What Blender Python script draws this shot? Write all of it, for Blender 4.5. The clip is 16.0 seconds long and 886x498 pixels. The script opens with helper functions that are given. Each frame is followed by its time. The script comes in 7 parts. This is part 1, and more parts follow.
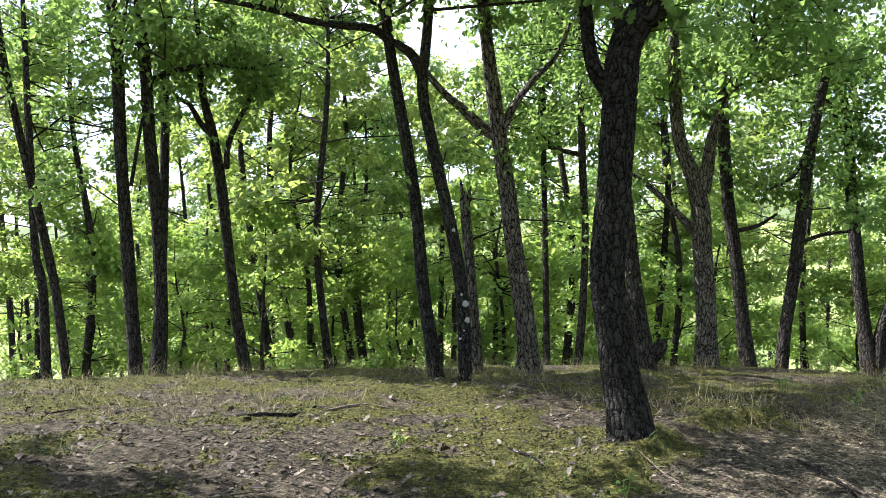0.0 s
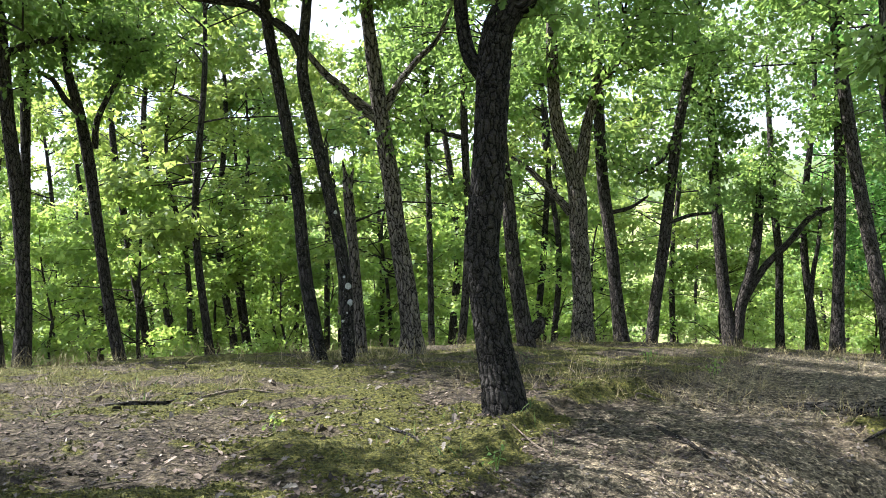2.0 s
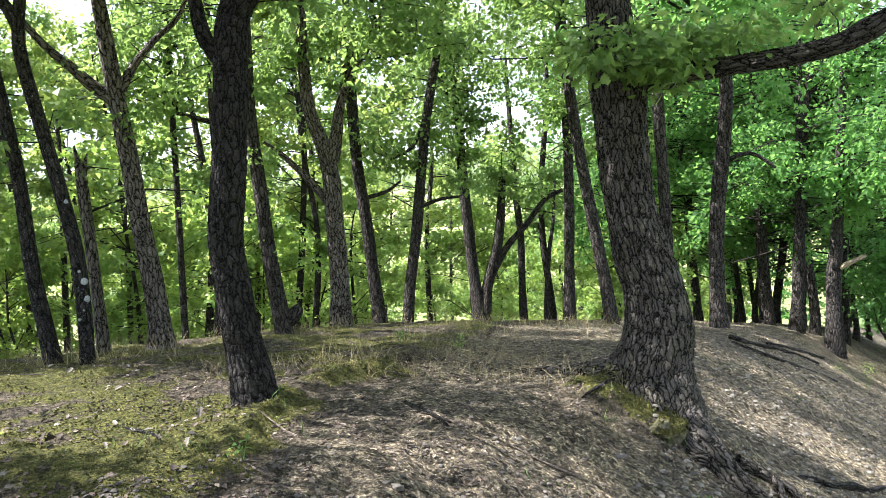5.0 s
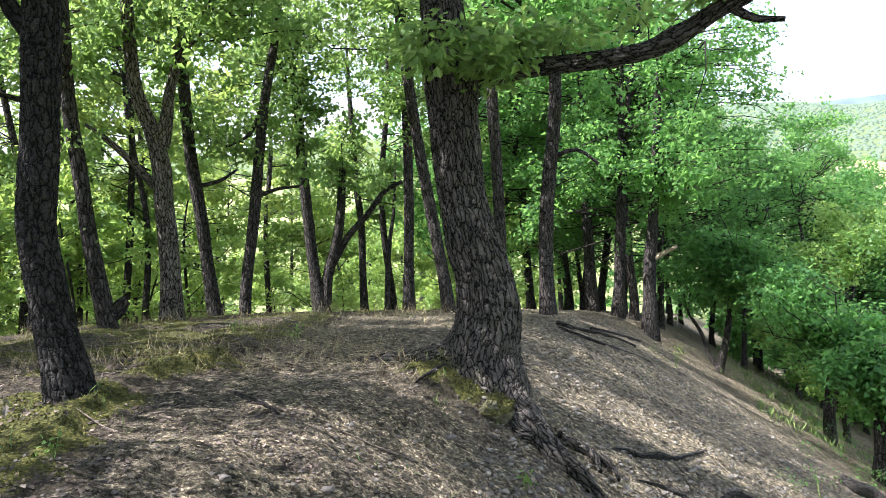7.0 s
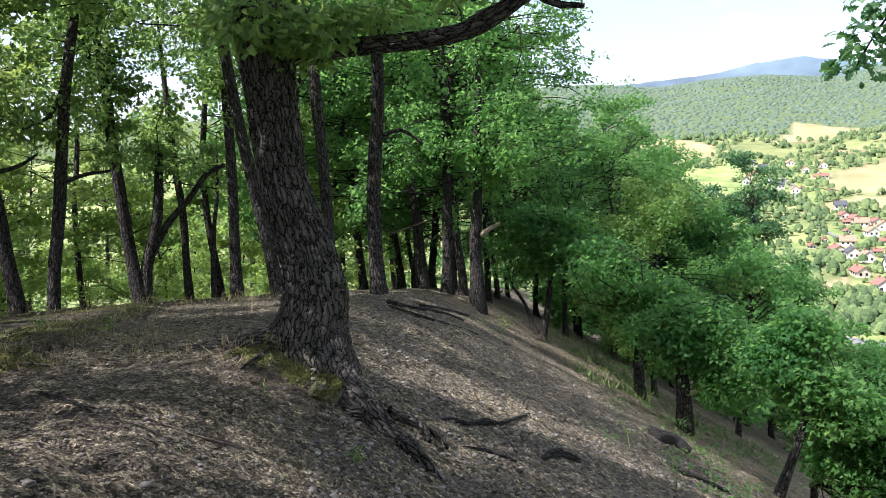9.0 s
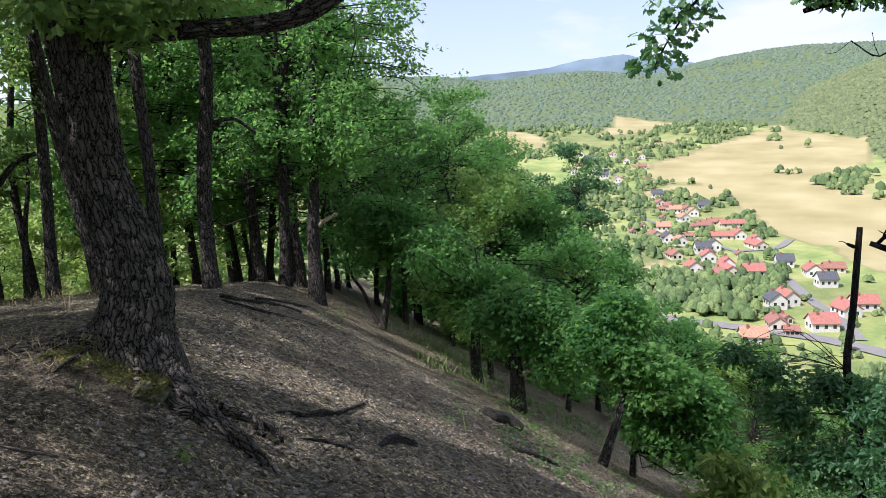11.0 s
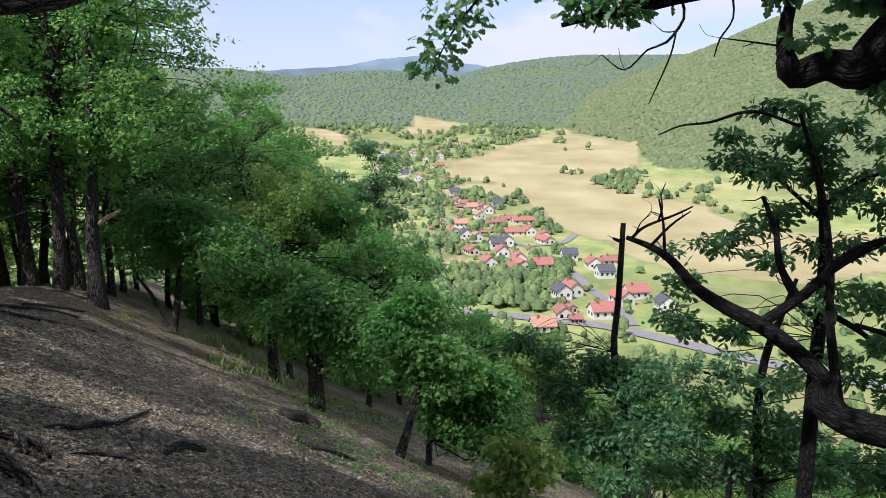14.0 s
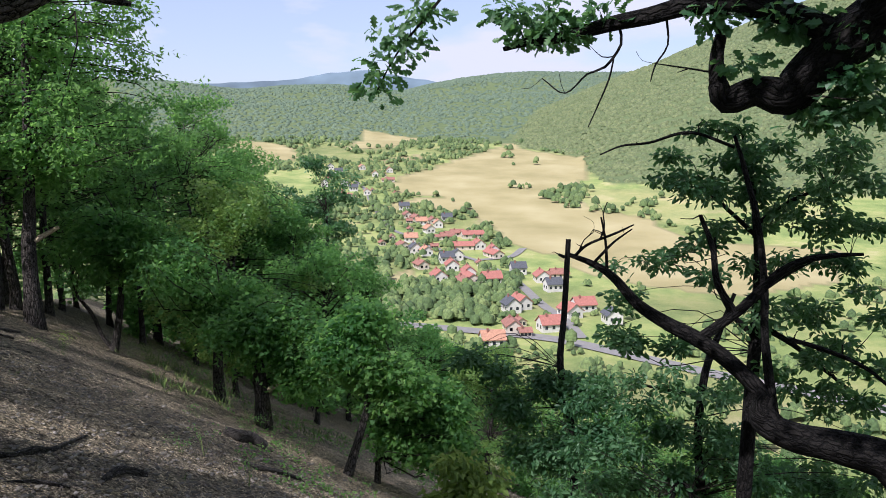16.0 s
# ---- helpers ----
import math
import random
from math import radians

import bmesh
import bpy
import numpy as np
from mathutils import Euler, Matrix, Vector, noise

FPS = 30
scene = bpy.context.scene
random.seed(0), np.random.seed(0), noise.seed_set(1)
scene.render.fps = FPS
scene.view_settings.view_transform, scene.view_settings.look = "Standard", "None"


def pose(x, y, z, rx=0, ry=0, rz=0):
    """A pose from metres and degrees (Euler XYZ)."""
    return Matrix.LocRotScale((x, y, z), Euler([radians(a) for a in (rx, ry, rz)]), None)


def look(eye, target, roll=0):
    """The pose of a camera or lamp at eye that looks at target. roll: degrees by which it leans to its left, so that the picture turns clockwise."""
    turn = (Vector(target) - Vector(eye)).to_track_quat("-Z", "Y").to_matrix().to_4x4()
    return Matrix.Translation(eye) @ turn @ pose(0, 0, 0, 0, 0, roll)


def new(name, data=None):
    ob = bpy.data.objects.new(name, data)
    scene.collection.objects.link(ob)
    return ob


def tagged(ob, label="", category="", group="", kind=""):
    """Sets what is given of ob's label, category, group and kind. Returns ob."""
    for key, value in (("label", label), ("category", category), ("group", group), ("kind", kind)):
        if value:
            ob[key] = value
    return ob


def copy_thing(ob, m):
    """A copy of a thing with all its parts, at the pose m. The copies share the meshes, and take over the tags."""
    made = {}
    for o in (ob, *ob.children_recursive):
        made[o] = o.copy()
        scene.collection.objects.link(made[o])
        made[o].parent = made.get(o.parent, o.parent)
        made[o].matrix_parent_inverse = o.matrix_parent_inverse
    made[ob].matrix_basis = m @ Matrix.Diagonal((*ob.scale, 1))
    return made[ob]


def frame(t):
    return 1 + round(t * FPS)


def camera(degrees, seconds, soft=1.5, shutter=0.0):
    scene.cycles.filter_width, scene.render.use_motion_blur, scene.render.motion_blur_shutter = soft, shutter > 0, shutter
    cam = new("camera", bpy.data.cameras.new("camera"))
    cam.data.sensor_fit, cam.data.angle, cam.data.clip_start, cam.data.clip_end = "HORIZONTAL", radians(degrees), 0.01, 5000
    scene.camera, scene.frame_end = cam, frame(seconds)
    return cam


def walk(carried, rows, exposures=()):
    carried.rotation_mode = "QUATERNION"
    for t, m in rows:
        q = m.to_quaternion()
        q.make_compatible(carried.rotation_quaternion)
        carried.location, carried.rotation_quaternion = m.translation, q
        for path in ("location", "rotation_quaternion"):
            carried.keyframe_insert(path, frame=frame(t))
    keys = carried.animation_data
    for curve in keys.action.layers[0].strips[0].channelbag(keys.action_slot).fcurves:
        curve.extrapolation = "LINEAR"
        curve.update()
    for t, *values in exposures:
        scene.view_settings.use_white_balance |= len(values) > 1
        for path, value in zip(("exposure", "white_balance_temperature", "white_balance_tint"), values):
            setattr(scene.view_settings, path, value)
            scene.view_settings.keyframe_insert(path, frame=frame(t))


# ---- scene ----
cam = camera(59.7, 16.0, soft=0.5)
PATH = [
    (0, (0.291, 0.147, 1.554), (0.179, 2.143, 1.498), -2.0),
    (0.5, (0.32, 0.12, 1.543), (0.286, 2.119, 1.472), -2.0),
    (1, (0.348, 0.134, 1.537), (0.386, 2.132, 1.453), -2.0),
    (1.5, (0.366, 0.116, 1.546), (0.476, 2.11, 1.446), -2.1),
    (2, (0.375, 0.104, 1.542), (0.549, 2.093, 1.431), -2.1),
    (2.5, (0.389, 0.095, 1.533), (0.627, 2.077, 1.411), -2.1),
    (3, (0.406, 0.073, 1.535), (0.726, 2.043, 1.401), -2.1),
    (3.5, (0.431, 0.06, 1.522), (0.868, 2.006, 1.378), -2.3),
    (4, (0.467, 0.034, 1.535), (1.023, 1.95, 1.38), -2.2),
    (4.2, (0.477, 0.039, 1.562), (1.076, 1.94, 1.396), -2.4),
    (6.3, (0.499, -0.083, 1.501), (1.487, 1.647, 1.326), -1.8),
    (6.5, (0.525, -0.081, 1.515), (1.546, 1.629, 1.326), -1.6),
    (7, (0.527, -0.087, 1.512), (1.64, 1.561, 1.303), -1.5),
    (7.5, (0.532, -0.12, 1.509), (1.733, 1.463, 1.283), -1.8),
    (8, (0.54, -0.159, 1.507), (1.828, 1.352, 1.265), -1.9),
    (8.5, (0.55, -0.168, 1.496), (1.917, 1.268, 1.236), -2.0),
    (10.8, (0.574, -0.271, 1.491), (2.229, 0.813, 1.194), -1.7),
    (11, (0.575, -0.282, 1.491), (2.255, 0.759, 1.184), -1.5),
    (11.5, (0.578, -0.315, 1.484), (2.319, 0.617, 1.168), -1.2),
    (12, (0.598, -0.326, 1.486), (2.397, 0.491, 1.172), -0.7),
    (12.5, (0.594, -0.353, 1.49), (2.431, 0.372, 1.177), -0.4),
    (13, (0.585, -0.389, 1.488), (2.451, 0.258, 1.169), -0.2),
    (13.5, (0.572, -0.414, 1.49), (2.448, 0.198, 1.169), -0.0),
    (14, (0.573, -0.441, 1.495), (2.461, 0.138, 1.175), 0.1),
    (14.5, (0.57, -0.468, 1.504), (2.471, 0.071, 1.19), 0.1),
    (15, (0.571, -0.49, 1.514), (2.48, 0.018, 1.207), 0.2),
    (15.5, (0.559, -0.492, 1.536), (2.479, -0.015, 1.241), 0.2),
    (16, (0.555, -0.486, 1.546), (2.482, -0.031, 1.263), 0.4),
]
walk(cam, [(t, look(eye, target, roll)) for t, eye, target, roll in PATH],
     [(0, 1.70, 5850, 14), (2, 1.89, 5850, 14), (4, 2.09, 5850, 15), (7, 1.92, 5700, 18), (8.5, 1.33, 5650, 19), (11, 0.67, 5650, 21), (13, 0.50, 5650, 22), (16, 0.42, 5650, 22)])

# ---- light ----
SUN = Vector((-0.80, 0.36, 1.08)).normalized()
sun = new("sun", bpy.data.lights.new("sun", "SUN"))
sun.data.energy, sun.data.angle, sun.data.color = 5.0, radians(0.55), (1.0, 0.93, 0.80)
sun.matrix_world = look((0, 0, 60), Vector((0, 0, 60)) - SUN)
world = bpy.data.worlds.new("sky")
scene.world = world
world.use_nodes = True
wn, wl = world.node_tree.nodes, world.node_tree.links
sky = wn.new("ShaderNodeTexSky")
sky.sky_type, sky.sun_disc = "NISHITA", False
sky.sun_elevation, sky.sun_rotation = math.asin(SUN.z), math.atan2(SUN.x, SUN.y)
sky.air_density, sky.dust_density, sky.ozone_density = 1.0, 1.0, 1.5
place = wn.new("ShaderNodeTexCoord")
flat = wn.new("ShaderNodeMapping")
flat.inputs["Scale"].default_value = (1.0, 1.0, 3.4)
puffs = wn.new("ShaderNodeTexNoise")
puffs.inputs["Scale"].default_value, puffs.inputs["Detail"].default_value, puffs.inputs["Roughness"].default_value = 3.2, 7, 0.52
amount = wn.new("ShaderNodeMapRange")
amount.inputs["From Min"].default_value, amount.inputs["From Max"].default_value = 0.47, 0.58
amount.inputs["To Min"].default_value, amount.inputs["To Max"].default_value = 0.42, 1.0
cover_mix = wn.new("ShaderNodeMix")
cover_mix.data_type = "RGBA"
cover_mix.inputs["B"].default_value = (5.8, 5.85, 6.1, 1)
wl.new(place.outputs["Generated"], flat.inputs["Vector"])
wl.new(flat.outputs["Vector"], puffs.inputs["Vector"])
wl.new(puffs.outputs["Fac"], amount.inputs["Value"])
wl.new(amount.outputs["Result"], cover_mix.inputs["Factor"])
wl.new(sky.outputs["Color"], cover_mix.inputs["A"])
wl.new(cover_mix.outputs["Result"], wn["Background"].inputs["Color"])
wn["Background"].inputs["Strength"].default_value = 0.108

# ---- materials ----
def shader(name):
    m = bpy.data.materials.new(name)
    m.use_nodes = True
    n = m.node_tree.nodes
    return m, n, m.node_tree.links, n["Principled BSDF"]


def node(n, kind, **values):
    """A node with its inputs set by name."""
    made = n.new("ShaderNode" + kind)
    for key, value in values.items():
        made.inputs[key.replace("_", " ")].default_value = value
    return made


def ramp(n, stops):
    r = n.new("ShaderNodeValToRGB")
    e = r.color_ramp.elements
    while len(e) < len(stops):
        e.new(0.5)
    for item, (at, c) in zip(e, stops):
        item.position, item.color = at, (*c, 1)
    return r


def mix(n, l, fac, a, b):
    m = n.new("ShaderNodeMix")
    m.data_type = "RGBA"
    for socket, value in (("Factor", fac), ("A", a), ("B", b)):
        if isinstance(value, bpy.types.NodeSocket):
            l.new(value, m.inputs[socket])
        else:
            m.inputs[socket].default_value = value if socket == "Factor" else (*value, 1)
    return m.outputs["Result"]


def bump(n, l, height, strength, distance, to):
    b = node(n, "Bump", Strength=strength, Distance=distance)
    l.new(height, b.inputs["Height"])
    l.new(b.outputs["Normal"], to.inputs["Normal"])


def leaf_material(name, dark, mid, light, through_colour, gloss=0.45, share=0.54):
    m, n, l, b = shader(name)
    geo = n.new("ShaderNodeNewGeometry")
    tint = ramp(n, [(0.0, dark), (0.55, mid), (1.0, light)])
    l.new(geo.outputs["Random Per Island"], tint.inputs["Fac"])
    patch = node(n, "TexNoise", Scale=0.55, Detail=2.0)
    l.new(geo.outputs["Position"], patch.inputs["Vector"])
    shade = ramp(n, [(0.35, (0.52, 0.66, 0.55)), (0.65, (1.32, 1.18, 0.95))])
    l.new(patch.outputs["Fac"], shade.inputs["Fac"])
    both = n.new("ShaderNodeMix")
    both.data_type, both.blend_type = "RGBA", "MULTIPLY"
    both.inputs["Factor"].default_value = 1.0
    l.new(tint.outputs["Color"], both.inputs["A"])
    l.new(shade.outputs["Color"], both.inputs["B"])
    l.new(both.outputs["Result"], b.inputs["Base Color"])
    b.inputs["Roughness"].default_value = gloss
    b.inputs["Specular IOR Level"].default_value = 0.28
    glow = n.new("ShaderNodeBsdfTranslucent")
    l.new(mix(n, l, 0.6, both.outputs["Result"], through_colour), glow.inputs["Color"])
    join = node(n, "MixShader", Fac=share)
    l.new(b.outputs["BSDF"], join.inputs[1])
    l.new(glow.outputs["BSDF"], join.inputs[2])
    l.new(join.outputs["Shader"], n["Material Output"].inputs["Surface"])
    return m


LEAF_WOOD = leaf_material("oak_leaves", (0.044, 0.104, 0.034), (0.100, 0.190, 0.060), (0.182, 0.268, 0.096), (0.42, 0.60, 0.14))
# Lighter copies of the oak leaves; sunlight on them is put into the colour.
LEAF_SUN = leaf_material("sunlit_leaves", (0.062, 0.128, 0.038), (0.136, 0.214, 0.062), (0.245, 0.315, 0.105), (0.55, 0.68, 0.15))
LEAF_UNDER = leaf_material("sunlit_undergrowth_leaves", (0.072, 0.158, 0.044), (0.152, 0.265, 0.075), (0.275, 0.37, 0.12), (0.60, 0.78, 0.17))
LEAF_SLOPE = leaf_material("slope_leaves", (0.030, 0.098, 0.040), (0.076, 0.190, 0.064), (0.140, 0.275, 0.094), (0.31, 0.60, 0.13), gloss=0.62, share=0.58)
LEAF_SLOPE_LIGHT = leaf_material("light_slope_leaves", (0.050, 0.125, 0.040), (0.126, 0.235, 0.078), (0.240, 0.345, 0.13), (0.47, 0.68, 0.14))
LEAF_LOW = leaf_material("lower_slope_leaves", (0.032, 0.100, 0.042), (0.080, 0.190, 0.066), (0.148, 0.280, 0.096), (0.33, 0.62, 0.13), gloss=0.62, share=0.60)
# Darker copy of the oak leaves: the shade on these crowns is in the colour.
LEAF_SHADE = leaf_material("shaded_oak_leaves", (0.024, 0.070, 0.036), (0.054, 0.134, 0.070), (0.125, 0.235, 0.138), (0.22, 0.46, 0.11), share=0.42)


def bark_material(name, plate, ridge, crack, pale=0.0, size=1.0, depth=0.05, stretch=0.27):
    """Furrowed bark: long rough plates between dark fissures, grain, and lichen specks if pale."""
    m, n, l, b = shader(name)
    at = n.new("ShaderNodeAttribute")
    at.attribute_name = "bark"
    k = size
    fine = node(n, "TexNoise", Scale=70.0 / k, Detail=6.0, Roughness=0.72)
    l.new(at.outputs["Vector"], fine.inputs["Vector"])
    big = node(n, "TexNoise", Scale=2.2, Detail=4.0)
    l.new(at.outputs["Vector"], big.inputs["Vector"])
    sway = node(n, "TexNoise", Scale=9.0 / k, Detail=3.0, Roughness=0.6)
    l.new(at.outputs["Vector"], sway.inputs["Vector"])
    push = n.new("ShaderNodeVectorMath")
    push.operation = "MULTIPLY_ADD"
    push.inputs[1].default_value = (0.09 * k, 0.09 * k, 0.22 * k)
    l.new(sway.outputs["Color"], push.inputs[0])
    l.new(at.outputs["Vector"], push.inputs[2])
    long_way = n.new("ShaderNodeVectorMath")
    long_way.operation = "MULTIPLY"
    long_way.inputs[1].default_value = (1.0, 1.0, stretch)
    l.new(push.outputs["Vector"], long_way.inputs[0])
    cells = node(n, "TexVoronoi", Scale=19.0 / k, Randomness=0.9)
    l.new(long_way.outputs["Vector"], cells.inputs["Vector"])
    edges = node(n, "TexVoronoi", Scale=19.0 / k, Randomness=0.9)
    edges.feature = "DISTANCE_TO_EDGE"
    l.new(long_way.outputs["Vector"], edges.inputs["Vector"])
    spread = node(n, "MapRange")
    spread.inputs["From Max"].default_value = 0.30
    l.new(edges.outputs["Distance"], spread.inputs["Value"])
    open_at = spread.outputs["Result"]
    tone_part = n.new("ShaderNodeSeparateColor")
    l.new(cells.outputs["Color"], tone_part.inputs["Color"])
    mean = [(p + q) / 2 for p, q in zip(plate, ridge)]
    tone = mix(n, l, tone_part.outputs["Red"], plate, ridge)
    tone = mix(n, l, big.outputs["Fac"], [c * 0.7 for c in mean], tone)
    grain = ramp(n, [(0.32, [c * 0.3 for c in plate]), (0.5, mean), (0.66, [c * 1.6 for c in ridge])])
    l.new(fine.outputs["Fac"], grain.inputs["Fac"])
    tone = mix(n, l, 0.6, tone, grain.outputs["Color"])
    edge_in = n.new("ShaderNodeMath")
    edge_in.operation = "MULTIPLY_ADD"
    edge_in.inputs[1].default_value = 0.55
    l.new(fine.outputs["Fac"], edge_in.inputs[0])
    l.new(open_at, edge_in.inputs[2])
    deep_node = ramp(n, [(0.38, (0, 0, 0)), (0.54, (0.72, 0.72, 0.72)), (0.85, (1, 1, 1))])
    l.new(edge_in.outputs["Value"], deep_node.inputs["Fac"])
    deep = deep_node.outputs["Color"]
    col = mix(n, l, deep, crack, tone)
    if pale > 0:
        spots = node(n, "TexNoise", Scale=60.0, Detail=3.0)
        l.new(at.outputs["Vector"], spots.inputs["Vector"])
        lim = ramp(n, [(1 - pale, (0, 0, 0)), (1 - pale + 0.03, (1, 1, 1))])
        l.new(spots.outputs["Fac"], lim.inputs["Fac"])
        col = mix(n, l, lim.outputs["Color"], col, (0.24, 0.245, 0.235))
    l.new(col, b.inputs["Base Color"])
    b.inputs["Roughness"].default_value, b.inputs["Specular IOR Level"].default_value = 0.85, 0.18
    high = n.new("ShaderNodeMath")
    high.operation = "MULTIPLY_ADD"
    high.inputs[1].default_value = 0.5
    l.new(fine.outputs["Fac"], high.inputs[0])
    swell = n.new("ShaderNodeMath")
    swell.operation = "ADD"
    l.new(deep, swell.inputs[0])
    l.new(open_at, swell.inputs[1])
    l.new(swell.outputs["Value"], high.inputs[2])
    bump(n, l, high.outputs["Value"], 1.0, depth, b)
    return m


BARK = bark_material("oak_bark", (0.036, 0.031, 0.028), (0.106, 0.094, 0.083), (0.006, 0.005, 0.004), size=0.95, depth=0.035)
BARK_PALE = bark_material("pale_oak_bark", (0.11, 0.095, 0.080), (0.25, 0.22, 0.19), (0.010, 0.008, 0.007), size=0.95, depth=0.035)
BARK_DARK = bark_material("dark_oak_bark", (0.026, 0.023, 0.021), (0.075, 0.067, 0.060), (0.003, 0.003, 0.003), pale=0.36, size=0.9, depth=0.035)
BARK_MASSIVE = bark_material("massive_oak_bark", (0.058, 0.051, 0.044), (0.175, 0.158, 0.138), (0.004, 0.0035, 0.003), size=0.85, depth=0.04, stretch=0.22)
# Dark bark of the nearest oak, darkened further to stand for its shade.
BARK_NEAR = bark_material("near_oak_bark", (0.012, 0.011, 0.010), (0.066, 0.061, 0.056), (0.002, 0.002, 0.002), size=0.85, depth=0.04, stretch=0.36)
# Near-black copy of the bark, so shaded limbs read as silhouettes.
BARK_SHADED = bark_material("shaded_oak_bark", (0.006, 0.0055, 0.005), (0.018, 0.016, 0.0145), (0.0015, 0.0015, 0.0015), size=0.8, depth=0.02)
BARK_TWIG = bark_material("twig_bark", (0.030, 0.025, 0.020), (0.052, 0.043, 0.035), (0.012, 0.010, 0.008), size=0.35, depth=0.006)
BARK_PEELED = bark_material("torn_wood", (0.42, 0.33, 0.22), (0.55, 0.45, 0.32), (0.2, 0.14, 0.09), size=0.5, depth=0.006)


def times(n, l, a, b):
    m = n.new("ShaderNodeMix")
    m.data_type, m.blend_type = "RGBA", "MULTIPLY"
    m.inputs["Factor"].default_value = 1.0
    l.new(a, m.inputs["A"])
    l.new(b, m.inputs["B"])
    return m.outputs["Result"]


def ground_material():
    m, n, l, b = shader("ground")
    geo = n.new("ShaderNodeNewGeometry")
    pos = geo.outputs["Position"]
    at = n.new("ShaderNodeAttribute")
    at.attribute_name = "cover"
    part = n.new("ShaderNodeSeparateColor")
    l.new(at.outputs["Color"], part.inputs["Color"])

    def noise_at(scale, detail=4.0, rough=0.55):
        t = node(n, "TexNoise", Scale=scale, Detail=detail, Roughness=rough)
        l.new(pos, t.inputs["Vector"])
        return t.outputs["Fac"]

    def toned(value, stops):
        r = ramp(n, stops)
        l.new(value, r.inputs["Fac"])
        return r.outputs["Color"]
    grain, mid, wide = noise_at(42.0, 6.0, 0.75), noise_at(6.0, 5.0, 0.65), noise_at(0.9, 4.0)
    clod = toned(noise_at(15.0, 6.0, 0.75), [(0.36, (0.34, 0.33, 0.32)), (0.5, (1.0, 1.0, 1.0)), (0.64, (1.45, 1.42, 1.38))])
    soil = toned(grain, [(0.36, (0.036, 0.033, 0.025)), (0.48, (0.112, 0.102, 0.077)), (0.58, (0.172, 0.156, 0.120)), (0.70, (0.33, 0.305, 0.25))])
    broad = toned(wide, [(0.3, (0.80, 0.78, 0.78)), (0.7, (1.25, 1.18, 1.08))])
    earth = times(n, l, times(n, l, soil, clod), broad)
    flakes = node(n, "TexVoronoi", Scale=30.0, Randomness=1.0)
    l.new(pos, flakes.inputs["Vector"])
    parts = n.new("ShaderNodeSeparateColor")
    l.new(flakes.outputs["Color"], parts.inputs["Color"])
    bits = toned(parts.outputs["Red"], [(0.0, (0.014, 0.010, 0.008)), (0.4, (0.050, 0.037, 0.028)), (0.8, (0.110, 0.085, 0.066)), (1.0, (0.22, 0.18, 0.145))])
    damp = toned(wide, [(0.3, (0.64, 0.64, 0.59)), (0.7, (0.88, 0.88, 0.82))])
    litter = times(n, l, times(n, l, mix(n, l, mid, bits, earth), clod), damp)
    green = times(n, l, toned(grain, [(0.36, (0.020, 0.024, 0.006)), (0.50, (0.082, 0.086, 0.019)), (0.66, (0.20, 0.18, 0.050))]), clod)

    def edge(value, soft=0.14):
        """A mask from a painted amount, broken up by the middle noise."""
        a = n.new("ShaderNodeMath")
        a.operation = "ADD"
        l.new(value, a.inputs[0])
        l.new(mid, a.inputs[1])
        r = node(n, "MapRange")
        r.inputs["From Min"].default_value, r.inputs["From Max"].default_value = 1.0 - soft, 1.0 + soft
        l.new(a.outputs["Value"], r.inputs["Value"])
        return r.outputs["Result"]
    col = mix(n, l, edge(part.outputs["Blue"], 0.07), litter, green)
    bare = n.new("ShaderNodeAttribute")
    bare.attribute_name = "bare_bank"
    dust = toned(wide, [(0.3, (1.55, 1.52, 1.44)), (0.7, (2.15, 2.10, 1.98))])
    chips = node(n, "TexVoronoi", Scale=21.0, Randomness=1.0)
    shift = n.new("ShaderNodeVectorMath")
    shift.operation = "MULTIPLY_ADD"
    shift.inputs[1].default_value = (0.06, 0.06, 0.06)
    bend = node(n, "TexNoise", Scale=24.0, Detail=3.0)
    l.new(pos, bend.inputs["Vector"])
    l.new(bend.outputs["Color"], shift.inputs[0])
    l.new(pos, shift.inputs[2])
    l.new(shift.outputs["Vector"], chips.inputs["Vector"])
    chip_part = n.new("ShaderNodeSeparateColor")
    l.new(chips.outputs["Color"], chip_part.inputs["Color"])
    chip_tone = toned(chip_part.outputs["Red"], [(0.0, (0.2, 0.19, 0.18)), (0.3, (0.6, 0.58, 0.56)), (0.6, (1.15, 1.15, 1.15)), (1.0, (2.0, 1.94, 1.9))])
    chip_where = toned(chip_part.outputs["Green"], [(0.40, (0, 0, 0)), (0.46, (1, 1, 1))])
    earth = mix(n, l, chip_where, earth, times(n, l, earth, chip_tone))
    crumbs = node(n, "TexVoronoi", Scale=58.0, Randomness=1.0)
    l.new(shift.outputs["Vector"], crumbs.inputs["Vector"])
    crumb_part = n.new("ShaderNodeSeparateColor")
    l.new(crumbs.outputs["Color"], crumb_part.inputs["Color"])
    earth = times(n, l, earth, toned(crumb_part.outputs["Red"], [(0.0, (0.30, 0.29, 0.28)), (0.35, (0.72, 0.71, 0.70)), (0.7, (1.15, 1.15, 1.13)), (1.0, (1.9, 1.88, 1.85))]))
    col = mix(n, l, edge(at.outputs["Alpha"]), col, mix(n, l, bare.outputs["Fac"], earth, times(n, l, earth, dust)))
    far = noise_at(0.03, 9.0, 0.72)
    streak = node(n, "TexNoise", Scale=0.02, Detail=6.0)
    l.new(pos, streak.inputs["Vector"])
    straw = ramp(n, [(0.30, (0.262, 0.230, 0.106)), (0.5, (0.328, 0.285, 0.138)), (0.7, (0.39, 0.342, 0.182))])
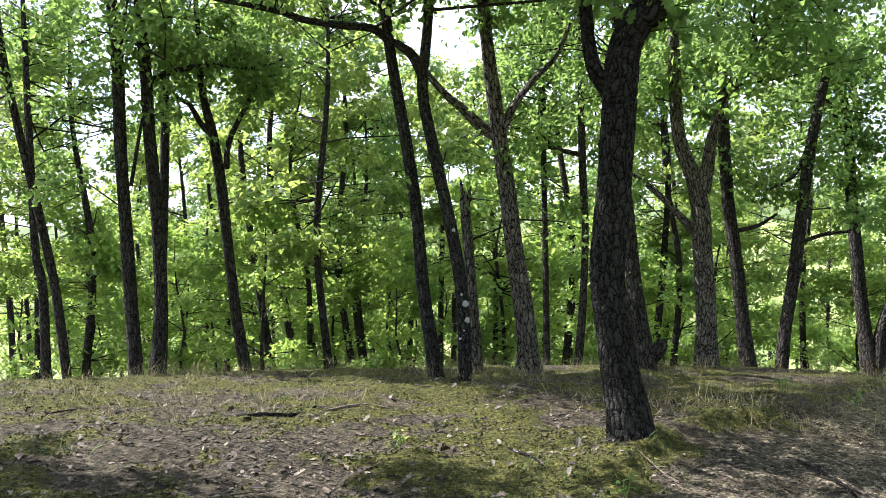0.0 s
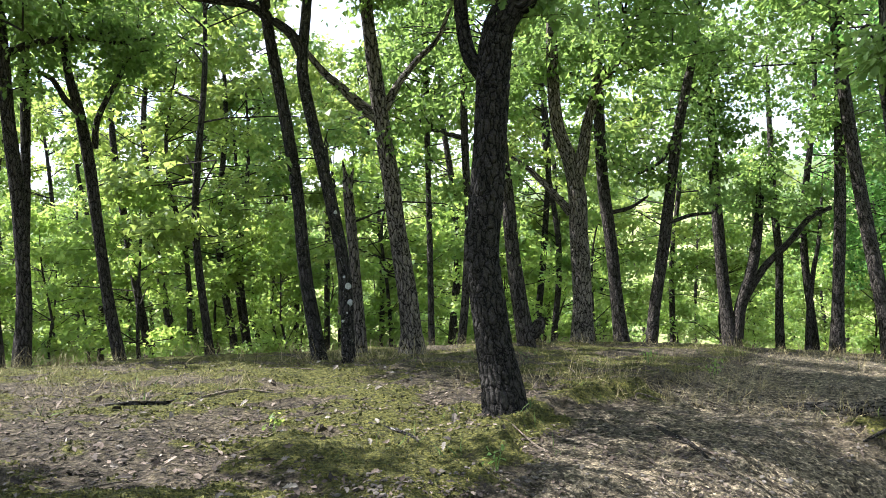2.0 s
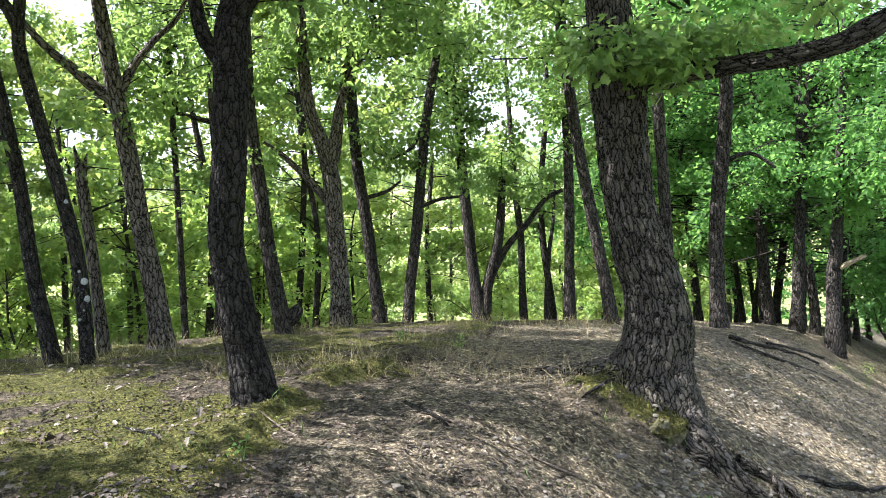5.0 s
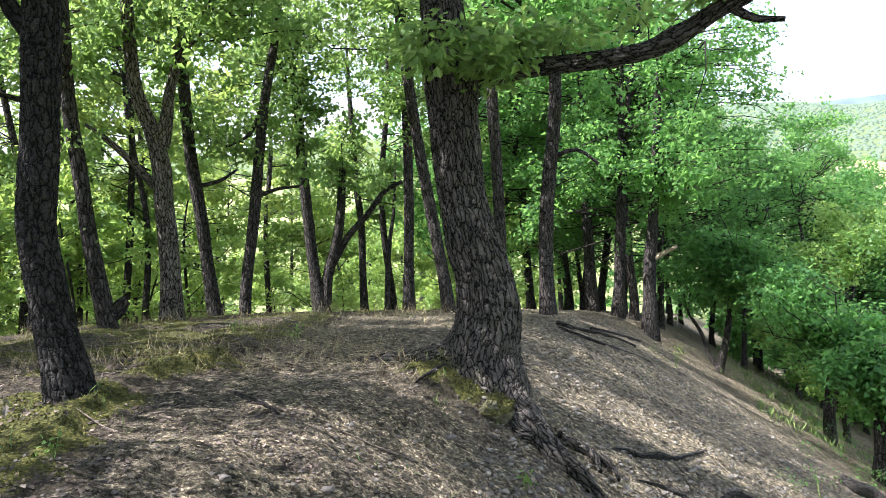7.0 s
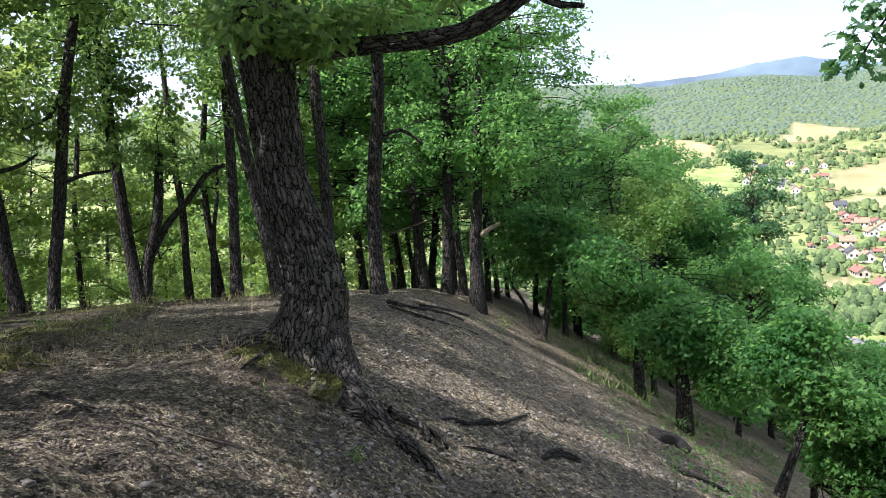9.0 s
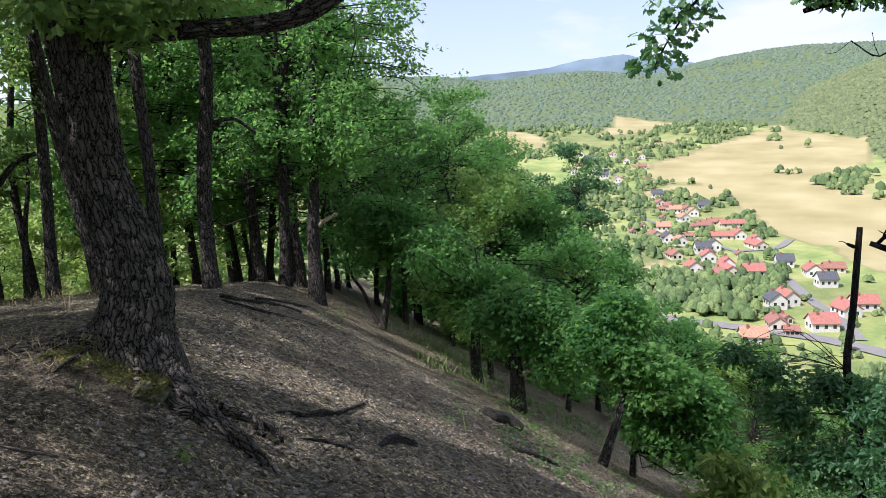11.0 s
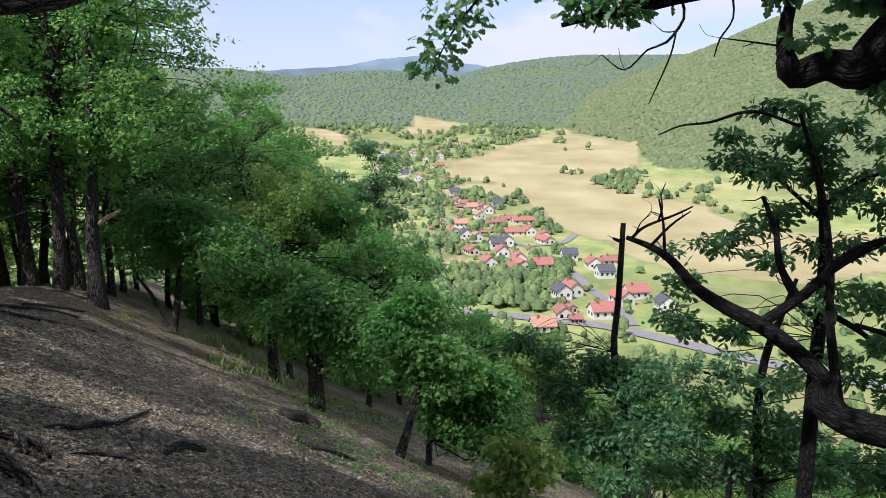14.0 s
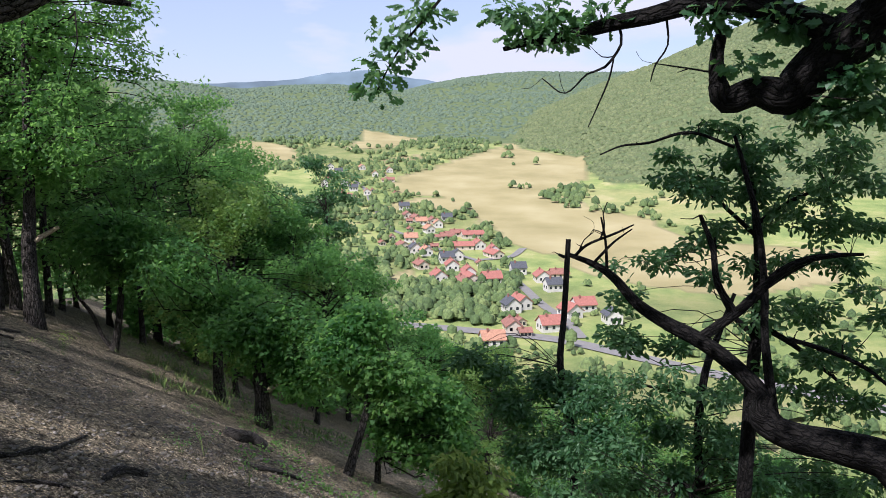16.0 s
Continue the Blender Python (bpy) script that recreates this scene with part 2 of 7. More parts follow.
    l.new(streak.outputs["Fac"], straw.inputs["Fac"])
    grass = ramp(n, [(0.32, (0.13, 0.185, 0.055)), (0.45, (0.21, 0.27, 0.085)), (0.55, (0.29, 0.32, 0.11)), (0.68, (0.40, 0.365, 0.18))])
    l.new(far, grass.inputs["Fac"])
    col = mix(n, l, part.outputs["Green"], col, grass.outputs["Color"])
    col = mix(n, l, part.outputs["Red"], col, straw.outputs["Color"])
    wood = n.new("ShaderNodeAttribute")
    wood.attribute_name = "wooded"
    tops = node(n, "TexVoronoi", Scale=0.09)
    l.new(pos, tops.inputs["Vector"])
    canopy = ramp(n, [(0.0, (0.13, 0.165, 0.07)), (0.6, (0.105, 0.14, 0.06)), (1.0, (0.08, 0.11, 0.05))])
    l.new(tops.outputs["Distance"], canopy.inputs["Fac"])
    col = mix(n, l, wood.outputs["Fac"], col, canopy.outputs["Color"])
    l.new(col, b.inputs["Base Color"])
    b.inputs["Roughness"].default_value = 0.95
    b.inputs["Specular IOR Level"].default_value = 0.2
    rough_clods = noise_at(11.0, 5.0, 0.7)
    heave = n.new("ShaderNodeMath")
    heave.operation = "MULTIPLY_ADD"
    heave.inputs[1].default_value = 2.4
    l.new(rough_clods, heave.inputs[0])
    l.new(flakes.outputs["Distance"], heave.inputs[2])
    total = n.new("ShaderNodeMath")
    total.operation = "MULTIPLY_ADD"
    total.inputs[1].default_value = 1.6
    l.new(grain, total.inputs[0])
    l.new(heave.outputs["Value"], total.inputs[2])
    bump(n, l, total.outputs["Value"], 0.9, 0.042, b)
    return m


GROUND = ground_material()


def plain(name, colour, rough=0.8, spread=0.25, scale=8.0, metal=0.0):
    """Painted or weathered surface with soft stains and grain."""
    m, n, l, b = shader(name)
    geo = n.new("ShaderNodeNewGeometry")
    a = node(n, "TexNoise", Scale=scale, Detail=6.0, Roughness=0.65)
    l.new(geo.outputs["Position"], a.inputs["Vector"])
    t = ramp(n, [(0.3, [c * (1 - spread) for c in colour]), (0.7, [min(1, c * (1 + spread)) for c in colour])])
    l.new(a.outputs["Fac"], t.inputs["Fac"])
    l.new(t.outputs["Color"], b.inputs["Base Color"])
    b.inputs["Roughness"].default_value, b.inputs["Metallic"].default_value = rough, metal
    bump(n, l, a.outputs["Fac"], 0.4, 0.02, b)
    return m


def varied(name, stops, rough=0.85, scale=20.0, depth=0.01):
    """Loose pieces: each island its own tone, with grain."""
    m, n, l, b = shader(name)
    geo = n.new("ShaderNodeNewGeometry")
    t = ramp(n, stops)
    l.new(geo.outputs["Random Per Island"], t.inputs["Fac"])
    a = node(n, "TexNoise", Scale=scale, Detail=5.0)
    l.new(geo.outputs["Position"], a.inputs["Vector"])
    dim = ramp(n, [(0.3, (0.6, 0.6, 0.6)), (0.7, (1.2, 1.2, 1.2))])
    l.new(a.outputs["Fac"], dim.inputs["Fac"])
    both = n.new("ShaderNodeMix")
    both.data_type, both.blend_type = "RGBA", "MULTIPLY"
    both.inputs["Factor"].default_value = 1.0
    l.new(t.outputs["Color"], both.inputs["A"])
    l.new(dim.outputs["Color"], both.inputs["B"])
    l.new(both.outputs["Result"], b.inputs["Base Color"])
    b.inputs["Roughness"].default_value = rough
    bump(n, l, a.outputs["Fac"], 0.5, depth, b)
    return m


# Hill woods: farther crowns tinted cool for haze, side hill warmed for sun.
FAR_WOOD_HAZED = varied("hazed_far_crowns", [(0.0, (0.082, 0.125, 0.078)), (0.5, (0.098, 0.145, 0.088)), (1.0, (0.120, 0.165, 0.098))], scale=0.4, depth=1.2)
SIDE_WOOD_SUNLIT = varied("sunlit_side_crowns", [(0.0, (0.100, 0.132, 0.050)), (0.5, (0.118, 0.150, 0.058)), (1.0, (0.148, 0.176, 0.070))], scale=0.4, depth=1.2)
# Haze of the distance is put into this blue-grey base colour.
FAR_HAZE = varied("hazed_far_ridge", [(0.0, (0.115, 0.165, 0.205)), (1.0, (0.115, 0.165, 0.205))], scale=0.004, depth=6.0)
VILLAGE_GREEN = varied("garden_leaves", [(0.0, (0.055, 0.098, 0.030)), (0.5, (0.100, 0.155, 0.046)), (1.0, (0.170, 0.225, 0.072))], scale=1.1, depth=1.6)
STONE = varied("stones", [(0.0, (0.055, 0.047, 0.039)), (0.6, (0.090, 0.078, 0.066)), (1.0, (0.130, 0.115, 0.10))], scale=30)
STONE_DUSTY = varied("dusty_stones", [(0.0, (0.06, 0.053, 0.043)), (0.6, (0.135, 0.121, 0.098)), (1.0, (0.26, 0.236, 0.20))], scale=30)
LITTER = varied("fallen_leaves", [(0.0, (0.016, 0.012, 0.009)), (0.5, (0.062, 0.044, 0.033)), (0.85, (0.135, 0.100, 0.076)), (1.0, (0.25, 0.205, 0.165))], scale=40)
MOSS = varied("moss", [(0.0, (0.040, 0.047, 0.010)), (0.5, (0.095, 0.100, 0.020)), (1.0, (0.20, 0.18, 0.042))], scale=60)
STRAW = varied("dry_grass", [(0.0, (0.16, 0.13, 0.05)), (0.5, (0.30, 0.25, 0.12)), (1.0, (0.44, 0.38, 0.22))], scale=30)
GRASS = varied("green_grass", [(0.0, (0.045, 0.085, 0.02)), (0.5, (0.09, 0.15, 0.03)), (1.0, (0.19, 0.25, 0.06))], scale=30)
# Green grass again in lighter tones, standing in for sun on it.
GRASS_SUNLIT = varied("sun_tinted_grass", [(0.0, (0.08, 0.13, 0.03)), (0.5, (0.15, 0.205, 0.05)), (1.0, (0.27, 0.31, 0.10))], scale=30)
LITTER_PALE = varied("pale_fallen_leaves", [(0.0, (0.11, 0.092, 0.075)), (0.5, (0.17, 0.148, 0.122)), (1.0, (0.25, 0.225, 0.19))], scale=40)
LOG_GREY = bark_material("grey_wood", (0.050, 0.045, 0.040), (0.105, 0.096, 0.086), (0.014, 0.012, 0.010), size=0.45, depth=0.008)
TWIG_DRY = bark_material("dry_twig", (0.16, 0.13, 0.10), (0.25, 0.21, 0.17), (0.06, 0.05, 0.04), size=0.35, depth=0.003)
LICHEN = varied("lichen", [(0.0, (0.26, 0.275, 0.26)), (1.0, (0.38, 0.395, 0.38))], scale=50)
LITTER_SLOPE = varied("slope_leaves_dry", [(0.0, (0.014, 0.011, 0.009)), (0.4, (0.062, 0.047, 0.036)), (0.75, (0.135, 0.106, 0.083)), (1.0, (0.21, 0.175, 0.145))], scale=40)
MOSS_ROCK = plain("mossy_rock", (0.070, 0.066, 0.035), rough=0.95, spread=0.75, scale=30.0)


# ---- shape of the land ----
def softp(x, w):
    return w * np.logaddexp(0.0, np.asarray(x) / w)


def vnoise(x, y, seed=0):
    """Smooth value noise of two coordinates, -1 to 1."""
    xi, yi = np.floor(x), np.floor(y)
    fx, fy = x - xi, y - yi
    fx, fy = fx * fx * (3 - 2 * fx), fy * fy * (3 - 2 * fy)

    def cell(i, j):
        s = np.sin(i * 127.1 + j * 311.7 + seed * 74.7) * 43758.5453
        return (s - np.floor(s)) * 2 - 1
    return ((cell(xi, yi) * (1 - fx) + cell(xi + 1, yi) * fx) * (1 - fy)
            + (cell(xi, yi + 1) * (1 - fx) + cell(xi + 1, yi + 1) * fx) * fy)


def hill_near(x, y):
    """The wooded ridge: a gentle back, a sharp shoulder, a steep flank towards the valley."""
    u, v = x * 0.593 - y * 0.805, x * 0.805 + y * 0.593
    z = 0.338 - 0.09 * v - 0.562 * softp(u + 2.285, 0.35) - 0.155 * softp(-u - 8, 2.0) - 0.10 * softp(v - 12.46, 3.0)
    near = np.exp(-(((x - 0.4) / 2.0) ** 2 + (y / 2.0) ** 2))
    return z * (1 - near) + 0.0 * near


# Crest lines of the hills, as (bearing in degrees, rise over distance) seen from the ridge.
CREST_MID = [(-30, 0.083), (2, 0.083), (5, 0.084), (7, 0.0845), (9.4, 0.082), (11.9, 0.0766), (14.4, 0.068), (16.4, 0.0592), (18.5, 0.0622), (20.9, 0.0665), (22.5, 0.066), (24.9, 0.064), (27.6, 0.0587), (29, 0.060), (32.2, 0.066), (60, 0.066)]
CREST_SIDE = [(-40, 0.24), (-18, 0.196), (-10.8, 0.1566), (-8.5, 0.143), (-6, 0.1256), (-3.9, 0.1104), (-1.7, 0.0932), (0.2, 0.0815), (2.2, 0.068), (4.5, 0.0508), (6.9, 0.033), (8.5, 0.010), (9.6, -0.01)]
CREST_FAR = [(5, 0.066), (13.2, 0.071), (15, 0.0745), (16.8, 0.080), (18.5, 0.0845), (20.2, 0.084), (21.7, 0.080), (23.3, 0.0745), (25.6, 0.070), (28.8, 0.066), (32, 0.0645), (45, 0.063)]
SIDE_FOOT = [(-30, 760), (-5, 800), (1.6, 835), (2.6, 930), (3.6, 1060), (4.8, 1100), (7.3, 1160), (9.1, 1260)]


def crest(rows, a):
    return np.interp(a, [r[0] for r in rows], [r[1] for r in rows])


def ramp_up(d, d0, d1):
    t = np.clip((d - d0) / (d1 - d0), 0, 1)
    return np.where(d < d1, 0.55 * t + 0.45 * t * t * (3 - 2 * t), np.clip(1 - (d - d1) / 2600, 0, 1))


def valley_floor(d):
    return -75 + 0.02 * (d - 300) + 0.075 * (softp(d - 560, 40) - softp(d - 1500, 100))


def land(x, y, parts=False):
    """Height of the ground anywhere: ridge, valley floor and the hills beyond."""
    x, y = np.asarray(x, float), np.asarray(y, float)
    d, az = np.hypot(x, y), np.degrees(np.arctan2(y, x))
    floor = valley_floor(d)
    ahead = np.clip((75 - np.abs(az)) / 30, 0, 1)
    a = np.clip(az, -40, 60)
    folds = 1 + (0.22 * vnoise(x / 300, y / 300, 3) + 0.10 * vnoise(x / 120, y / 120, 4)) * np.clip((d - 1150) / 500, 0, 1) * np.clip((2500 - d) / 500, 0, 1)
    mid = np.maximum(2600 * crest(CREST_MID, a) - valley_floor(2600.0), 0) * ramp_up(d, 1330, 2600) * folds
    top = 1650 * crest(CREST_SIDE, a) - valley_floor(1650.0)
    foot = crest(SIDE_FOOT, np.minimum(a, 9.1))
    side = np.maximum(top, 0) * ramp_up(d, foot - 15, 1650) * (1 + 0.10 * vnoise(x / 190, y / 190, 6) * np.clip((1620 - d) / 300, 0, 1))
    floor = floor + np.maximum(mid, side) * ahead
    return (floor + softp(hill_near(x, y) - floor, 5.0), side > mid) if parts else floor + softp(hill_near(x, y) - floor, 5.0)

# ---- builders ----
def mesh_np(name, v, f, material, smooth=True, bark=None):
    """A mesh from arrays: all faces have the same number of corners."""
    v, f = np.asarray(v, np.float32), np.asarray(f, np.int32)
    me = bpy.data.meshes.new(name)
    k = f.shape[1]
    me.vertices.add(len(v))
    me.vertices.foreach_set("co", v.ravel())
    me.loops.add(f.size)
    me.loops.foreach_set("vertex_index", f.ravel())
    me.polygons.add(len(f))
    me.polygons.foreach_set("loop_start", np.arange(0, f.size, k, dtype=np.int32))
    me.polygons.foreach_set("use_smooth", np.full(len(f), smooth, dtype=bool))
    if bark is not None:
        bark = np.asarray(bark, np.float32)
        me.attributes.new("bark", "FLOAT_VECTOR", "POINT").data.foreach_set("vector", bark[:, :3].ravel())
        me.attributes.new("plates", "FLOAT_VECTOR", "POINT").data.foreach_set("vector", bark[:, 3:].ravel())
    me.materials.append(material)
    me.update(calc_edges=True)
    return me


def part(name, me, parent, label=""):
    ob = new(name, me)
    ob.parent = parent
    return tagged(ob, label)


def spline(p, step):
    """Points (x, y, z, radius) on a smooth curve through the given ones."""
    p = np.asarray(p, float)
    q = np.vstack([2 * p[0] - p[1], p, 2 * p[-1] - p[-2]])
    rows = []
    for i in range(len(p) - 1):
        a, b, c, d = q[i], q[i + 1], q[i + 2], q[i + 3]
        m = max(1, int(np.linalg.norm((c - b)[:3]) / step))
        t = (np.arange(m) / m)[:, None]
        rows.append(0.5 * (2 * b + (c - a) * t + (2 * a - 5 * b + 4 * c - d) * t ** 2 + (3 * b - a - 3 * c + d) * t ** 3))
    rows.append(p[-1:])
    s = np.vstack(rows)
    s[:, 3] = np.maximum(s[:, 3], 0.002)
    return s


def plated(th, L, count, seed):
    """How far each place of the bark stands out: 0 in the fissures between long plates, 1 on their backs."""
    u = th / (2 * np.pi) * count
    sway = 0.9 * vnoise(L * 1.6, 3.0 * np.cos(th) + 7, seed + 2) * np.sin(th) ** 2 + 0.40 * vnoise(L * 9, 5 * np.cos(th) + 4 * np.sin(th), seed + 3) + 0.22 * vnoise(L * 30, 16 * np.cos(th) + 13 * np.sin(th), seed + 6)
    u, w = u + sway, L / 0.125 + 0.9 * vnoise(3 * np.cos(th) + L * 2, 3 * np.sin(th), seed + 4)
    iu, iw = np.floor(u), np.floor(w)
    first, second = np.full(u.shape, 9.0), np.full(u.shape, 9.0)
    for du in (-1, 0, 1):
        for dw in (-1, 0, 1):
            cu, cw = iu + du, iw + dw
            h = np.sin(np.mod(cu, count) * 127.1 + cw * 311.7 + seed * 74.7) * 43758.5453
            g = np.sin(np.mod(cu, count) * 269.5 + cw * 183.3 + seed * 31.1) * 24634.6345
            d = np.hypot(cu + 0.15 + 0.7 * (h - np.floor(h)) - u, cw + 0.1 + 0.8 * (g - np.floor(g)) - w)
            second = np.minimum(second, np.maximum(first, d))
            first = np.minimum(first, d)
    return np.clip((second - first - 0.05) / 0.33, 0, 1) ** 0.9


def tube(s, sides, lumpy=0.0, seed=0, furrow=0.0):
    """A round skin along the curve s, with a closed tip. Gives verts, quads and bark coordinates."""
    c, r = s[:, :3], s[:, 3]
    m = len(s)
    t = np.gradient(c, axis=0)
    t /= np.linalg.norm(t, axis=1)[:, None] + 1e-9
    ref = np.array([0.31, 0.95, 0.05]) if abs(t[:, 2]).mean() > 0.5 else np.array([0.05, 0.1, 0.99])
    a = np.cross(ref, t)
    a /= np.linalg.norm(a, axis=1)[:, None] + 1e-9
    b = np.cross(t, a)
    th = np.arange(sides + 1) / sides * 2 * np.pi
    sides += 1
    length = np.concatenate([[0], np.cumsum(np.linalg.norm(np.diff(c, axis=0), axis=1))])
    cs, sn = np.cos(th)[None], np.sin(th)[None]
    rr = np.repeat(r[:, None], sides, 1)
    L = np.repeat(length[:, None], sides, 1)
    if lumpy:
        rr = rr * (1 + lumpy * (vnoise(cs * 1.4 + seed, L * 1.1 + sn * 1.4, seed) + 0.5 * vnoise(cs * 3 + sn * 3, L * 3.1 - sn * 3, seed + 5)))
    open_at = np.ones_like(L)
    if furrow:
        open_at = plated(th[None] + 0 * L, L, max(9, round(2 * np.pi * float(np.median(r)) / 0.052)), seed)
        rr = rr + np.minimum(furrow, 0.16 * rr) * (open_at - 0.75)
    v = c[:, None] + rr[..., None] * (cs[..., None] * a[:, None] + sn[..., None] * b[:, None])
    i = np.arange(m - 1)[:, None] * sides
    j = np.arange(sides - 1)[None]
    k = j + 1
    f = np.stack([i + j, i + k, i + sides + k, i + sides + j], -1).reshape(-1, 4)
    rows = max(3, round(2 * np.pi * float(np.median(r)) / 0.042))
    bark = np.stack([cs * rr, sn * rr, L + seed, L + seed, np.broadcast_to(th[None] / (2 * np.pi) * rows * 0.042, L.shape) + 0 * L, open_at], -1)
    v = v.reshape(-1, 3)
    v = np.vstack([v, c[-1:] + t[-1:] * r[-1]])
    bark = np.vstack([bark.reshape(-1, 6), bark[-1, :1].reshape(1, 6)])
    last = (m - 1) * sides + np.arange(sides - 1)
    tip = np.full(sides - 1, len(v) - 1)
    cap = np.stack([last, last + 1, tip, tip], -1)
    return v, f, bark, cap[:, :3]


def tube_mesh(name, curves, material):
    """One mesh of several tubes: each (points, step, sides, lumpy, seed, furrow)."""
    vs, fs, bs, n = [], [], [], 0
    for p, step, sides, lumpy, seed, furrow in curves:
        v, f, b, cap = tube(spline(p, step), sides, lumpy, seed, furrow)
        vs.append(v), fs.append(f + n), bs.append(b)
        n += len(v)
    return mesh_np(name, np.vstack(vs), np.vstack(fs), material, True, np.vstack(bs))


def kites(at, way, up, size, rng, droop=0.25, width=0.36):
    """Simple bent leaves: four corners each."""
    side = np.cross(way, up)
    side /= np.linalg.norm(side, axis=1)[:, None] + 1e-9
    nor = np.cross(side, way)
    s = size[:, None]
    v = np.stack([at, at + s * (0.45 * way + width * side + 0.10 * nor), at + s * (way - droop * nor), at + s * (0.45 * way - width * side + 0.10 * nor)], 1)
    f = np.arange(len(at) * 4).reshape(-1, 4)
    return v.reshape(-1, 3), f


def flakes(at, way, up, size, rng):
    """Small leaves for crowns far off: one face each."""
    side = unit(np.cross(way, up))
    s = size[:, None]
    v = np.stack([at + s * (0.35 * way + 0.46 * side), at + s * (0.95 * way - 0.12 * side), at - s * (0.05 * way + 0.34 * side)], 1)
    return v.reshape(-1, 3), np.arange(len(at) * 3).reshape(-1, 3)


def slim(at, way, up, size, rng):
    """Longish bent leaves of two faces, rounded at the sides."""
    side = unit(np.cross(way, up))
    nor = np.cross(side, way)
    s = size[:, None]
    rib = lambda x, w, h: at + s * (x * way + w * side + h * nor)
    v = np.stack([at, rib(0.34, 0.17, 0.05), rib(0.72, 0.23, 0.0), rib(1.0, 0.0, -0.14), rib(0.72, -0.23, 0.0), rib(0.34, -0.17, 0.05)], 1)
    f = (np.array([(0, 1, 2, 3), (0, 3, 4, 5)])[None] + 6 * np.arange(len(at))[:, None, None]).reshape(-1, 4)
    return v.reshape(-1, 3), f


LOBES = np.array([(0.0, 0.03), (0.18, 0.10), (0.30, 0.22), (0.40, 0.12), (0.55, 0.32), (0.64, 0.16), (0.80, 0.27), (0.92, 0.12), (1.0, 0.0)])


def lobed(at, way, up, size, rng):
    """Oak leaves with rounded lobes, two strips of faces from the midrib."""
    side = np.cross(way, up)
    side /= np.linalg.norm(side, axis=1)[:, None] + 1e-9
    nor = np.cross(side, way)
    s = size[:, None]
    rows = []
    for x, w in LOBES:
        mid = at + s * (x * way - 0.22 * x * x * nor)
        lift = s * (0.30 * w) * nor
        rows += [mid + s * w * side + lift, mid, mid - s * w * side + lift]
    v = np.stack(rows, 1)
    k, m = len(at), len(LOBES)
    f = []
    for i in range(m - 1):
        a = 3 * i
        f += [(a, a + 1, a + 4, a + 3), (a + 1, a + 2, a + 5, a + 4)]
    f = (np.array(f)[None] + (np.arange(k) * 3 * m)[:, None, None]).reshape(-1, 4)
    return v.reshape(-1, 3), f


def unit(v):
    return v / (np.linalg.norm(v, axis=-1, keepdims=True) + 1e-9)


def spray_leaves(centres, counts, spread, leaf, rng, kind=kites, out=None):
    """Leaves in flattish sprays round the given points, tips hanging outwards."""
    c = np.repeat(centres, counts, 0)
    k = len(c)
    off = unit(rng.normal(size=(k, 3))) * (rng.random((k, 1)) ** 0.5) * spread * 1.7
    off[:, 2] *= 0.55
    way = unit(off * [1, 1, 0.4] + rng.normal(size=(k, 3)) * spread * 0.7 + [0, 0, -0.35 * spread])
    lean = 0 if out is None else np.repeat(out, counts, 0) * 0.9
    up = unit(rng.normal(size=(k, 3)) * 0.5 + [0, 0, 0.75] + lean)
    size = leaf * (0.65 + 0.7 * rng.random(k))
    return kind(c + off, way, up, size, rng)


def foliage(root, skeleton, lumps, leaves, leaf, rng, leaf_mat, kind=kites, spread=0.22, per=14, thick=0.012):
    """Boughs from the skeleton into round leaf masses, with sprays of leaves along them."""
    lumps = np.asarray(lumps, float)
    weight = lumps[:, 3] ** 2.0
    sprays = max(len(lumps), int(leaves / per))
    share = np.maximum(1, np.round(sprays * weight / weight.sum()).astype(int))
    curves, centres, out = [], [], []
    for (x, y, z, r), k in zip(lumps, share):
        ends = max(1, int(round(k / 7)))
        d = unit(rng.normal(size=(ends, 3))) * (rng.random((ends, 1)) ** 0.3) * r * [1.15, 1.15, 0.8]
        ends_at = np.array([x, y, z]) + d
        for e in ends_at:
            cost = np.linalg.norm(skeleton[:, :3] - e, axis=1) + 0.8 * np.maximum(0, skeleton[:, 2] - e[2])
            s = skeleton[np.argmin(cost)]
            gap = np.linalg.norm(e - s[:3])
            bend = rng.normal(size=3) * gap * 0.16
            m1 = s[:3] + (e - s[:3]) * 0.35 + bend + [0, 0, gap * 0.10]
            m2 = s[:3] + (e - s[:3]) * 0.7 + bend * 0.6 + [0, 0, gap * 0.08]
            w = min(s[3] * 0.5, thick * (0.6 + gap * 0.55))
            path = np.array([[*s[:3], w], [*m1, w * 0.75], [*m2, w * 0.5], [*e, w * 0.25]])
            curves.append((path, max(0.08, gap / 7) if thick < 0.01 else max(0.25, gap / 3), 3, 0.0, 0, 0.0))
            far = min(1.0, 0.9 * r / max(gap, 0.01))
            n = max(1, int(round(k / ends)))
            for t in 1 - rng.random(n) * far:
                q = (m2 + (e - m2) * (t - 0.7) / 0.3) if t > 0.7 else (s[:3] + (m2 - s[:3]) * t / 0.7)
                q = q + rng.normal(size=3) * r * 0.16
                centres.append(q)
                out.append((q - [x, y, z]) / r)
    centres = np.array(centres)
    v, f = spray_leaves(centres, np.maximum(2, rng.poisson(per, len(centres))), spread, leaf, rng, kind, np.array(out))
    tagged(part("branchwork", tube_mesh("branchwork", curves, BARK_TWIG), root, "thin dark twigs"), kind="stuff")
    part("crown", mesh_np("crown", v, f, leaf_mat, False), root, "loose green foliage")


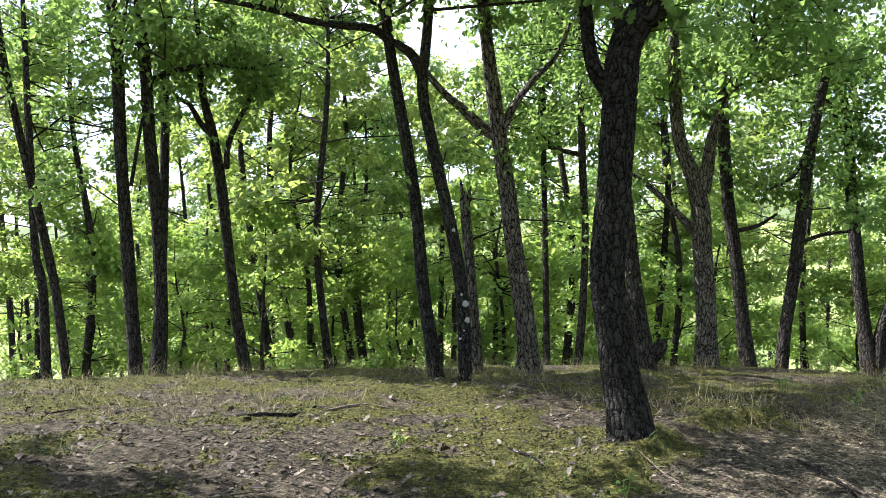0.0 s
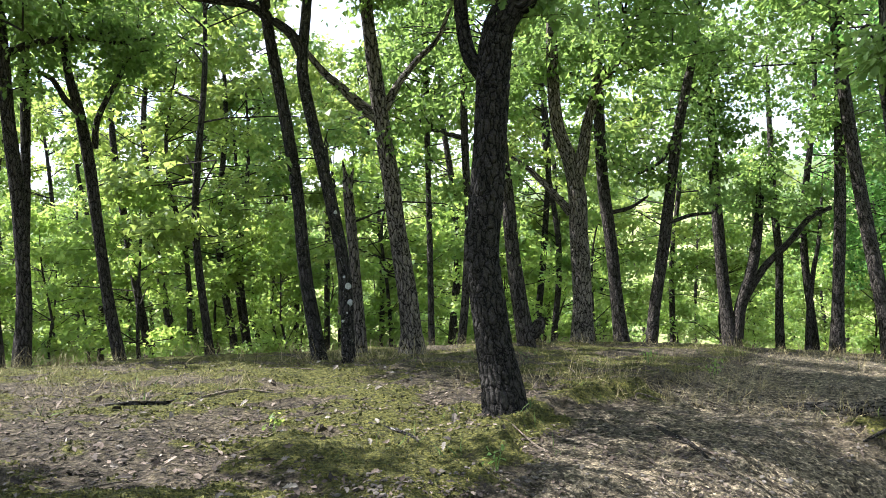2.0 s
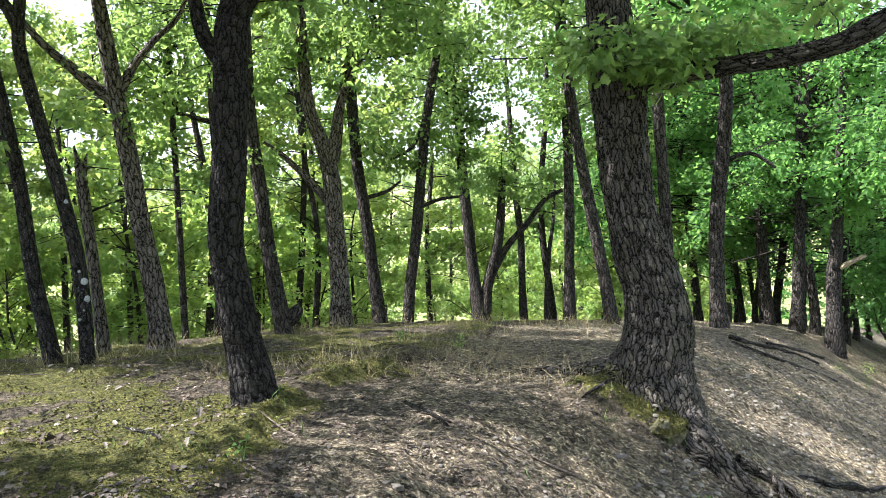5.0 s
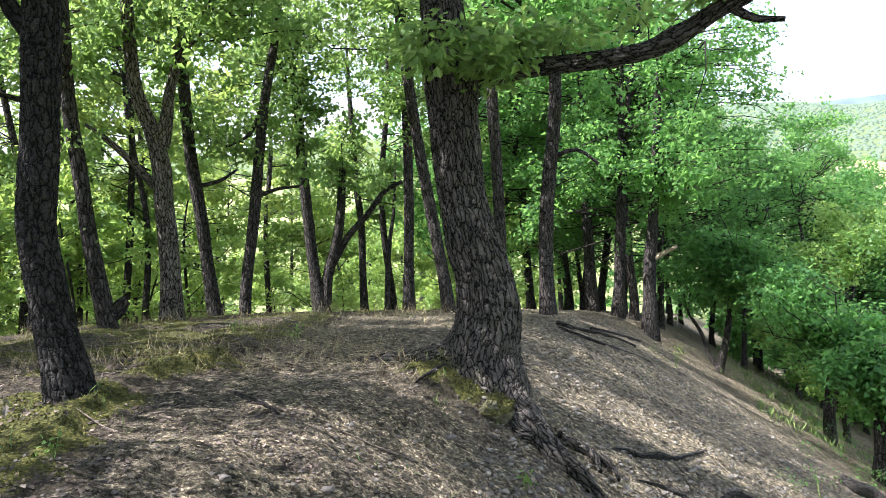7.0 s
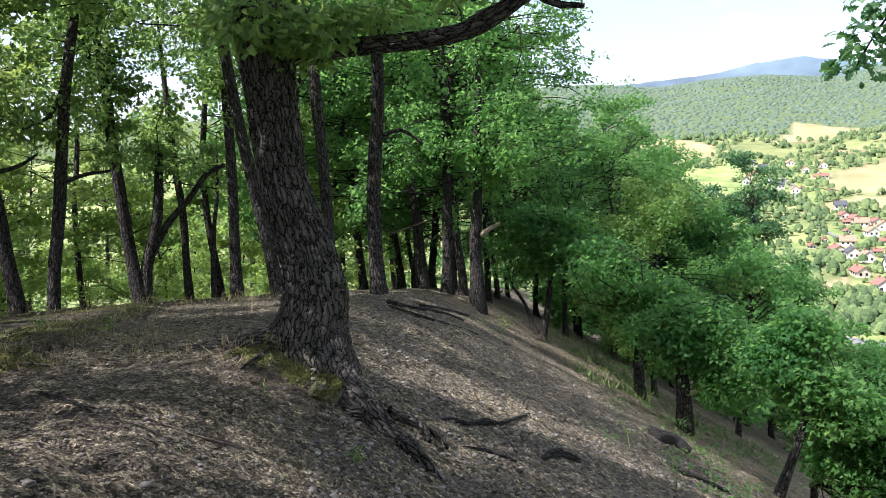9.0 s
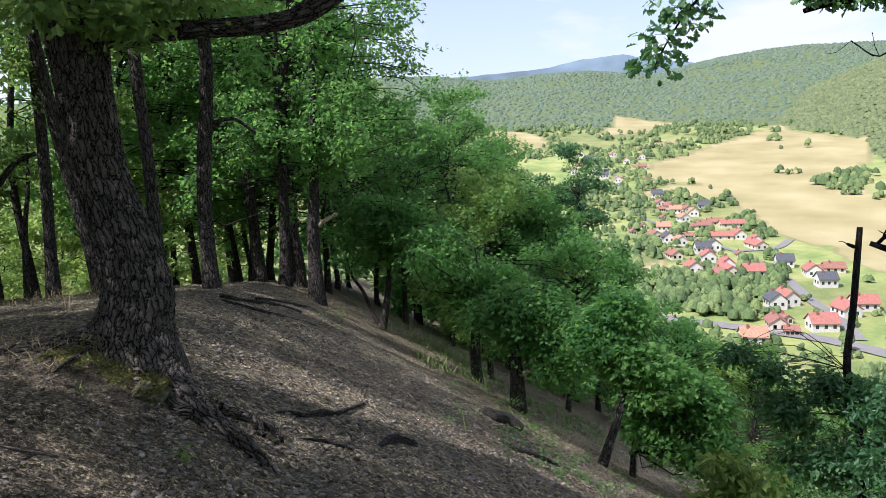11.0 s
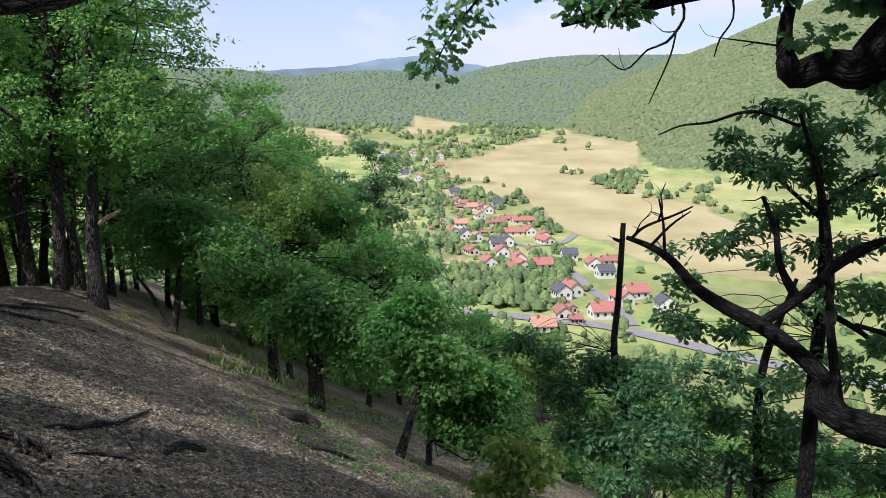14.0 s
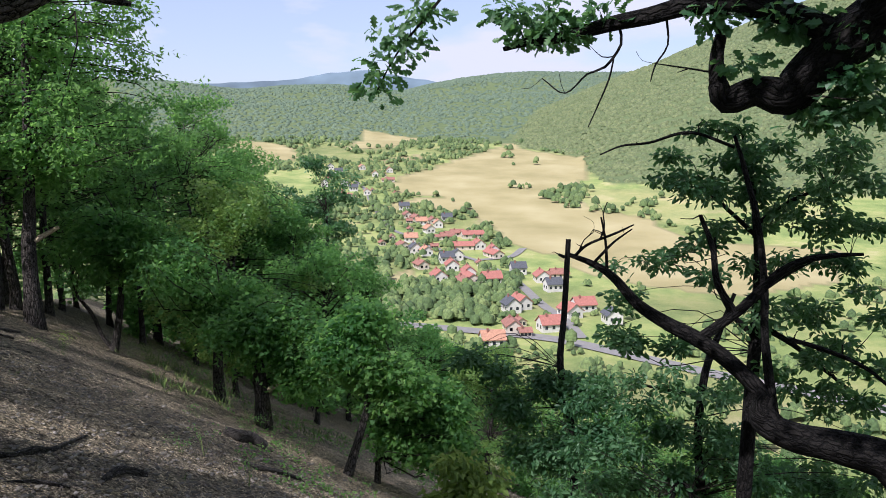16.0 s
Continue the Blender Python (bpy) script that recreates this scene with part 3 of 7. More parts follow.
def grow(label, trunk, limbs=(), lumps=(), leaves=5000, crown_leaves=0, crown_reach=1.1, crown_low=0.0, shade_lumps=(), seed=0, near=0, leaf=0.0, bark=None, leaf_mat=None, category="tree", name="oak_tree", kind=None, spread=0.0, top_crown=True, sides=0, torn=()):
    """An oak: trunk, limbs, boughs and crown, in world coordinates round an Empty at its foot."""
    rng = np.random.default_rng(seed + 100)
    base = np.array(trunk[0][:3])
    dist = float(np.hypot(base[0], base[1]))
    root = new(name)
    root.location = base
    tagged(root, label, category, "oaks of the ridge")
    bark = bark or BARK
    loc = lambda p: [(a - base[0], b - base[1], c - base[2], r) for a, b, c, r in p]
    trunk, limbs, lumps = loc(trunk), [loc(q) for q in limbs], loc(lumps)
    if near:
        s = spline(trunk, 0.015)
        low = s[:, 2] < 4.0
        s = np.vstack([s[low], s[~low][::16], s[-1:]])
        v, f, co, _ = tube(s, near, 0.07, seed, near * 0.00007)
        part("trunk", mesh_np("trunk", v, f, bark, True, co), root)
    else:
        part("trunk", tube_mesh("trunk", [(trunk, 0.2, sides or 22, 0.07, seed, 0.0)], bark), root)
    for i, q in enumerate(limbs):
        thick = q[0][3]
        if near:
            curves = [(q, 0.02, 72 if thick > 0.1 else 40, 0.09, seed + 3 + i, 0.010)]
        else:
            curves = [(q, 0.05 if dist < 14 else 0.14, 14 if thick > 0.03 else 7, 0.12, seed + 3 + i, 0.0)]
            if thick < 0.07 and dist < 14:
                line = spline(q, 0.09)
                for p in line[2::2]:
                    if rng.random() < 0.55:
                        o = unit(rng.normal(size=3)) * (0.06 + 0.20 * rng.random())
                        bend = rng.normal(size=3) * 0.03
                        w = min(0.008, 0.5 * p[3])
                        curves.append(([(*p[:3], w), (*(p[:3] + o * 0.5 + bend), w * 0.8), (*(p[:3] + o + [0, 0, 0.03]), w * 0.4)], 0.05, 4, 0.0, 0, 0.0))
        part("limb", tube_mesh("limb", curves, BARK_PEELED if i in torn else bark), root, "torn branch, pale bare wood" if i in torn else "")
    t = spline(trunk, 0.3)
    high = t[:, 2] > t[:, 2].max() * 0.55
    skeleton = np.vstack([t[t[:, 2] > min(1.6, 0.3 * t[:, 2].max())]] + [spline(q, 0.2) for q in limbs])
    lumps, above = list(lumps), []
    if top_crown:
        for q in np.repeat(t[high][::6], 3 if crown_reach > 2 else 1, 0):
            o = rng.normal(size=3) * crown_reach
            above.append((q[0] + o[0], q[1] + o[1], max(q[2] + 0.6 + 0.3 * o[2], crown_low - base[2] + 1.4), 1.1 + 0.6 * rng.random()))
    size, stuff = leaf or (0.10 if dist < 14 else 0.125), leaf_mat or LEAF_WOOD
    if kind is None:
        lumps, above = lumps + above, []
    if leaves and lumps:
        foliage(root, skeleton, lumps, int(leaves * 0.82), size, rng, stuff, kind or kites, spread or 0.2, thick=0.006 if kind is slim else 0.012)
    # Extra foliage high out of view, added only to block the sun.
    above += loc(shade_lumps)
    if crown_leaves and above:
        foliage(root, t[high], above, crown_leaves, 0.17, rng, stuff, flakes, 0.3)
    return root


def on_land(x, y):
    return float(land(x, y))

# ---- ground: one sheet from underfoot to the horizon ----
def inside(x, y, poly):
    hit = np.zeros(np.shape(x), bool)
    for (ax, ay), (bx, by) in zip(poly, poly[1:] + poly[:1]):
        cross = (ay > y) != (by > y)
        hit ^= cross & (x < (bx - ax) * (y - ay) / (by - ay + 1e-9) + ax)
    return hit


MAIN_FIELD = [(1263, 184), (1152, 189), (987, 221), (911, 226), (835, 245), (769, 237), (720, 214), (714, 165), (656, 132), (615, 116),
              (585, 98), (531, 77), (500, 60), (486, 40), (441, 25), (411, 0), (390, -54), (437, -110), (545, -136), (553, -52),
              (610, -26), (650, -20), (677, 26), (732, 44), (827, 51), (871, 41), (1034, 53), (1092, 95), (1130, 144)]
SMALL_FIELDS = [[(650, 205), (703, 193), (714, 165), (659, 134), (630, 141), (670, 178), (637, 192)],
                [(1036, 576), (1137, 597), (1086, 505), (971, 423), (888, 417), (817, 412), (825, 441), (877, 488)],
                [(1079, 407), (1141, 408), (1358, 473), (1316, 408), (1277, 329), (1207, 341), (1136, 352), (1071, 387)],
                [(941, 305), (1000, 302), (1036, 276), (992, 268), (954, 288), (922, 293)],
                [(398, 124), (416, 116), (401, 100), (378, 102), (361, 112)]]
MEADOW = [(732, 44), (790, 43), (807, -29), (770, -70), (619, -57), (643, -20), (677, 26)]
GARDEN_PLOT = [(407, 113), (418, 111), (404, 102), (389, 104)]


def in_fields(x, y):
    hit = inside(x, y, MAIN_FIELD)
    for q in SMALL_FIELDS:
        hit |= inside(x, y, q)
    return hit


def bank_edge(x, y):
    """Metres down the bank from the lip where the moss ends and the bare earth begins."""
    u, v = x * 0.593 - y * 0.805, x * 0.805 + y * 0.593
    return u + np.minimum(2.9 + 0.33 * (v - 2.6), 6.0) + 0.22 * vnoise(v * 1.7, 0 * v, 14) + 0.08 * vnoise(v * 6, 0 * v, 15)


def moss_amount(x, y):
    patch = 0.45 + 0.45 * vnoise(x * 0.8 + 9, y * 1.1, 11) + 0.42 * vnoise(x * 2.1 + 3, y * 2.6, 12) + 0.36 * vnoise(x * 4.6, y * 5.0, 13)
    return np.clip(0.12 + 0.85 * patch - 0.9 * np.clip(bank_edge(x, y) / 0.5, 0, 1.5) + 1.6 * np.exp(-((x - 4.55) ** 2 + (y - 5.8) ** 2) / 0.42), 0, 1) * np.clip((26 - np.hypot(x, y)) / 10, 0, 1)


def relief(x, y):
    """Small hummocks and hollows of the forest floor, close to the walk."""
    d = np.hypot(x, y)
    near = np.clip((60 - d) / 40, 0, 1)
    mound = 0.15 * np.exp(-(((x - 4.55) * 0.7 + (y - 5.95) * 0.7) / 0.36) ** 2 - (((x - 4.55) * -0.7 + (y - 5.95) * 0.7) / 0.6) ** 2)
    v, edge = x * 0.805 + y * 0.593, bank_edge(x, y)
    lip = 0.10 * np.clip(0.5 - edge / 0.08, 0, 1) * np.exp(-np.maximum(-edge, 0) / 0.9) * np.clip((v - 3.4) / 0.5, 0, 1) * np.clip((8.6 - v) / 0.8, 0, 1)
    return mound + lip + near * (0.05 * vnoise(x * 0.9, y * 0.9, 1) + 0.03 * vnoise(x * 2.7, y * 2.7, 2) + 0.018 * vnoise(x * 6, y * 6, 4) + 0.11 * np.clip(moss_amount(x, y) - 0.35, 0, 0.4) + 0.012 * vnoise(x * 13, y * 13, 5))


def floor_z(x, y):
    return land(x, y) + relief(np.asarray(x, float), np.asarray(y, float))


def build_ground():
    rad = np.concatenate([[0.002], np.geomspace(0.3, 3, 12)[:-1], np.geomspace(3, 30, 130)[:-1], np.geomspace(30, 280, 50)[:-1], np.geomspace(280, 1500, 95)[:-1], np.geomspace(1500, 4900, 40)])
    ang = np.radians(np.concatenate([np.arange(-25, 130, 0.55), np.arange(130, 335, 4.0)]))
    r, a = np.meshgrid(rad, ang, indexing="ij")
    x, y = r * np.cos(a), r * np.sin(a)
    z = floor_z(x, y)
    m, k = x.shape
    v = np.stack([x, y, z], -1).reshape(-1, 3)
    i, j = np.arange(m - 1)[:, None] * k, np.arange(k)[None]
    f = np.stack([i + j, i + k + j, i + k + (j + 1) % k, i + (j + 1) % k], -1).reshape(-1, 4)
    me = mesh_np("ground", v, f, GROUND)
    d = np.hypot(x, y)
    u = x * 0.593 - y * 0.805
    far = np.clip((d - 70) / 60, 0, 1)
    col = np.zeros((m, k, 4), np.float32)
    straw = in_fields(x, y) & (d > 200)
    col[..., 0] = straw
    col[..., 1] = np.where(straw, 0, np.clip(far * (0.85 + 0.3 * vnoise(x / 60, y / 60, 8)), 0, 1))
    col[..., 1] = np.where(inside(x, y, MEADOW), 1.0, col[..., 1])
    col[..., 0] = np.where(inside(x, y, MEADOW), 0.35, col[..., 0])
    plot = inside(x, y, GARDEN_PLOT)
    col[..., 0], col[..., 1] = np.where(plot, 0, col[..., 0]), np.where(plot, 1, col[..., 1])
    col[..., 2] = moss_amount(x, y)
    col[..., 3] = np.clip(bank_edge(x, y) / 0.6, 0, 0.8) * (d < 60) * (1 - np.exp(-((x - 4.55) ** 2 + (y - 5.8) ** 2) / 0.5))
    flat = col.reshape(-1, 4)
    me.attributes.new("cover", "FLOAT_COLOR", "POINT").data.foreach_set("color", flat.ravel())
    az = np.degrees(np.arctan2(y, x))
    wooded = (np.where(az < 9.1, d > crest(SIDE_FOOT, az), d > 1250) & (d > 500) & ~straw & ~inside(x, y, MEADOW)).ravel()
    bank = (np.clip(0.22 * np.clip(bank_edge(x, y) / 0.6, 0, 1) + 0.60 * np.clip((u + 2.4) / 2.0, 0, 1), 0, 1) * (d < 60)).ravel()
    me.attributes.new("bare_bank", "FLOAT", "POINT").data.foreach_set("value", bank.astype(np.float32))
    me.attributes.new("wooded", "FLOAT", "POINT").data.foreach_set("value", wooded.astype(np.float32))
    return tagged(new("ground", me), "leaf-strewn forest floor sloping down to a farmed valley", "ground", kind="structure")


build_ground()


# ---- oaks of the ridge ----
grow("slender oak with a dark leaning trunk at the wood's edge",
     [(-8.46, 15.62, -1.53, 0.099), (-8.67, 15.72, 0.39, 0.094), (-8.86, 15.64, 1.84, 0.084), (-9.05, 15.41, 3.49, 0.079), (-9.13, 15.03, 5.24, 0.069), (-9.17, 14.85, 6.92, 0.052), (-9.19, 14.75, 8.60, 0.018)], leaves=5000, seed=1)
grow("thin dark oak among the undergrowth",
     [(-9.82, 17.13, -1.83, 0.121), (-9.91, 17.32, 0.50, 0.099), (-10.02, 17.28, 1.47, 0.088), (-9.92, 17.10, 4.46, 0.077), (-9.88, 17.04, 6.39, 0.058), (-9.86, 17.00, 8.32, 0.020)], leaves=4000, seed=2)
grow("straight dark oak with a slim grey trunk",
     [(-6.01, 13.53, -1.12, 0.140), (-6.11, 13.65, 0.24, 0.115), (-6.16, 13.69, 1.77, 0.111), (-6.14, 13.59, 3.29, 0.107), (-6.02, 13.38, 4.73, 0.103), (-5.96, 13.10, 5.82, 0.091), (-5.92, 12.90, 7.41, 0.068), (-5.89, 12.78, 9.00, 0.024)],
     limbs=[[(-6.04, 13.71, 2.49, 0.037), (-5.89, 13.71, 3.19, 0.033), (-5.77, 13.70, 3.69, 0.025)]],
     lumps=[(-6.63, 13.06, 4.79, 0.618), (-7.40, 12.99, 2.50, 0.494), (-6.89, 13.10, 3.94, 0.494)], leaves=7000, seed=3)
grow("straight dark oak with a low leafy side limb",
     [(-5.68, 13.66, -1.14, 0.140), (-5.65, 13.85, 0.24, 0.124), (-5.66, 13.91, 1.77, 0.115), (-5.69, 13.80, 3.29, 0.107), (-5.63, 13.62, 4.47, 0.103), (-5.57, 13.33, 5.67, 0.091), (-5.52, 13.13, 7.33, 0.068), (-5.50, 13.01, 8.99, 0.024)],
     limbs=[[(-5.62, 13.65, 4.33, 0.066), (-5.17, 13.80, 4.53, 0.058), (-4.43, 14.04, 4.65, 0.045), (-3.86, 14.24, 4.59, 0.033), (-3.35, 14.34, 4.77, 0.021)]],
     lumps=[(-4.12, 14.09, 4.90, 0.453), (-3.56, 14.30, 4.71, 0.371), (-4.93, 13.76, 5.07, 0.453), (-5.59, 13.43, 5.31, 0.371)], leaves=8000, seed=4)
grow("slim oak close behind a thicker trunk",
     [(-6.16, 14.54, -1.30, 0.105), (-6.16, 14.54, -1.15, 0.105), (-6.07, 14.76, 0.14, 0.097), (-5.97, 14.87, 1.78, 0.088), (-5.84, 14.81, 3.41, 0.088), (-5.75, 14.71, 4.26, 0.079), (-5.63, 14.59, 6.55, 0.059), (-5.56, 14.51, 8.83, 0.021)], leaves=4000, seed=5)
grow("dark crooked oak that forks into bare limbs",
     [(-4.52, 15.14, -1.39, 0.132), (-4.73, 15.25, -0.05, 0.110), (-4.86, 15.30, 1.41, 0.105), (-4.92, 15.24, 2.52, 0.105), (-5.01, 15.11, 3.57, 0.097), (-5.11, 14.95, 4.32, 0.070), (-5.07, 14.72, 5.41, 0.053), (-5.03, 14.55, 7.07, 0.040), (-5.01, 14.44, 8.74, 0.014)],
     limbs=[[(-5.02, 15.11, 3.52, 0.066), (-5.22, 15.00, 3.79, 0.057), (-5.36, 14.90, 4.11, 0.053), (-5.57, 14.79, 4.24, 0.040)],
            [(-4.81, 15.25, 2.86, 0.061), (-4.72, 15.23, 3.41, 0.057), (-4.30, 15.25, 4.17, 0.044), (-4.05, 15.24, 4.60, 0.035)]],
     lumps=[(-5.30, 14.71, 5.10, 0.483), (-4.15, 14.96, 5.64, 0.527)], leaves=7000, seed=6)
grow("dark leaning oak with a long limb over the clearing",
     [(-0.45, 10.91, -0.70, 0.121), (-0.54, 11.00, 0.00, 0.100), (-0.63, 11.08, 0.79, 0.091), (-0.68, 11.10, 1.75, 0.088), (-0.79, 11.02, 2.79, 0.082), (-0.91, 10.87, 3.71, 0.075), (-0.96, 10.72, 4.30, 0.072), (-0.98, 10.54, 4.93, 0.066), (-1.01, 10.29, 6.67, 0.050), (-1.03, 10.13, 8.42, 0.017)],
     limbs=[[(-0.88, 10.79, 4.08, 0.072), (-1.15, 10.70, 4.29, 0.060), (-1.60, 10.62, 4.35, 0.054), (-2.04, 10.51, 4.41, 0.048), (-2.36, 10.41, 4.51, 0.045), (-2.87, 10.23, 4.60, 0.036), (-3.40, 10.03, 4.68, 0.024)]],
     lumps=[(-2.14, 10.37, 4.79, 0.362), (-1.34, 10.78, 3.87, 0.181), (-1.55, 10.45, 4.93, 0.302)], leaves=7000, seed=7, bark=BARK_DARK)
grow("dark oak with pale lichen patches on its bark",
     [(-0.06, 10.73, -0.69, 0.101), (-0.05, 10.83, 0.03, 0.092), (-0.08, 10.91, 0.79, 0.089), (-0.20, 10.94, 1.57, 0.086), (-0.39, 10.87, 2.60, 0.083), (-0.51, 10.75, 3.44, 0.083), (-0.41, 10.60, 4.17, 0.071), (-0.34, 10.41, 4.86, 0.065), (-0.25, 10.17, 6.64, 0.049), (-0.20, 10.02, 8.43, 0.017)],
     limbs=[[(-0.48, 10.73, 3.59, 0.077), (-0.62, 10.65, 3.89, 0.065), (-0.84, 10.59, 4.07, 0.053)]],
     lumps=[(0.10, 10.90, 2.58, 0.208), (-0.94, 10.86, 2.15, 0.178)], leaves=7000, seed=8, bark=BARK_DARK)
grow("broken pale oak stump with a splintered top",
     [(0.09, 12.43, -0.94, 0.110), (0.06, 12.55, -0.01, 0.089), (0.02, 12.63, 0.91, 0.082), (-0.02, 12.64, 1.66, 0.082), (-0.03, 12.63, 2.07, 0.075)],
     limbs=[[(-0.02, 12.64, 1.93, 0.048), (-0.07, 12.63, 2.16, 0.031), (-0.09, 12.62, 2.32, 0.014)],
            [(0.02, 12.64, 1.93, 0.034), (0.05, 12.63, 2.11, 0.024), (0.08, 12.63, 2.20, 0.010)]],
     lumps=[(0.22, 12.64, 1.92, 0.172)], leaves=300, bark=BARK_PALE, seed=9)
grow("stout oak with furrowed bark and a flared foot",
     [(0.87, 11.91, -0.88, 0.237), (0.87, 11.91, -0.73, 0.237), (0.87, 11.97, -0.40, 0.165), (0.83, 12.07, 0.32, 0.148), (0.72, 12.14, 1.28, 0.138), (0.65, 12.13, 2.07, 0.132), (0.55, 12.07, 2.85, 0.125), (0.44, 11.91, 3.94, 0.105), (0.36, 11.67, 4.89, 0.092), (0.34, 11.53, 5.34, 0.079), (0.30, 11.24, 7.29, 0.059), (0.28, 11.06, 9.24, 0.021)],
     limbs=[[(0.56, 12.07, 2.89, 0.099), (0.26, 12.05, 3.10, 0.086), (-0.03, 12.00, 3.38, 0.066), (-0.28, 11.96, 3.60, 0.053), (-0.58, 11.87, 3.98, 0.040)],
            [(0.61, 12.05, 3.06, 0.086), (0.83, 11.99, 3.43, 0.059), (1.14, 11.91, 3.78, 0.049), (1.43, 11.83, 4.05, 0.036), (1.64, 11.70, 4.50, 0.023)]],
     lumps=[(0.51, 12.08, 2.81, 0.247), (0.71, 12.11, 2.32, 0.231), (0.24, 12.12, 2.34, 0.165), (1.20, 12.03, 2.99, 0.231), (-0.17, 12.02, 3.22, 0.198), (1.07, 11.74, 4.54, 0.329), (0.05, 11.79, 4.44, 0.296)], leaves=9000, seed=10, bark=BARK_PALE)
grow("thin straight oak in the shade",
     [(1.51, 16.83, -1.72, 0.075), (1.56, 17.05, 0.22, 0.065), (1.59, 17.10, 1.72, 0.061), (1.60, 17.01, 3.22, 0.061), (1.61, 16.72, 5.10, 0.056), (1.62, 16.63, 6.26, 0.042), (1.62, 16.58, 7.42, 0.015)],
     lumps=[(1.60, 16.83, 4.53, 0.513)], leaves=4000, seed=11)
grow("thin dark oak with a curved foot",
     [(2.02, 15.77, -1.54, 0.097), (2.19, 15.92, -0.33, 0.079), (2.31, 16.02, 1.26, 0.075), (2.29, 15.97, 2.86, 0.075), (2.29, 15.74, 4.52, 0.066), (2.29, 15.64, 6.07, 0.049), (2.29, 15.58, 7.61, 0.017)],
     limbs=[[(2.29, 15.96, 2.92, 0.053), (1.95, 15.99, 3.01, 0.048), (1.62, 16.02, 3.12, 0.044)]],
     lumps=[(2.04, 16.04, 2.07, 0.439), (1.72, 16.05, 2.54, 0.351)], leaves=5000, seed=12)
grow("dark furrowed oak leaning over the mossy bank",
     [(1.33, 5.84, -0.28, 0.209), (1.30, 5.90, 0.12, 0.162), (1.26, 5.97, 0.43, 0.139), (1.22, 6.03, 0.84, 0.131), (1.20, 6.07, 1.18, 0.128), (1.24, 6.07, 1.52, 0.128), (1.28, 6.05, 1.95, 0.124), (1.31, 6.00, 2.36, 0.128), (1.32, 5.97, 2.57, 0.131), (1.36, 5.91, 2.84, 0.120), (1.48, 5.83, 3.06, 0.116), (1.59, 5.75, 3.27, 0.108), (2.11, 5.35, 5.48, 0.081), (2.41, 5.11, 7.72, 0.028)],
     limbs=[[(1.27, 5.99, 2.51, 0.077), (1.15, 5.98, 2.66, 0.058), (1.10, 5.95, 2.86, 0.050), (1.07, 5.87, 3.17, 0.046), (1.04, 5.78, 3.47, 0.039)]],
     # The last lumps are unseen foliage, added to break up the trunk's shadow.
     lumps=[(1.71, 5.78, 3.04, 0.174), (1.83, 5.79, 2.87, 0.116), (1.63, 5.72, 3.34, 0.193), (0.93, 5.82, 3.41, 0.213)], leaves=500, seed=13, near=130, kind=lobed, leaf=0.12, spread=0.14, crown_leaves=9300, crown_reach=2.3, crown_low=5.0, shade_lumps=[(-3.4, 8.1, 7.2, 0.8), (-2.4, 7.7, 7.2, 0.8), (-1.2, 7.2, 7.2, 0.7)], bark=BARK_NEAR)
grow("oak with a burl low on its trunk",
     [(2.80, 12.47, -1.03, 0.171), (2.76, 12.54, -0.56, 0.150), (2.69, 12.65, 0.11, 0.132), (2.63, 12.72, 0.77, 0.121), (2.58, 12.75, 1.63, 0.114), (2.49, 12.71, 2.64, 0.107), (2.48, 12.59, 3.61, 0.100), (2.46, 12.45, 5.86, 0.075), (2.46, 12.37, 8.12, 0.026)],
     limbs=[[(2.80, 12.52, -0.68, 0.093), (2.92, 12.52, -0.55, 0.121), (3.01, 12.52, -0.44, 0.107), (3.07, 12.53, -0.34, 0.029)]],
     lumps=[(2.55, 12.75, 1.29, 0.214), (2.39, 12.76, 2.23, 0.250), (2.67, 12.71, 0.77, 0.143)], leaves=5000, seed=14)
grow("pale furrowed oak forking into two heavy limbs",
     [(4.30, 14.66, -1.43, 0.264), (4.34, 14.77, -0.64, 0.196), (4.37, 14.88, 0.28, 0.187), (4.35, 14.93, 1.09, 0.179), (4.35, 14.93, 1.62, 0.179), (4.23, 14.94, 2.30, 0.145), (3.98, 14.94, 3.07, 0.128), (3.90, 14.83, 4.06, 0.115), (3.86, 14.66, 4.91, 0.102), (3.82, 14.48, 6.81, 0.077), (3.80, 14.38, 8.71, 0.027)],
     limbs=[[(4.36, 14.92, 2.04, 0.145), (4.49, 14.86, 2.61, 0.119), (4.56, 14.80, 3.08, 0.102), (4.75, 14.66, 3.74, 0.094), (5.06, 14.50, 4.15, 0.085), (5.36, 14.29, 4.70, 0.077), (5.60, 14.09, 5.18, 0.068)],
            [(4.22, 14.97, 1.31, 0.102), (3.95, 15.03, 1.65, 0.072), (3.69, 15.08, 1.95, 0.060), (3.38, 15.13, 2.26, 0.047), (3.11, 15.17, 2.46, 0.034)],
            [(4.56, 14.81, 2.98, 0.077), (4.66, 14.69, 3.69, 0.068), (4.68, 14.59, 4.28, 0.055)]],
     lumps=[(3.65, 14.85, 4.24, 0.511), (4.57, 14.58, 4.47, 0.468), (3.17, 15.04, 3.65, 0.425), (3.28, 15.15, 2.16, 0.255), (5.52, 14.30, 4.41, 0.425)], leaves=11000, seed=15, bark=BARK_PALE)
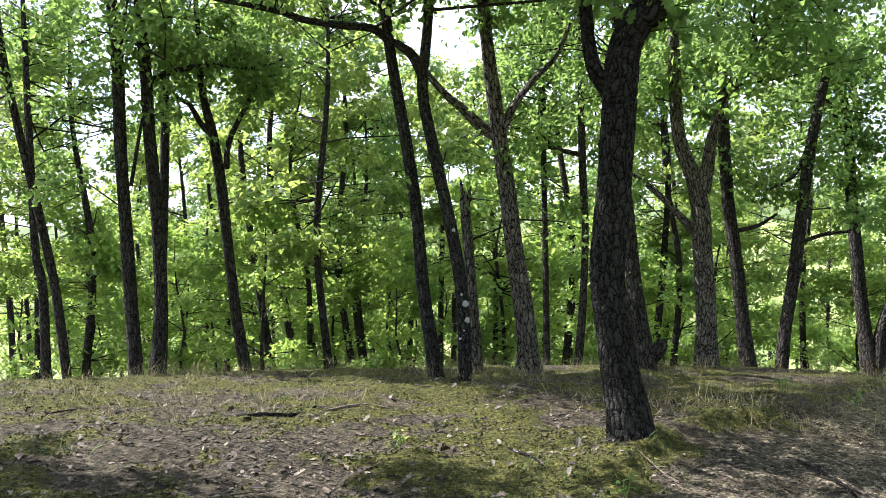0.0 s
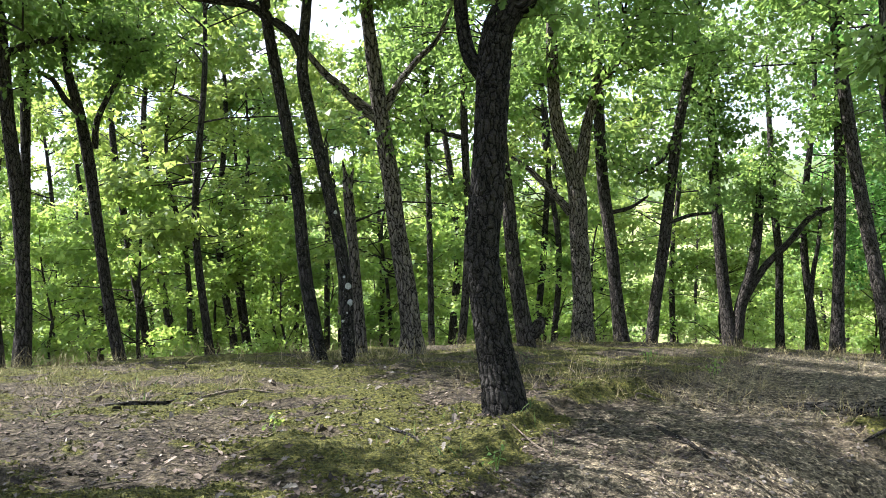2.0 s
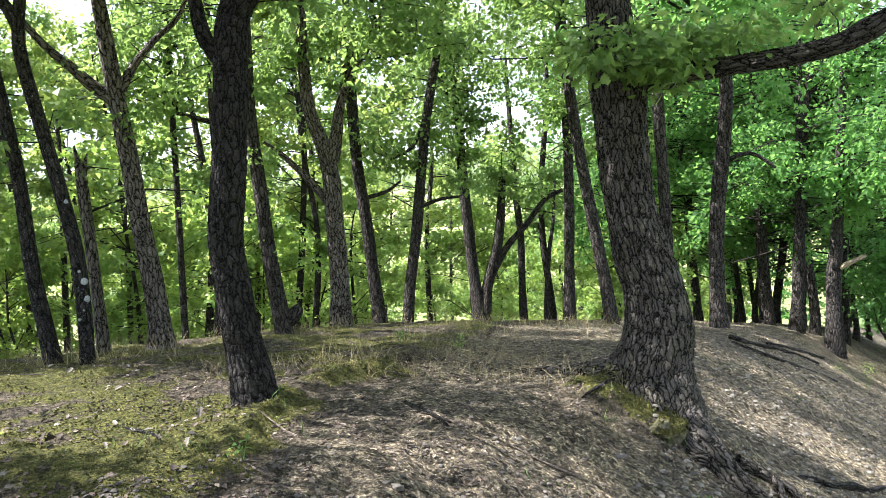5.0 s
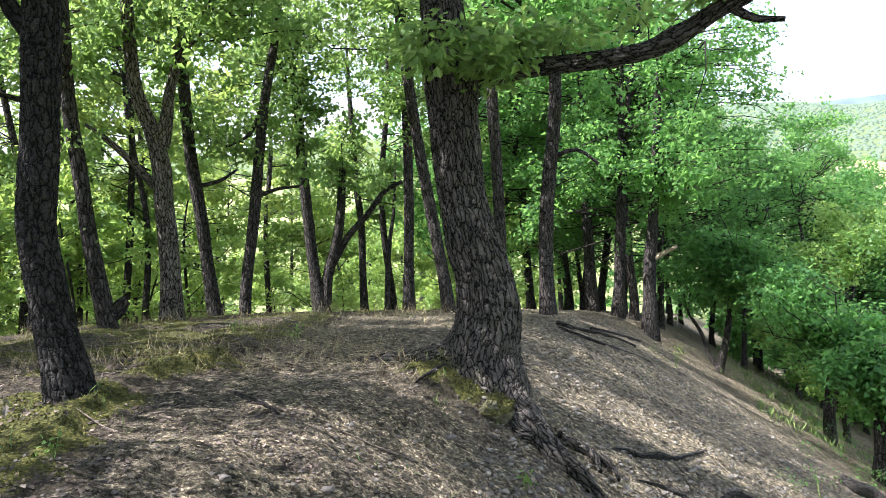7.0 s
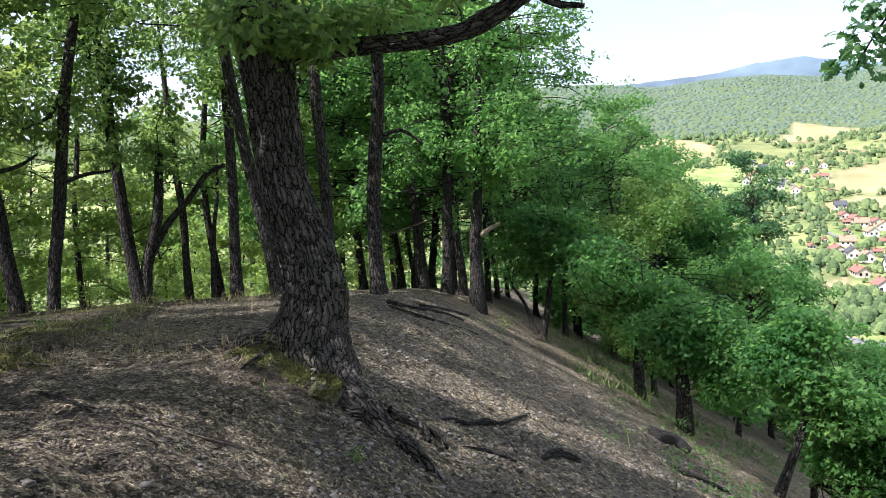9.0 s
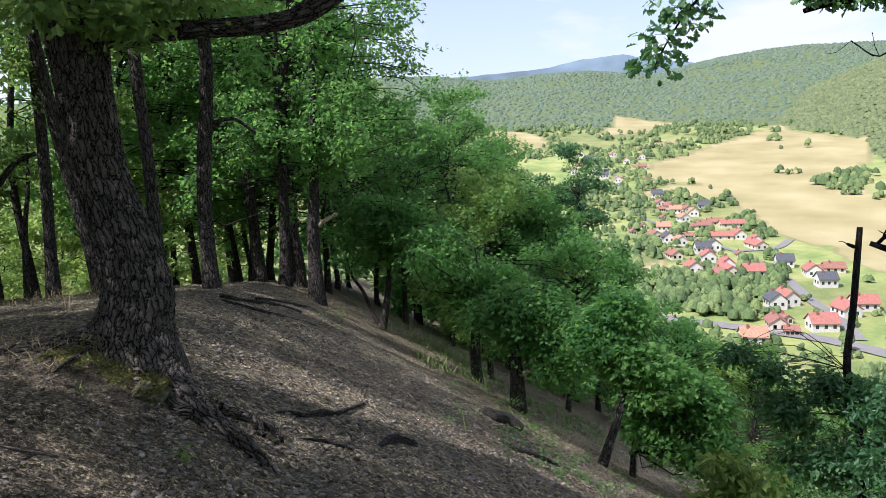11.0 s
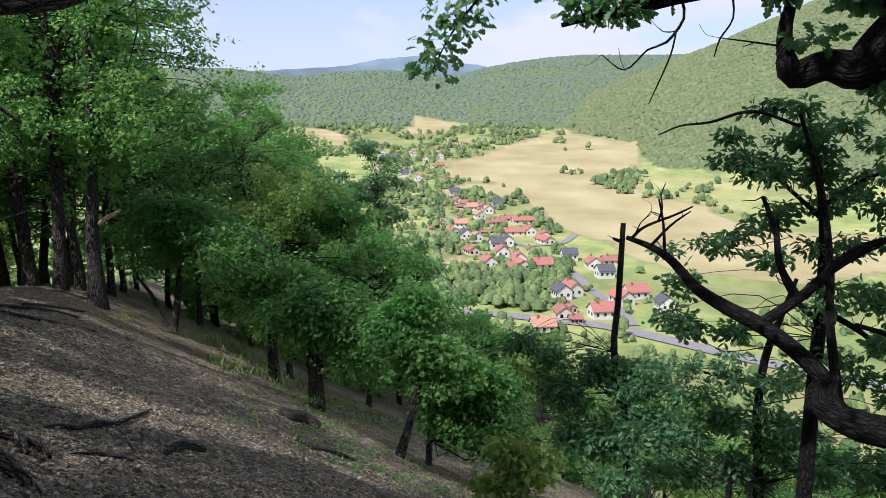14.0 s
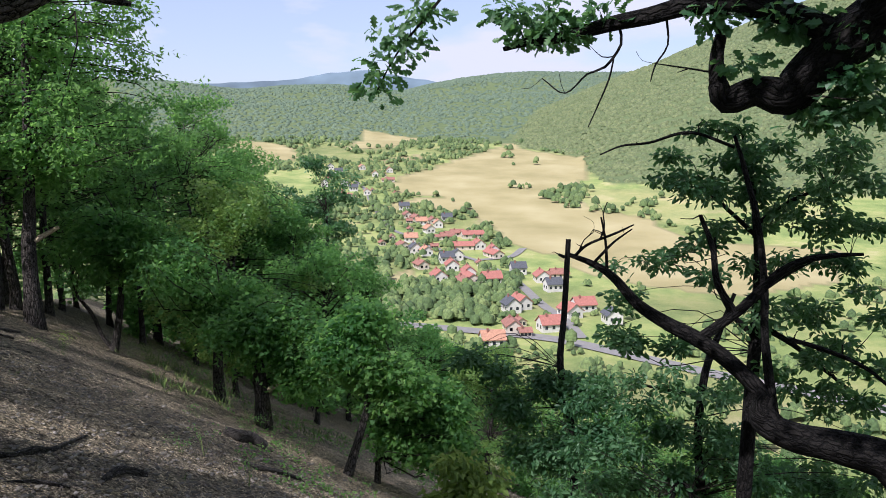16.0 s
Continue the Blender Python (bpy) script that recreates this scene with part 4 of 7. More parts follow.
grow("dark oak behind a pale forked one",
     [(6.10, 17.74, -2.08, 0.209), (6.05, 17.92, -0.99, 0.156), (5.97, 18.09, 0.59, 0.146), (5.84, 18.15, 1.89, 0.136), (5.77, 18.10, 3.18, 0.130), (5.73, 17.97, 4.31, 0.115), (5.69, 17.87, 6.19, 0.086), (5.67, 17.80, 8.07, 0.030)],
     limbs=[[(5.95, 18.12, 1.23, 0.052), (6.44, 17.97, 1.35, 0.042), (6.82, 17.84, 1.60, 0.026)]],
     lumps=[(6.38, 17.96, 2.53, 0.574), (5.94, 17.96, 3.94, 0.574)], leaves=5200, seed=16)
grow("dark crooked oak with bare side limbs",
     [(6.36, 16.62, -1.88, 0.148), (6.50, 16.72, -0.92, 0.128), (6.74, 16.76, 0.33, 0.124), (6.91, 16.74, 1.59, 0.119), (7.06, 16.63, 2.84, 0.109), (7.21, 16.47, 3.82, 0.099), (7.33, 16.28, 4.66, 0.079), (7.43, 16.13, 5.95, 0.059), (7.48, 16.05, 7.25, 0.021)],
     limbs=[[(6.83, 16.76, 0.95, 0.049), (7.28, 16.59, 1.13, 0.044), (7.75, 16.40, 1.18, 0.030)],
            [(7.05, 16.62, 2.97, 0.059), (6.75, 16.78, 2.35, 0.040), (6.28, 16.96, 2.11, 0.030)]],
     lumps=[(6.52, 16.87, 2.23, 0.593), (7.22, 16.34, 4.54, 0.593), (7.88, 16.34, 1.56, 0.445)], leaves=6000, seed=17)
grow("twin-stemmed oak with one long arching limb",
     [(9.25, 18.64, -2.47, 0.265), (9.17, 18.82, -1.48, 0.173), (9.13, 18.98, -0.41, 0.150), (9.09, 19.08, 0.82, 0.138), (9.02, 19.11, 2.02, 0.127), (8.96, 19.06, 3.34, 0.104), (8.77, 18.98, 4.63, 0.086), (8.39, 18.95, 5.59, 0.069), (8.29, 18.95, 6.12, 0.052), (8.23, 18.94, 6.66, 0.018)],
     limbs=[[(9.33, 18.64, -2.06, 0.161), (9.46, 18.71, -1.32, 0.150), (9.75, 18.68, -0.42, 0.138), (9.91, 18.67, 0.48, 0.115), (10.00, 18.66, 1.54, 0.092)],
            [(9.59, 18.68, -1.02, 0.104), (10.02, 18.56, -0.28, 0.092), (10.53, 18.34, 0.31, 0.081), (10.96, 18.13, 0.91, 0.069), (11.39, 17.88, 1.17, 0.052)],
            [(8.94, 19.08, 3.20, 0.075), (8.61, 19.12, 4.06, 0.058), (8.32, 19.14, 4.77, 0.052)]],
     lumps=[(9.40, 18.94, 2.16, 0.692), (10.18, 18.56, 1.54, 0.634), (9.95, 18.61, 3.18, 0.749), (8.86, 18.86, 5.05, 0.634), (10.98, 18.13, 1.51, 0.346)], leaves=8000, seed=18)
grow("slim pale oak stem in the sun",
     [(12.10, 21.62, -3.30, 0.151), (12.17, 21.80, -1.86, 0.117), (12.25, 21.92, -0.34, 0.110), (12.17, 22.03, 1.18, 0.103), (12.11, 22.12, 3.51, 0.077), (12.07, 22.17, 5.85, 0.027)],
     lumps=[(12.36, 21.91, 2.43, 0.755)], leaves=3400, seed=19)
grow("slim dark young oak stem",
     [(12.23, 20.45, -3.08, 0.092), (12.39, 20.57, -1.63, 0.079), (12.52, 20.60, -0.67, 0.066), (12.66, 20.58, 0.11, 0.053), (12.74, 20.56, 1.09, 0.040), (12.79, 20.55, 2.07, 0.014)], leaves=2500, seed=20)
grow("straight dark oak at the path",
     [(10.77, 16.71, -2.28, 0.187), (10.87, 16.83, -1.14, 0.137), (10.98, 16.92, 0.32, 0.126), (11.01, 16.94, 1.79, 0.121), (10.96, 16.86, 3.49, 0.110), (10.93, 16.82, 5.18, 0.082), (10.92, 16.80, 6.87, 0.029)],
     lumps=[(10.75, 17.02, 3.22, 0.604), (10.10, 17.25, 4.34, 0.659)], leaves=4800, seed=21)
grow("tall oak leaning away over the path",
     [(9.99, 13.72, -1.78, 0.177), (9.96, 13.86, -0.98, 0.140), (9.85, 14.08, 0.32, 0.131), (9.68, 14.24, 1.74, 0.126), (9.50, 14.28, 2.95, 0.121), (9.33, 14.24, 4.02, 0.112), (9.15, 14.13, 5.03, 0.103), (9.01, 14.05, 6.69, 0.077), (8.92, 14.00, 8.35, 0.027)],
     limbs=[[(9.37, 14.18, 4.19, 0.047), (9.56, 14.00, 4.52, 0.037), (9.84, 13.77, 4.74, 0.028)]],
     lumps=[(9.15, 14.24, 4.59, 0.467)], leaves=5000, seed=22)
grow("massive oak with a swept furrowed trunk and bare roots",
     [(5.05, 5.90, -1.32, 0.487), (5.08, 5.93, -0.85, 0.447), (5.12, 6.02, -0.52, 0.388), (5.16, 6.06, -0.29, 0.356), (5.21, 6.07, -0.09, 0.330), (5.24, 6.10, 0.11, 0.314), (5.23, 6.17, 0.45, 0.282), (5.17, 6.26, 0.80, 0.277), (5.12, 6.34, 1.21, 0.245), (5.08, 6.37, 1.66, 0.245), (5.05, 6.37, 2.06, 0.250), (5.01, 6.35, 2.45, 0.266), (4.94, 6.33, 2.83, 0.223), (4.87, 6.28, 3.24, 0.202), (4.65, 6.14, 5.73, 0.152), (4.52, 6.05, 8.23, 0.053)],
     limbs=[[(5.17, 6.24, 2.47, 0.160), (5.39, 6.07, 2.44, 0.117), (5.58, 5.91, 2.47, 0.096), (5.89, 5.63, 2.50, 0.085), (6.20, 5.32, 2.53, 0.085), (6.44, 5.04, 2.59, 0.085), (6.57, 4.87, 2.68, 0.101), (6.67, 4.72, 2.77, 0.085), (6.78, 4.53, 2.90, 0.080), (6.93, 4.29, 3.01, 0.069)],
            [(6.84, 4.45, 2.92, 0.048), (6.98, 4.28, 2.80, 0.037), (7.13, 4.07, 2.77, 0.024)],
            [(5.23, 6.08, -0.24, 0.209), (5.14, 5.95, -0.46, 0.300), (5.10, 5.80, -0.61, 0.286), (5.07, 5.58, -0.78, 0.235), (5.04, 5.30, -0.88, 0.180), (5.02, 5.02, -0.99, 0.138), (5.04, 4.84, -1.08, 0.108), (5.11, 4.60, -1.21, 0.074), (5.11, 4.26, -1.43, 0.027)],
            [(5.14, 6.12, -0.10, 0.260), (4.98, 6.28, -0.38, 0.210), (4.78, 6.44, -0.44, 0.150), (4.55, 6.62, -0.46, 0.100), (4.30, 6.75, -0.44, 0.066), (4.02, 6.80, -0.43, 0.034)],
            [(4.95, 5.40, -0.82, 0.100), (4.88, 5.15, -0.91, 0.097), (5.01, 5.10, -0.99, 0.079), (5.21, 5.07, -1.09, 0.065), (5.28, 4.91, -1.18, 0.030)],
            [(5.42, 5.26, -1.08, 0.062), (5.70, 5.12, -1.27, 0.048), (5.55, 4.84, -1.32, 0.020)],
            [(5.77, 5.08, -1.30, 0.043), (5.83, 4.95, -1.39, 0.032), (5.71, 4.76, -1.42, 0.016)]],
     lumps=[(4.88, 6.40, 2.70, 0.160), (5.19, 6.16, 2.76, 0.186), (5.34, 6.09, 2.57, 0.186), (5.03, 6.33, 2.50, 0.160), (4.65, 5.97, 2.54, 0.199), (4.91, 5.79, 2.56, 0.199), (4.49, 6.07, 2.57, 0.125), (5.04, 5.58, 2.41, 0.147), (4.77, 5.86, 2.69, 0.149), (5.45, 5.95, 2.81, 0.213), (5.69, 5.73, 2.90, 0.213), (6.02, 5.44, 2.82, 0.186), (6.24, 5.21, 2.85, 0.160), (4.71, 6.51, 2.70, 0.120), (6.73, 4.56, 3.04, 0.186), (4.82, 6.40, 2.88, 0.133)], leaves=2300, seed=23, near=190, bark=BARK_MASSIVE, kind=lobed, leaf=0.115, spread=0.2, crown_leaves=11500, crown_reach=2.6, crown_low=5.2)
grow("dark oak behind the massive trunk",
     [(9.39, 11.09, -1.43, 0.143), (9.44, 11.20, -0.47, 0.119), (9.49, 11.27, 0.54, 0.111), (9.48, 11.32, 1.67, 0.107), (9.41, 11.31, 2.70, 0.103), (9.34, 11.29, 5.21, 0.078), (9.29, 11.29, 7.72, 0.027)], leaves=3200, leaf_mat=LEAF_LOW, seed=24)
grow("straight oak on the bank with roots down the slope",
     [(11.31, 11.95, -1.77, 0.217), (11.36, 12.06, -1.07, 0.163), (11.44, 12.18, -0.06, 0.149), (11.54, 12.19, 1.07, 0.145), (11.63, 12.09, 2.36, 0.136), (11.59, 12.01, 3.39, 0.127), (11.40, 12.01, 4.29, 0.109), (11.18, 12.02, 6.32, 0.082), (11.04, 12.02, 8.36, 0.029)],
     limbs=[[(11.59, 12.15, 1.66, 0.054), (11.98, 11.79, 1.82, 0.041), (12.31, 11.47, 1.51, 0.027)]],
     lumps=[(11.95, 11.57, 3.92, 0.498), (12.42, 11.25, 3.00, 0.498), (11.21, 12.10, 4.62, 0.453)], leaves=8000, leaf_mat=LEAF_LOW, seed=25)
grow("grey oak where the bank drops",
     [(17.94, 17.27, -3.30, 0.247), (18.01, 17.46, -1.96, 0.178), (18.06, 17.66, -0.13, 0.165), (18.03, 17.77, 1.71, 0.151), (18.01, 17.82, 3.78, 0.113), (18.00, 17.86, 5.85, 0.040)],
     lumps=[(18.25, 17.54, 2.05, 0.892), (18.84, 16.91, 0.79, 0.823)], leaves=5000, leaf_mat=LEAF_LOW, seed=26)
grow("dark oak with a snapped pale top",
     [(17.00, 15.34, -3.06, 0.227), (17.00, 15.34, -2.91, 0.227), (17.15, 15.43, -1.92, 0.164), (17.28, 15.51, -0.78, 0.152), (17.36, 15.56, 0.52, 0.126), (17.43, 15.60, 2.80, 0.095), (17.47, 15.63, 5.09, 0.033)],
     lumps=[(17.60, 15.32, 1.33, 0.694)], leaves=4800, leaf_mat=LEAF_LOW, seed=27)
grow("dark oak with a broken pale branch",
     [(16.07, 13.33, -3.17, 0.254), (16.17, 13.46, -2.14, 0.184), (16.29, 13.56, -1.07, 0.161), (16.40, 13.56, -0.14, 0.138), (16.56, 13.57, 2.41, 0.104), (16.65, 13.57, 4.97, 0.036)],
     limbs=[[(16.31, 13.54, -1.03, 0.081), (16.53, 13.30, -0.85, 0.063), (16.76, 13.06, -0.67, 0.046)]],
     lumps=[(16.58, 13.44, 0.89, 0.749), (17.03, 12.90, 1.31, 0.749)], leaves=7500, torn=(0,), leaf_mat=LEAF_LOW, seed=28)
grow("small crooked oak on the steep bank",
     [(18.41, 12.97, -4.41, 0.126), (18.64, 12.94, -3.65, 0.095), (18.84, 12.96, -2.90, 0.082), (19.03, 13.01, -1.97, 0.069), (19.21, 12.97, -0.98, 0.057)],
     limbs=[[(18.50, 12.94, -4.26, 0.069), (18.39, 13.22, -3.92, 0.057), (18.36, 13.51, -3.26, 0.051), (18.22, 13.86, -2.72, 0.038)]],
     lumps=[(19.07, 13.02, -1.64, 1.073), (18.64, 13.72, -1.11, 1.010), (19.57, 12.34, -1.50, 1.073)], leaves=13600, top_crown=False, leaf_mat=LEAF_SLOPE, leaf=0.125, spread=0.24, kind=flakes, seed=29)
grow("short dark oak on the slope",
     [(17.88, 9.45, -5.36, 0.173), (18.04, 9.60, -4.62, 0.138), (18.27, 9.70, -3.79, 0.115), (18.49, 9.74, -2.94, 0.092)],
     lumps=[(18.43, 9.98, -2.64, 0.980), (18.16, 10.69, -1.87, 0.980), (18.74, 9.28, -2.95, 0.980)], leaves=11900, top_crown=False, leaf_mat=LEAF_SLOPE, leaf=0.125, spread=0.24, kind=flakes, seed=30)
grow("dark oak with a torn pale branch on the slope",
     [(16.52, 7.60, -5.35, 0.229), (16.52, 7.60, -5.20, 0.229), (16.69, 7.70, -4.64, 0.177), (16.82, 7.81, -4.13, 0.156), (16.99, 7.99, -3.33, 0.115), (17.13, 8.12, -2.53, 0.094)],
     limbs=[[(16.74, 7.72, -4.48, 0.083), (16.90, 7.50, -4.34, 0.063), (17.07, 7.17, -4.30, 0.037)]],
     lumps=[(17.14, 7.83, -3.07, 0.887), (17.45, 7.07, -3.20, 0.887), (16.76, 8.56, -3.06, 0.678), (17.32, 6.73, -4.11, 0.678)], leaves=13600, torn=(0,), top_crown=False, leaf_mat=LEAF_SLOPE, leaf=0.125, spread=0.24, kind=flakes, seed=31)
grow("young dark oak stem on the lower slope",
     [(14.89, 4.94, -5.52, 0.121), (15.26, 4.82, -4.85, 0.084), (15.61, 4.73, -4.24, 0.075), (15.86, 4.72, -3.71, 0.061)],
     lumps=[(15.98, 4.70, -3.37, 0.513), (16.06, 3.96, -3.84, 0.513), (15.87, 5.43, -2.88, 0.513), (16.17, 5.02, -2.30, 0.420)], leaves=13600, top_crown=False, leaf_mat=LEAF_LOW, leaf=0.125, spread=0.24, kind=flakes, seed=32)
grow("thin dark stem on the lower slope",
     [(15.93, 4.60, -6.13, 0.079), (16.33, 4.67, -5.21, 0.059), (16.74, 4.55, -4.40, 0.049)],
     lumps=[(16.68, 4.13, -4.98, 0.543), (17.07, 3.31, -4.51, 0.494), (16.75, 3.10, -5.44, 0.543)], leaves=13600, top_crown=False, leaf_mat=LEAF_LOW, leaf=0.125, spread=0.24, kind=flakes, seed=33)
grow("oak leaning out over the slope with bare crooked limbs, coloured dark for shade",
     [(7.90, -4.60, -6.15, 0.340), (7.85, -4.50, -5.00, 0.270), (7.80, -4.30, -2.60, 0.250), (7.70, -4.10, 0.00, 0.220), (7.50, -3.90, 2.20, 0.200), (7.30, -3.80, 4.50, 0.130), (7.20, -3.70, 7.00, 0.060)],
     limbs=[[(7.75, -4.20, -1.20, 0.174), (8.25, -3.33, -1.64, 0.200), (8.42, -3.02, -1.49, 0.183), (8.55, -2.61, -1.44, 0.158), (8.66, -2.22, -1.41, 0.148), (8.75, -1.96, -1.31, 0.129), (8.82, -1.98, -1.06, 0.110)],
            [(8.68, -2.16, -1.39, 0.095), (8.76, -2.00, -1.25, 0.099), (8.85, -1.90, -1.02, 0.091), (8.97, -1.62, -0.77, 0.083), (9.06, -1.27, -0.56, 0.083), (9.12, -0.98, -0.43, 0.074), (9.17, -0.67, -0.25, 0.062), (9.22, -0.39, 0.03, 0.049), (9.24, -0.16, 0.17, 0.037), (9.24, 0.10, 0.26, 0.025)],
            [(8.73, -2.04, -1.33, 0.074), (8.84, -2.02, -1.00, 0.054), (8.98, -1.96, -0.50, 0.041), (9.11, -1.94, 0.07, 0.037), (9.20, -1.86, 0.66, 0.033), (9.27, -1.70, 1.25, 0.027), (9.29, -1.58, 1.60, 0.019)],
            [(9.06, -1.33, -0.56, 0.062), (9.09, -1.72, -0.23, 0.054), (9.10, -2.03, 0.13, 0.049), (9.08, -2.29, 0.32, 0.037), (9.02, -2.59, 0.40, 0.025), (8.96, -2.83, 0.43, 0.016)],
            [(9.08, -1.66, -0.27, 0.045), (9.17, -1.48, 0.04, 0.037), (9.23, -1.42, 0.40, 0.031), (9.28, -1.28, 0.75, 0.022)],
            [(8.95, -2.18, -0.48, 0.025), (8.86, -2.52, -0.55, 0.025), (8.74, -2.86, -0.67, 0.021), (8.61, -3.09, -0.84, 0.016)],
            [(9.23, -0.32, 0.07, 0.021), (9.28, -0.29, 0.41, 0.016), (9.31, -0.23, 0.69, 0.010)],
            [(9.24, -0.16, 0.17, 0.019), (9.28, -0.37, 0.41, 0.014), (9.30, -0.57, 0.57, 0.007)],
            [(9.24, 0.06, 0.23, 0.021), (9.27, -0.09, 0.38, 0.016), (9.30, -0.40, 0.52, 0.013), (9.31, -0.59, 0.62, 0.007)],
            [(9.28, -0.23, 0.44, 0.013), (9.30, -0.27, 0.60, 0.010), (9.31, -0.25, 0.73, 0.007), (9.33, -0.29, 0.86, 0.006)],
            [(9.25, 0.00, 0.30, 0.010), (9.27, -0.05, 0.43, 0.007), (9.29, -0.15, 0.52, 0.006)],
            [(9.29, -1.59, 1.48, 0.019), (9.33, -1.13, 1.63, 0.016), (9.35, -0.72, 1.52, 0.014), (9.35, -0.42, 1.48, 0.010), (9.35, -0.19, 1.38, 0.007)],
            [(7.45, -3.90, 2.60, 0.256), (6.19, -2.28, 2.54, 0.202), (6.28, -2.09, 2.37, 0.184), (6.35, -1.89, 2.20, 0.176), (6.41, -1.71, 2.01, 0.162), (6.45, -1.55, 1.85, 0.140), (6.48, -1.36, 1.89, 0.104), (6.51, -1.17, 1.83, 0.094), (6.51, -1.10, 1.94, 0.068), (6.50, -1.08, 2.14, 0.050), (6.48, -1.10, 2.29, 0.040)],
            [(6.35, -1.89, 2.22, 0.100), (6.38, -1.71, 2.32, 0.090), (6.41, -1.46, 2.43, 0.082), (6.44, -1.17, 2.49, 0.072), (6.47, -0.87, 2.49, 0.068), (6.49, -0.60, 2.43, 0.060), (6.50, -0.33, 2.38, 0.054), (6.49, -0.00, 2.30, 0.044), (6.46, 0.29, 2.26, 0.034), (6.44, 0.45, 2.21, 0.016)],
            [(6.50, -0.39, 2.37, 0.011), (6.51, -0.41, 2.24, 0.010), (6.53, -0.30, 2.08, 0.010), (6.53, -0.17, 2.03, 0.007), (6.53, -0.01, 1.89, 0.006), (6.50, 0.16, 2.00, 0.004)],
            [(6.52, -0.36, 2.14, 0.007), (6.54, -0.33, 1.99, 0.007), (6.55, -0.26, 1.81, 0.006), (6.55, -0.19, 1.64, 0.004)],
            [(6.49, -0.72, 2.42, 0.010), (6.51, -0.74, 2.23, 0.007), (6.53, -0.66, 2.09, 0.007), (6.54, -0.63, 1.97, 0.004)],
            [(6.50, -1.11, 2.02, 0.007), (6.52, -0.90, 2.06, 0.007), (6.53, -0.66, 2.10, 0.004)],
            [(6.93, -1.23, 2.60, 0.040), (6.91, -0.60, 2.91, 0.033), (6.87, 0.05, 3.01, 0.027), (6.82, 0.57, 2.90, 0.020), (6.79, 0.93, 2.73, 0.014), (6.77, 1.13, 2.52, 0.011), (6.75, 1.32, 2.30, 0.009), (6.74, 1.43, 2.14, 0.007), (6.72, 1.53, 1.94, 0.006)]],
     # The last lumps are an unseen bough overhead, added to shade these limbs.
     lumps=[(6.41, -1.54, 2.35, 0.098), (6.37, -1.92, 1.93, 0.098), (6.33, -2.10, 1.74, 0.084), (6.48, -1.24, 2.10, 0.049), (6.46, -1.10, 2.41, 0.063), (6.49, -0.00, 2.32, 0.063), (6.45, 0.29, 2.36, 0.056), (6.48, -0.24, 2.47, 0.056), (6.40, -1.83, 1.70, 0.084), (6.31, -2.02, 2.25, 0.098), (6.41, 0.41, 2.48, 0.056), (6.45, 0.12, 2.48, 0.056), (6.77, 1.14, 2.54, 0.040), (6.76, 1.32, 2.28, 0.046), (6.72, 1.53, 1.98, 0.037), (6.71, 1.42, 2.38, 0.033), (6.75, 1.39, 2.16, 0.033), (6.70, 1.54, 2.16, 0.024), (6.78, 1.20, 2.39, 0.037), (6.73, 1.48, 2.05, 0.033), (6.73, 1.24, 2.60, 0.040), (6.71, 1.57, 1.89, 0.024)], leaves=2300, seed=60, bark=BARK_SHADED, leaf=0.092, leaf_mat=LEAF_SHADE, kind=lobed, spread=0.11, crown_leaves=15000, crown_reach=2.2, crown_low=5.6, shade_lumps=[(4.5, -0.4, 6.4, 1.2), (5.3, 0.4, 6.0, 1.1), (3.8, 0.3, 7.1, 1.2), (4.7, -1.3, 7.2, 1.2), (5.6, -1.2, 6.2, 1.1), (6.3, -0.2, 6.4, 1.0), (5.0, 1.2, 6.8, 1.1)])
UPPER_SPRAYS = [(9.97, -0.94, 1.14, 0.17), (10.55, -1.09, 1.4, 0.14), (9.71, -1.28, 1.6, 0.16), (9.93, -1.6, 1.67, 0.14), (9.66, -1.81, 1.54, 0.17), (10.16, -1.4, 1.21, 0.17), (10.15, -1.71, 1.28, 0.19), (9.74, -1.13, 0.96, 0.16), (9.6, -1.42, 0.85, 0.2), (9.96, -1.82, 0.97, 0.18), (9.85, -2.09, 1.23, 0.21), (10.08, -2.29, 1.48, 0.14), (10.29, -2.6, 1.22, 0.17), (9.89, -2.72, 1.49, 0.21), (10.02, -2.99, 1.3, 0.15), (9.69, -3.09, 1.07, 0.18), (9.53, -2.56, 0.95, 0.18), (10.0, -2.32, 0.85, 0.2), (10.22, -2.07, 0.62, 0.18), (9.83, -1.65, 0.52, 0.15), (10.28, -1.39, 0.39, 0.19), (10.0, -2.92, 0.73, 0.17), (9.56, -3.09, 0.6, 0.14), (9.68, -2.51, 0.57, 0.21)]
LOWER_SPRAYS = [(10.63, -0.26, -0.14, 0.13), (10.0, -0.48, -0.3, 0.17), (9.9, -0.8, 0.08, 0.15), (10.15, -1.06, 0.19, 0.16), (9.77, -1.42, 0.13, 0.16), (9.95, -1.88, 0.05, 0.16), (10.16, -2.4, 0.04, 0.19), (10.15, -2.76, 0.13, 0.16), (9.78, -3.03, 0.01, 0.2), (9.44, -3.13, -0.29, 0.14), (9.61, -2.78, -0.23, 0.18), (10.36, -2.6, -0.39, 0.17), (9.62, -2.04, -0.4, 0.19), (9.9, -0.23, -0.71, 0.19), (9.74, -0.57, -0.86, 0.18), (9.51, -0.89, -0.84, 0.17), (9.5, -2.56, -0.72, 0.18), (9.84, -2.99, -0.78, 0.18), (9.32, -3.13, -0.76, 0.15), (9.57, -2.3, -1.02, 0.16), (9.23, -2.69, -1.07, 0.14), (9.26, -3.1, -1.24, 0.17), (9.57, -2.5, -1.4, 0.18)]
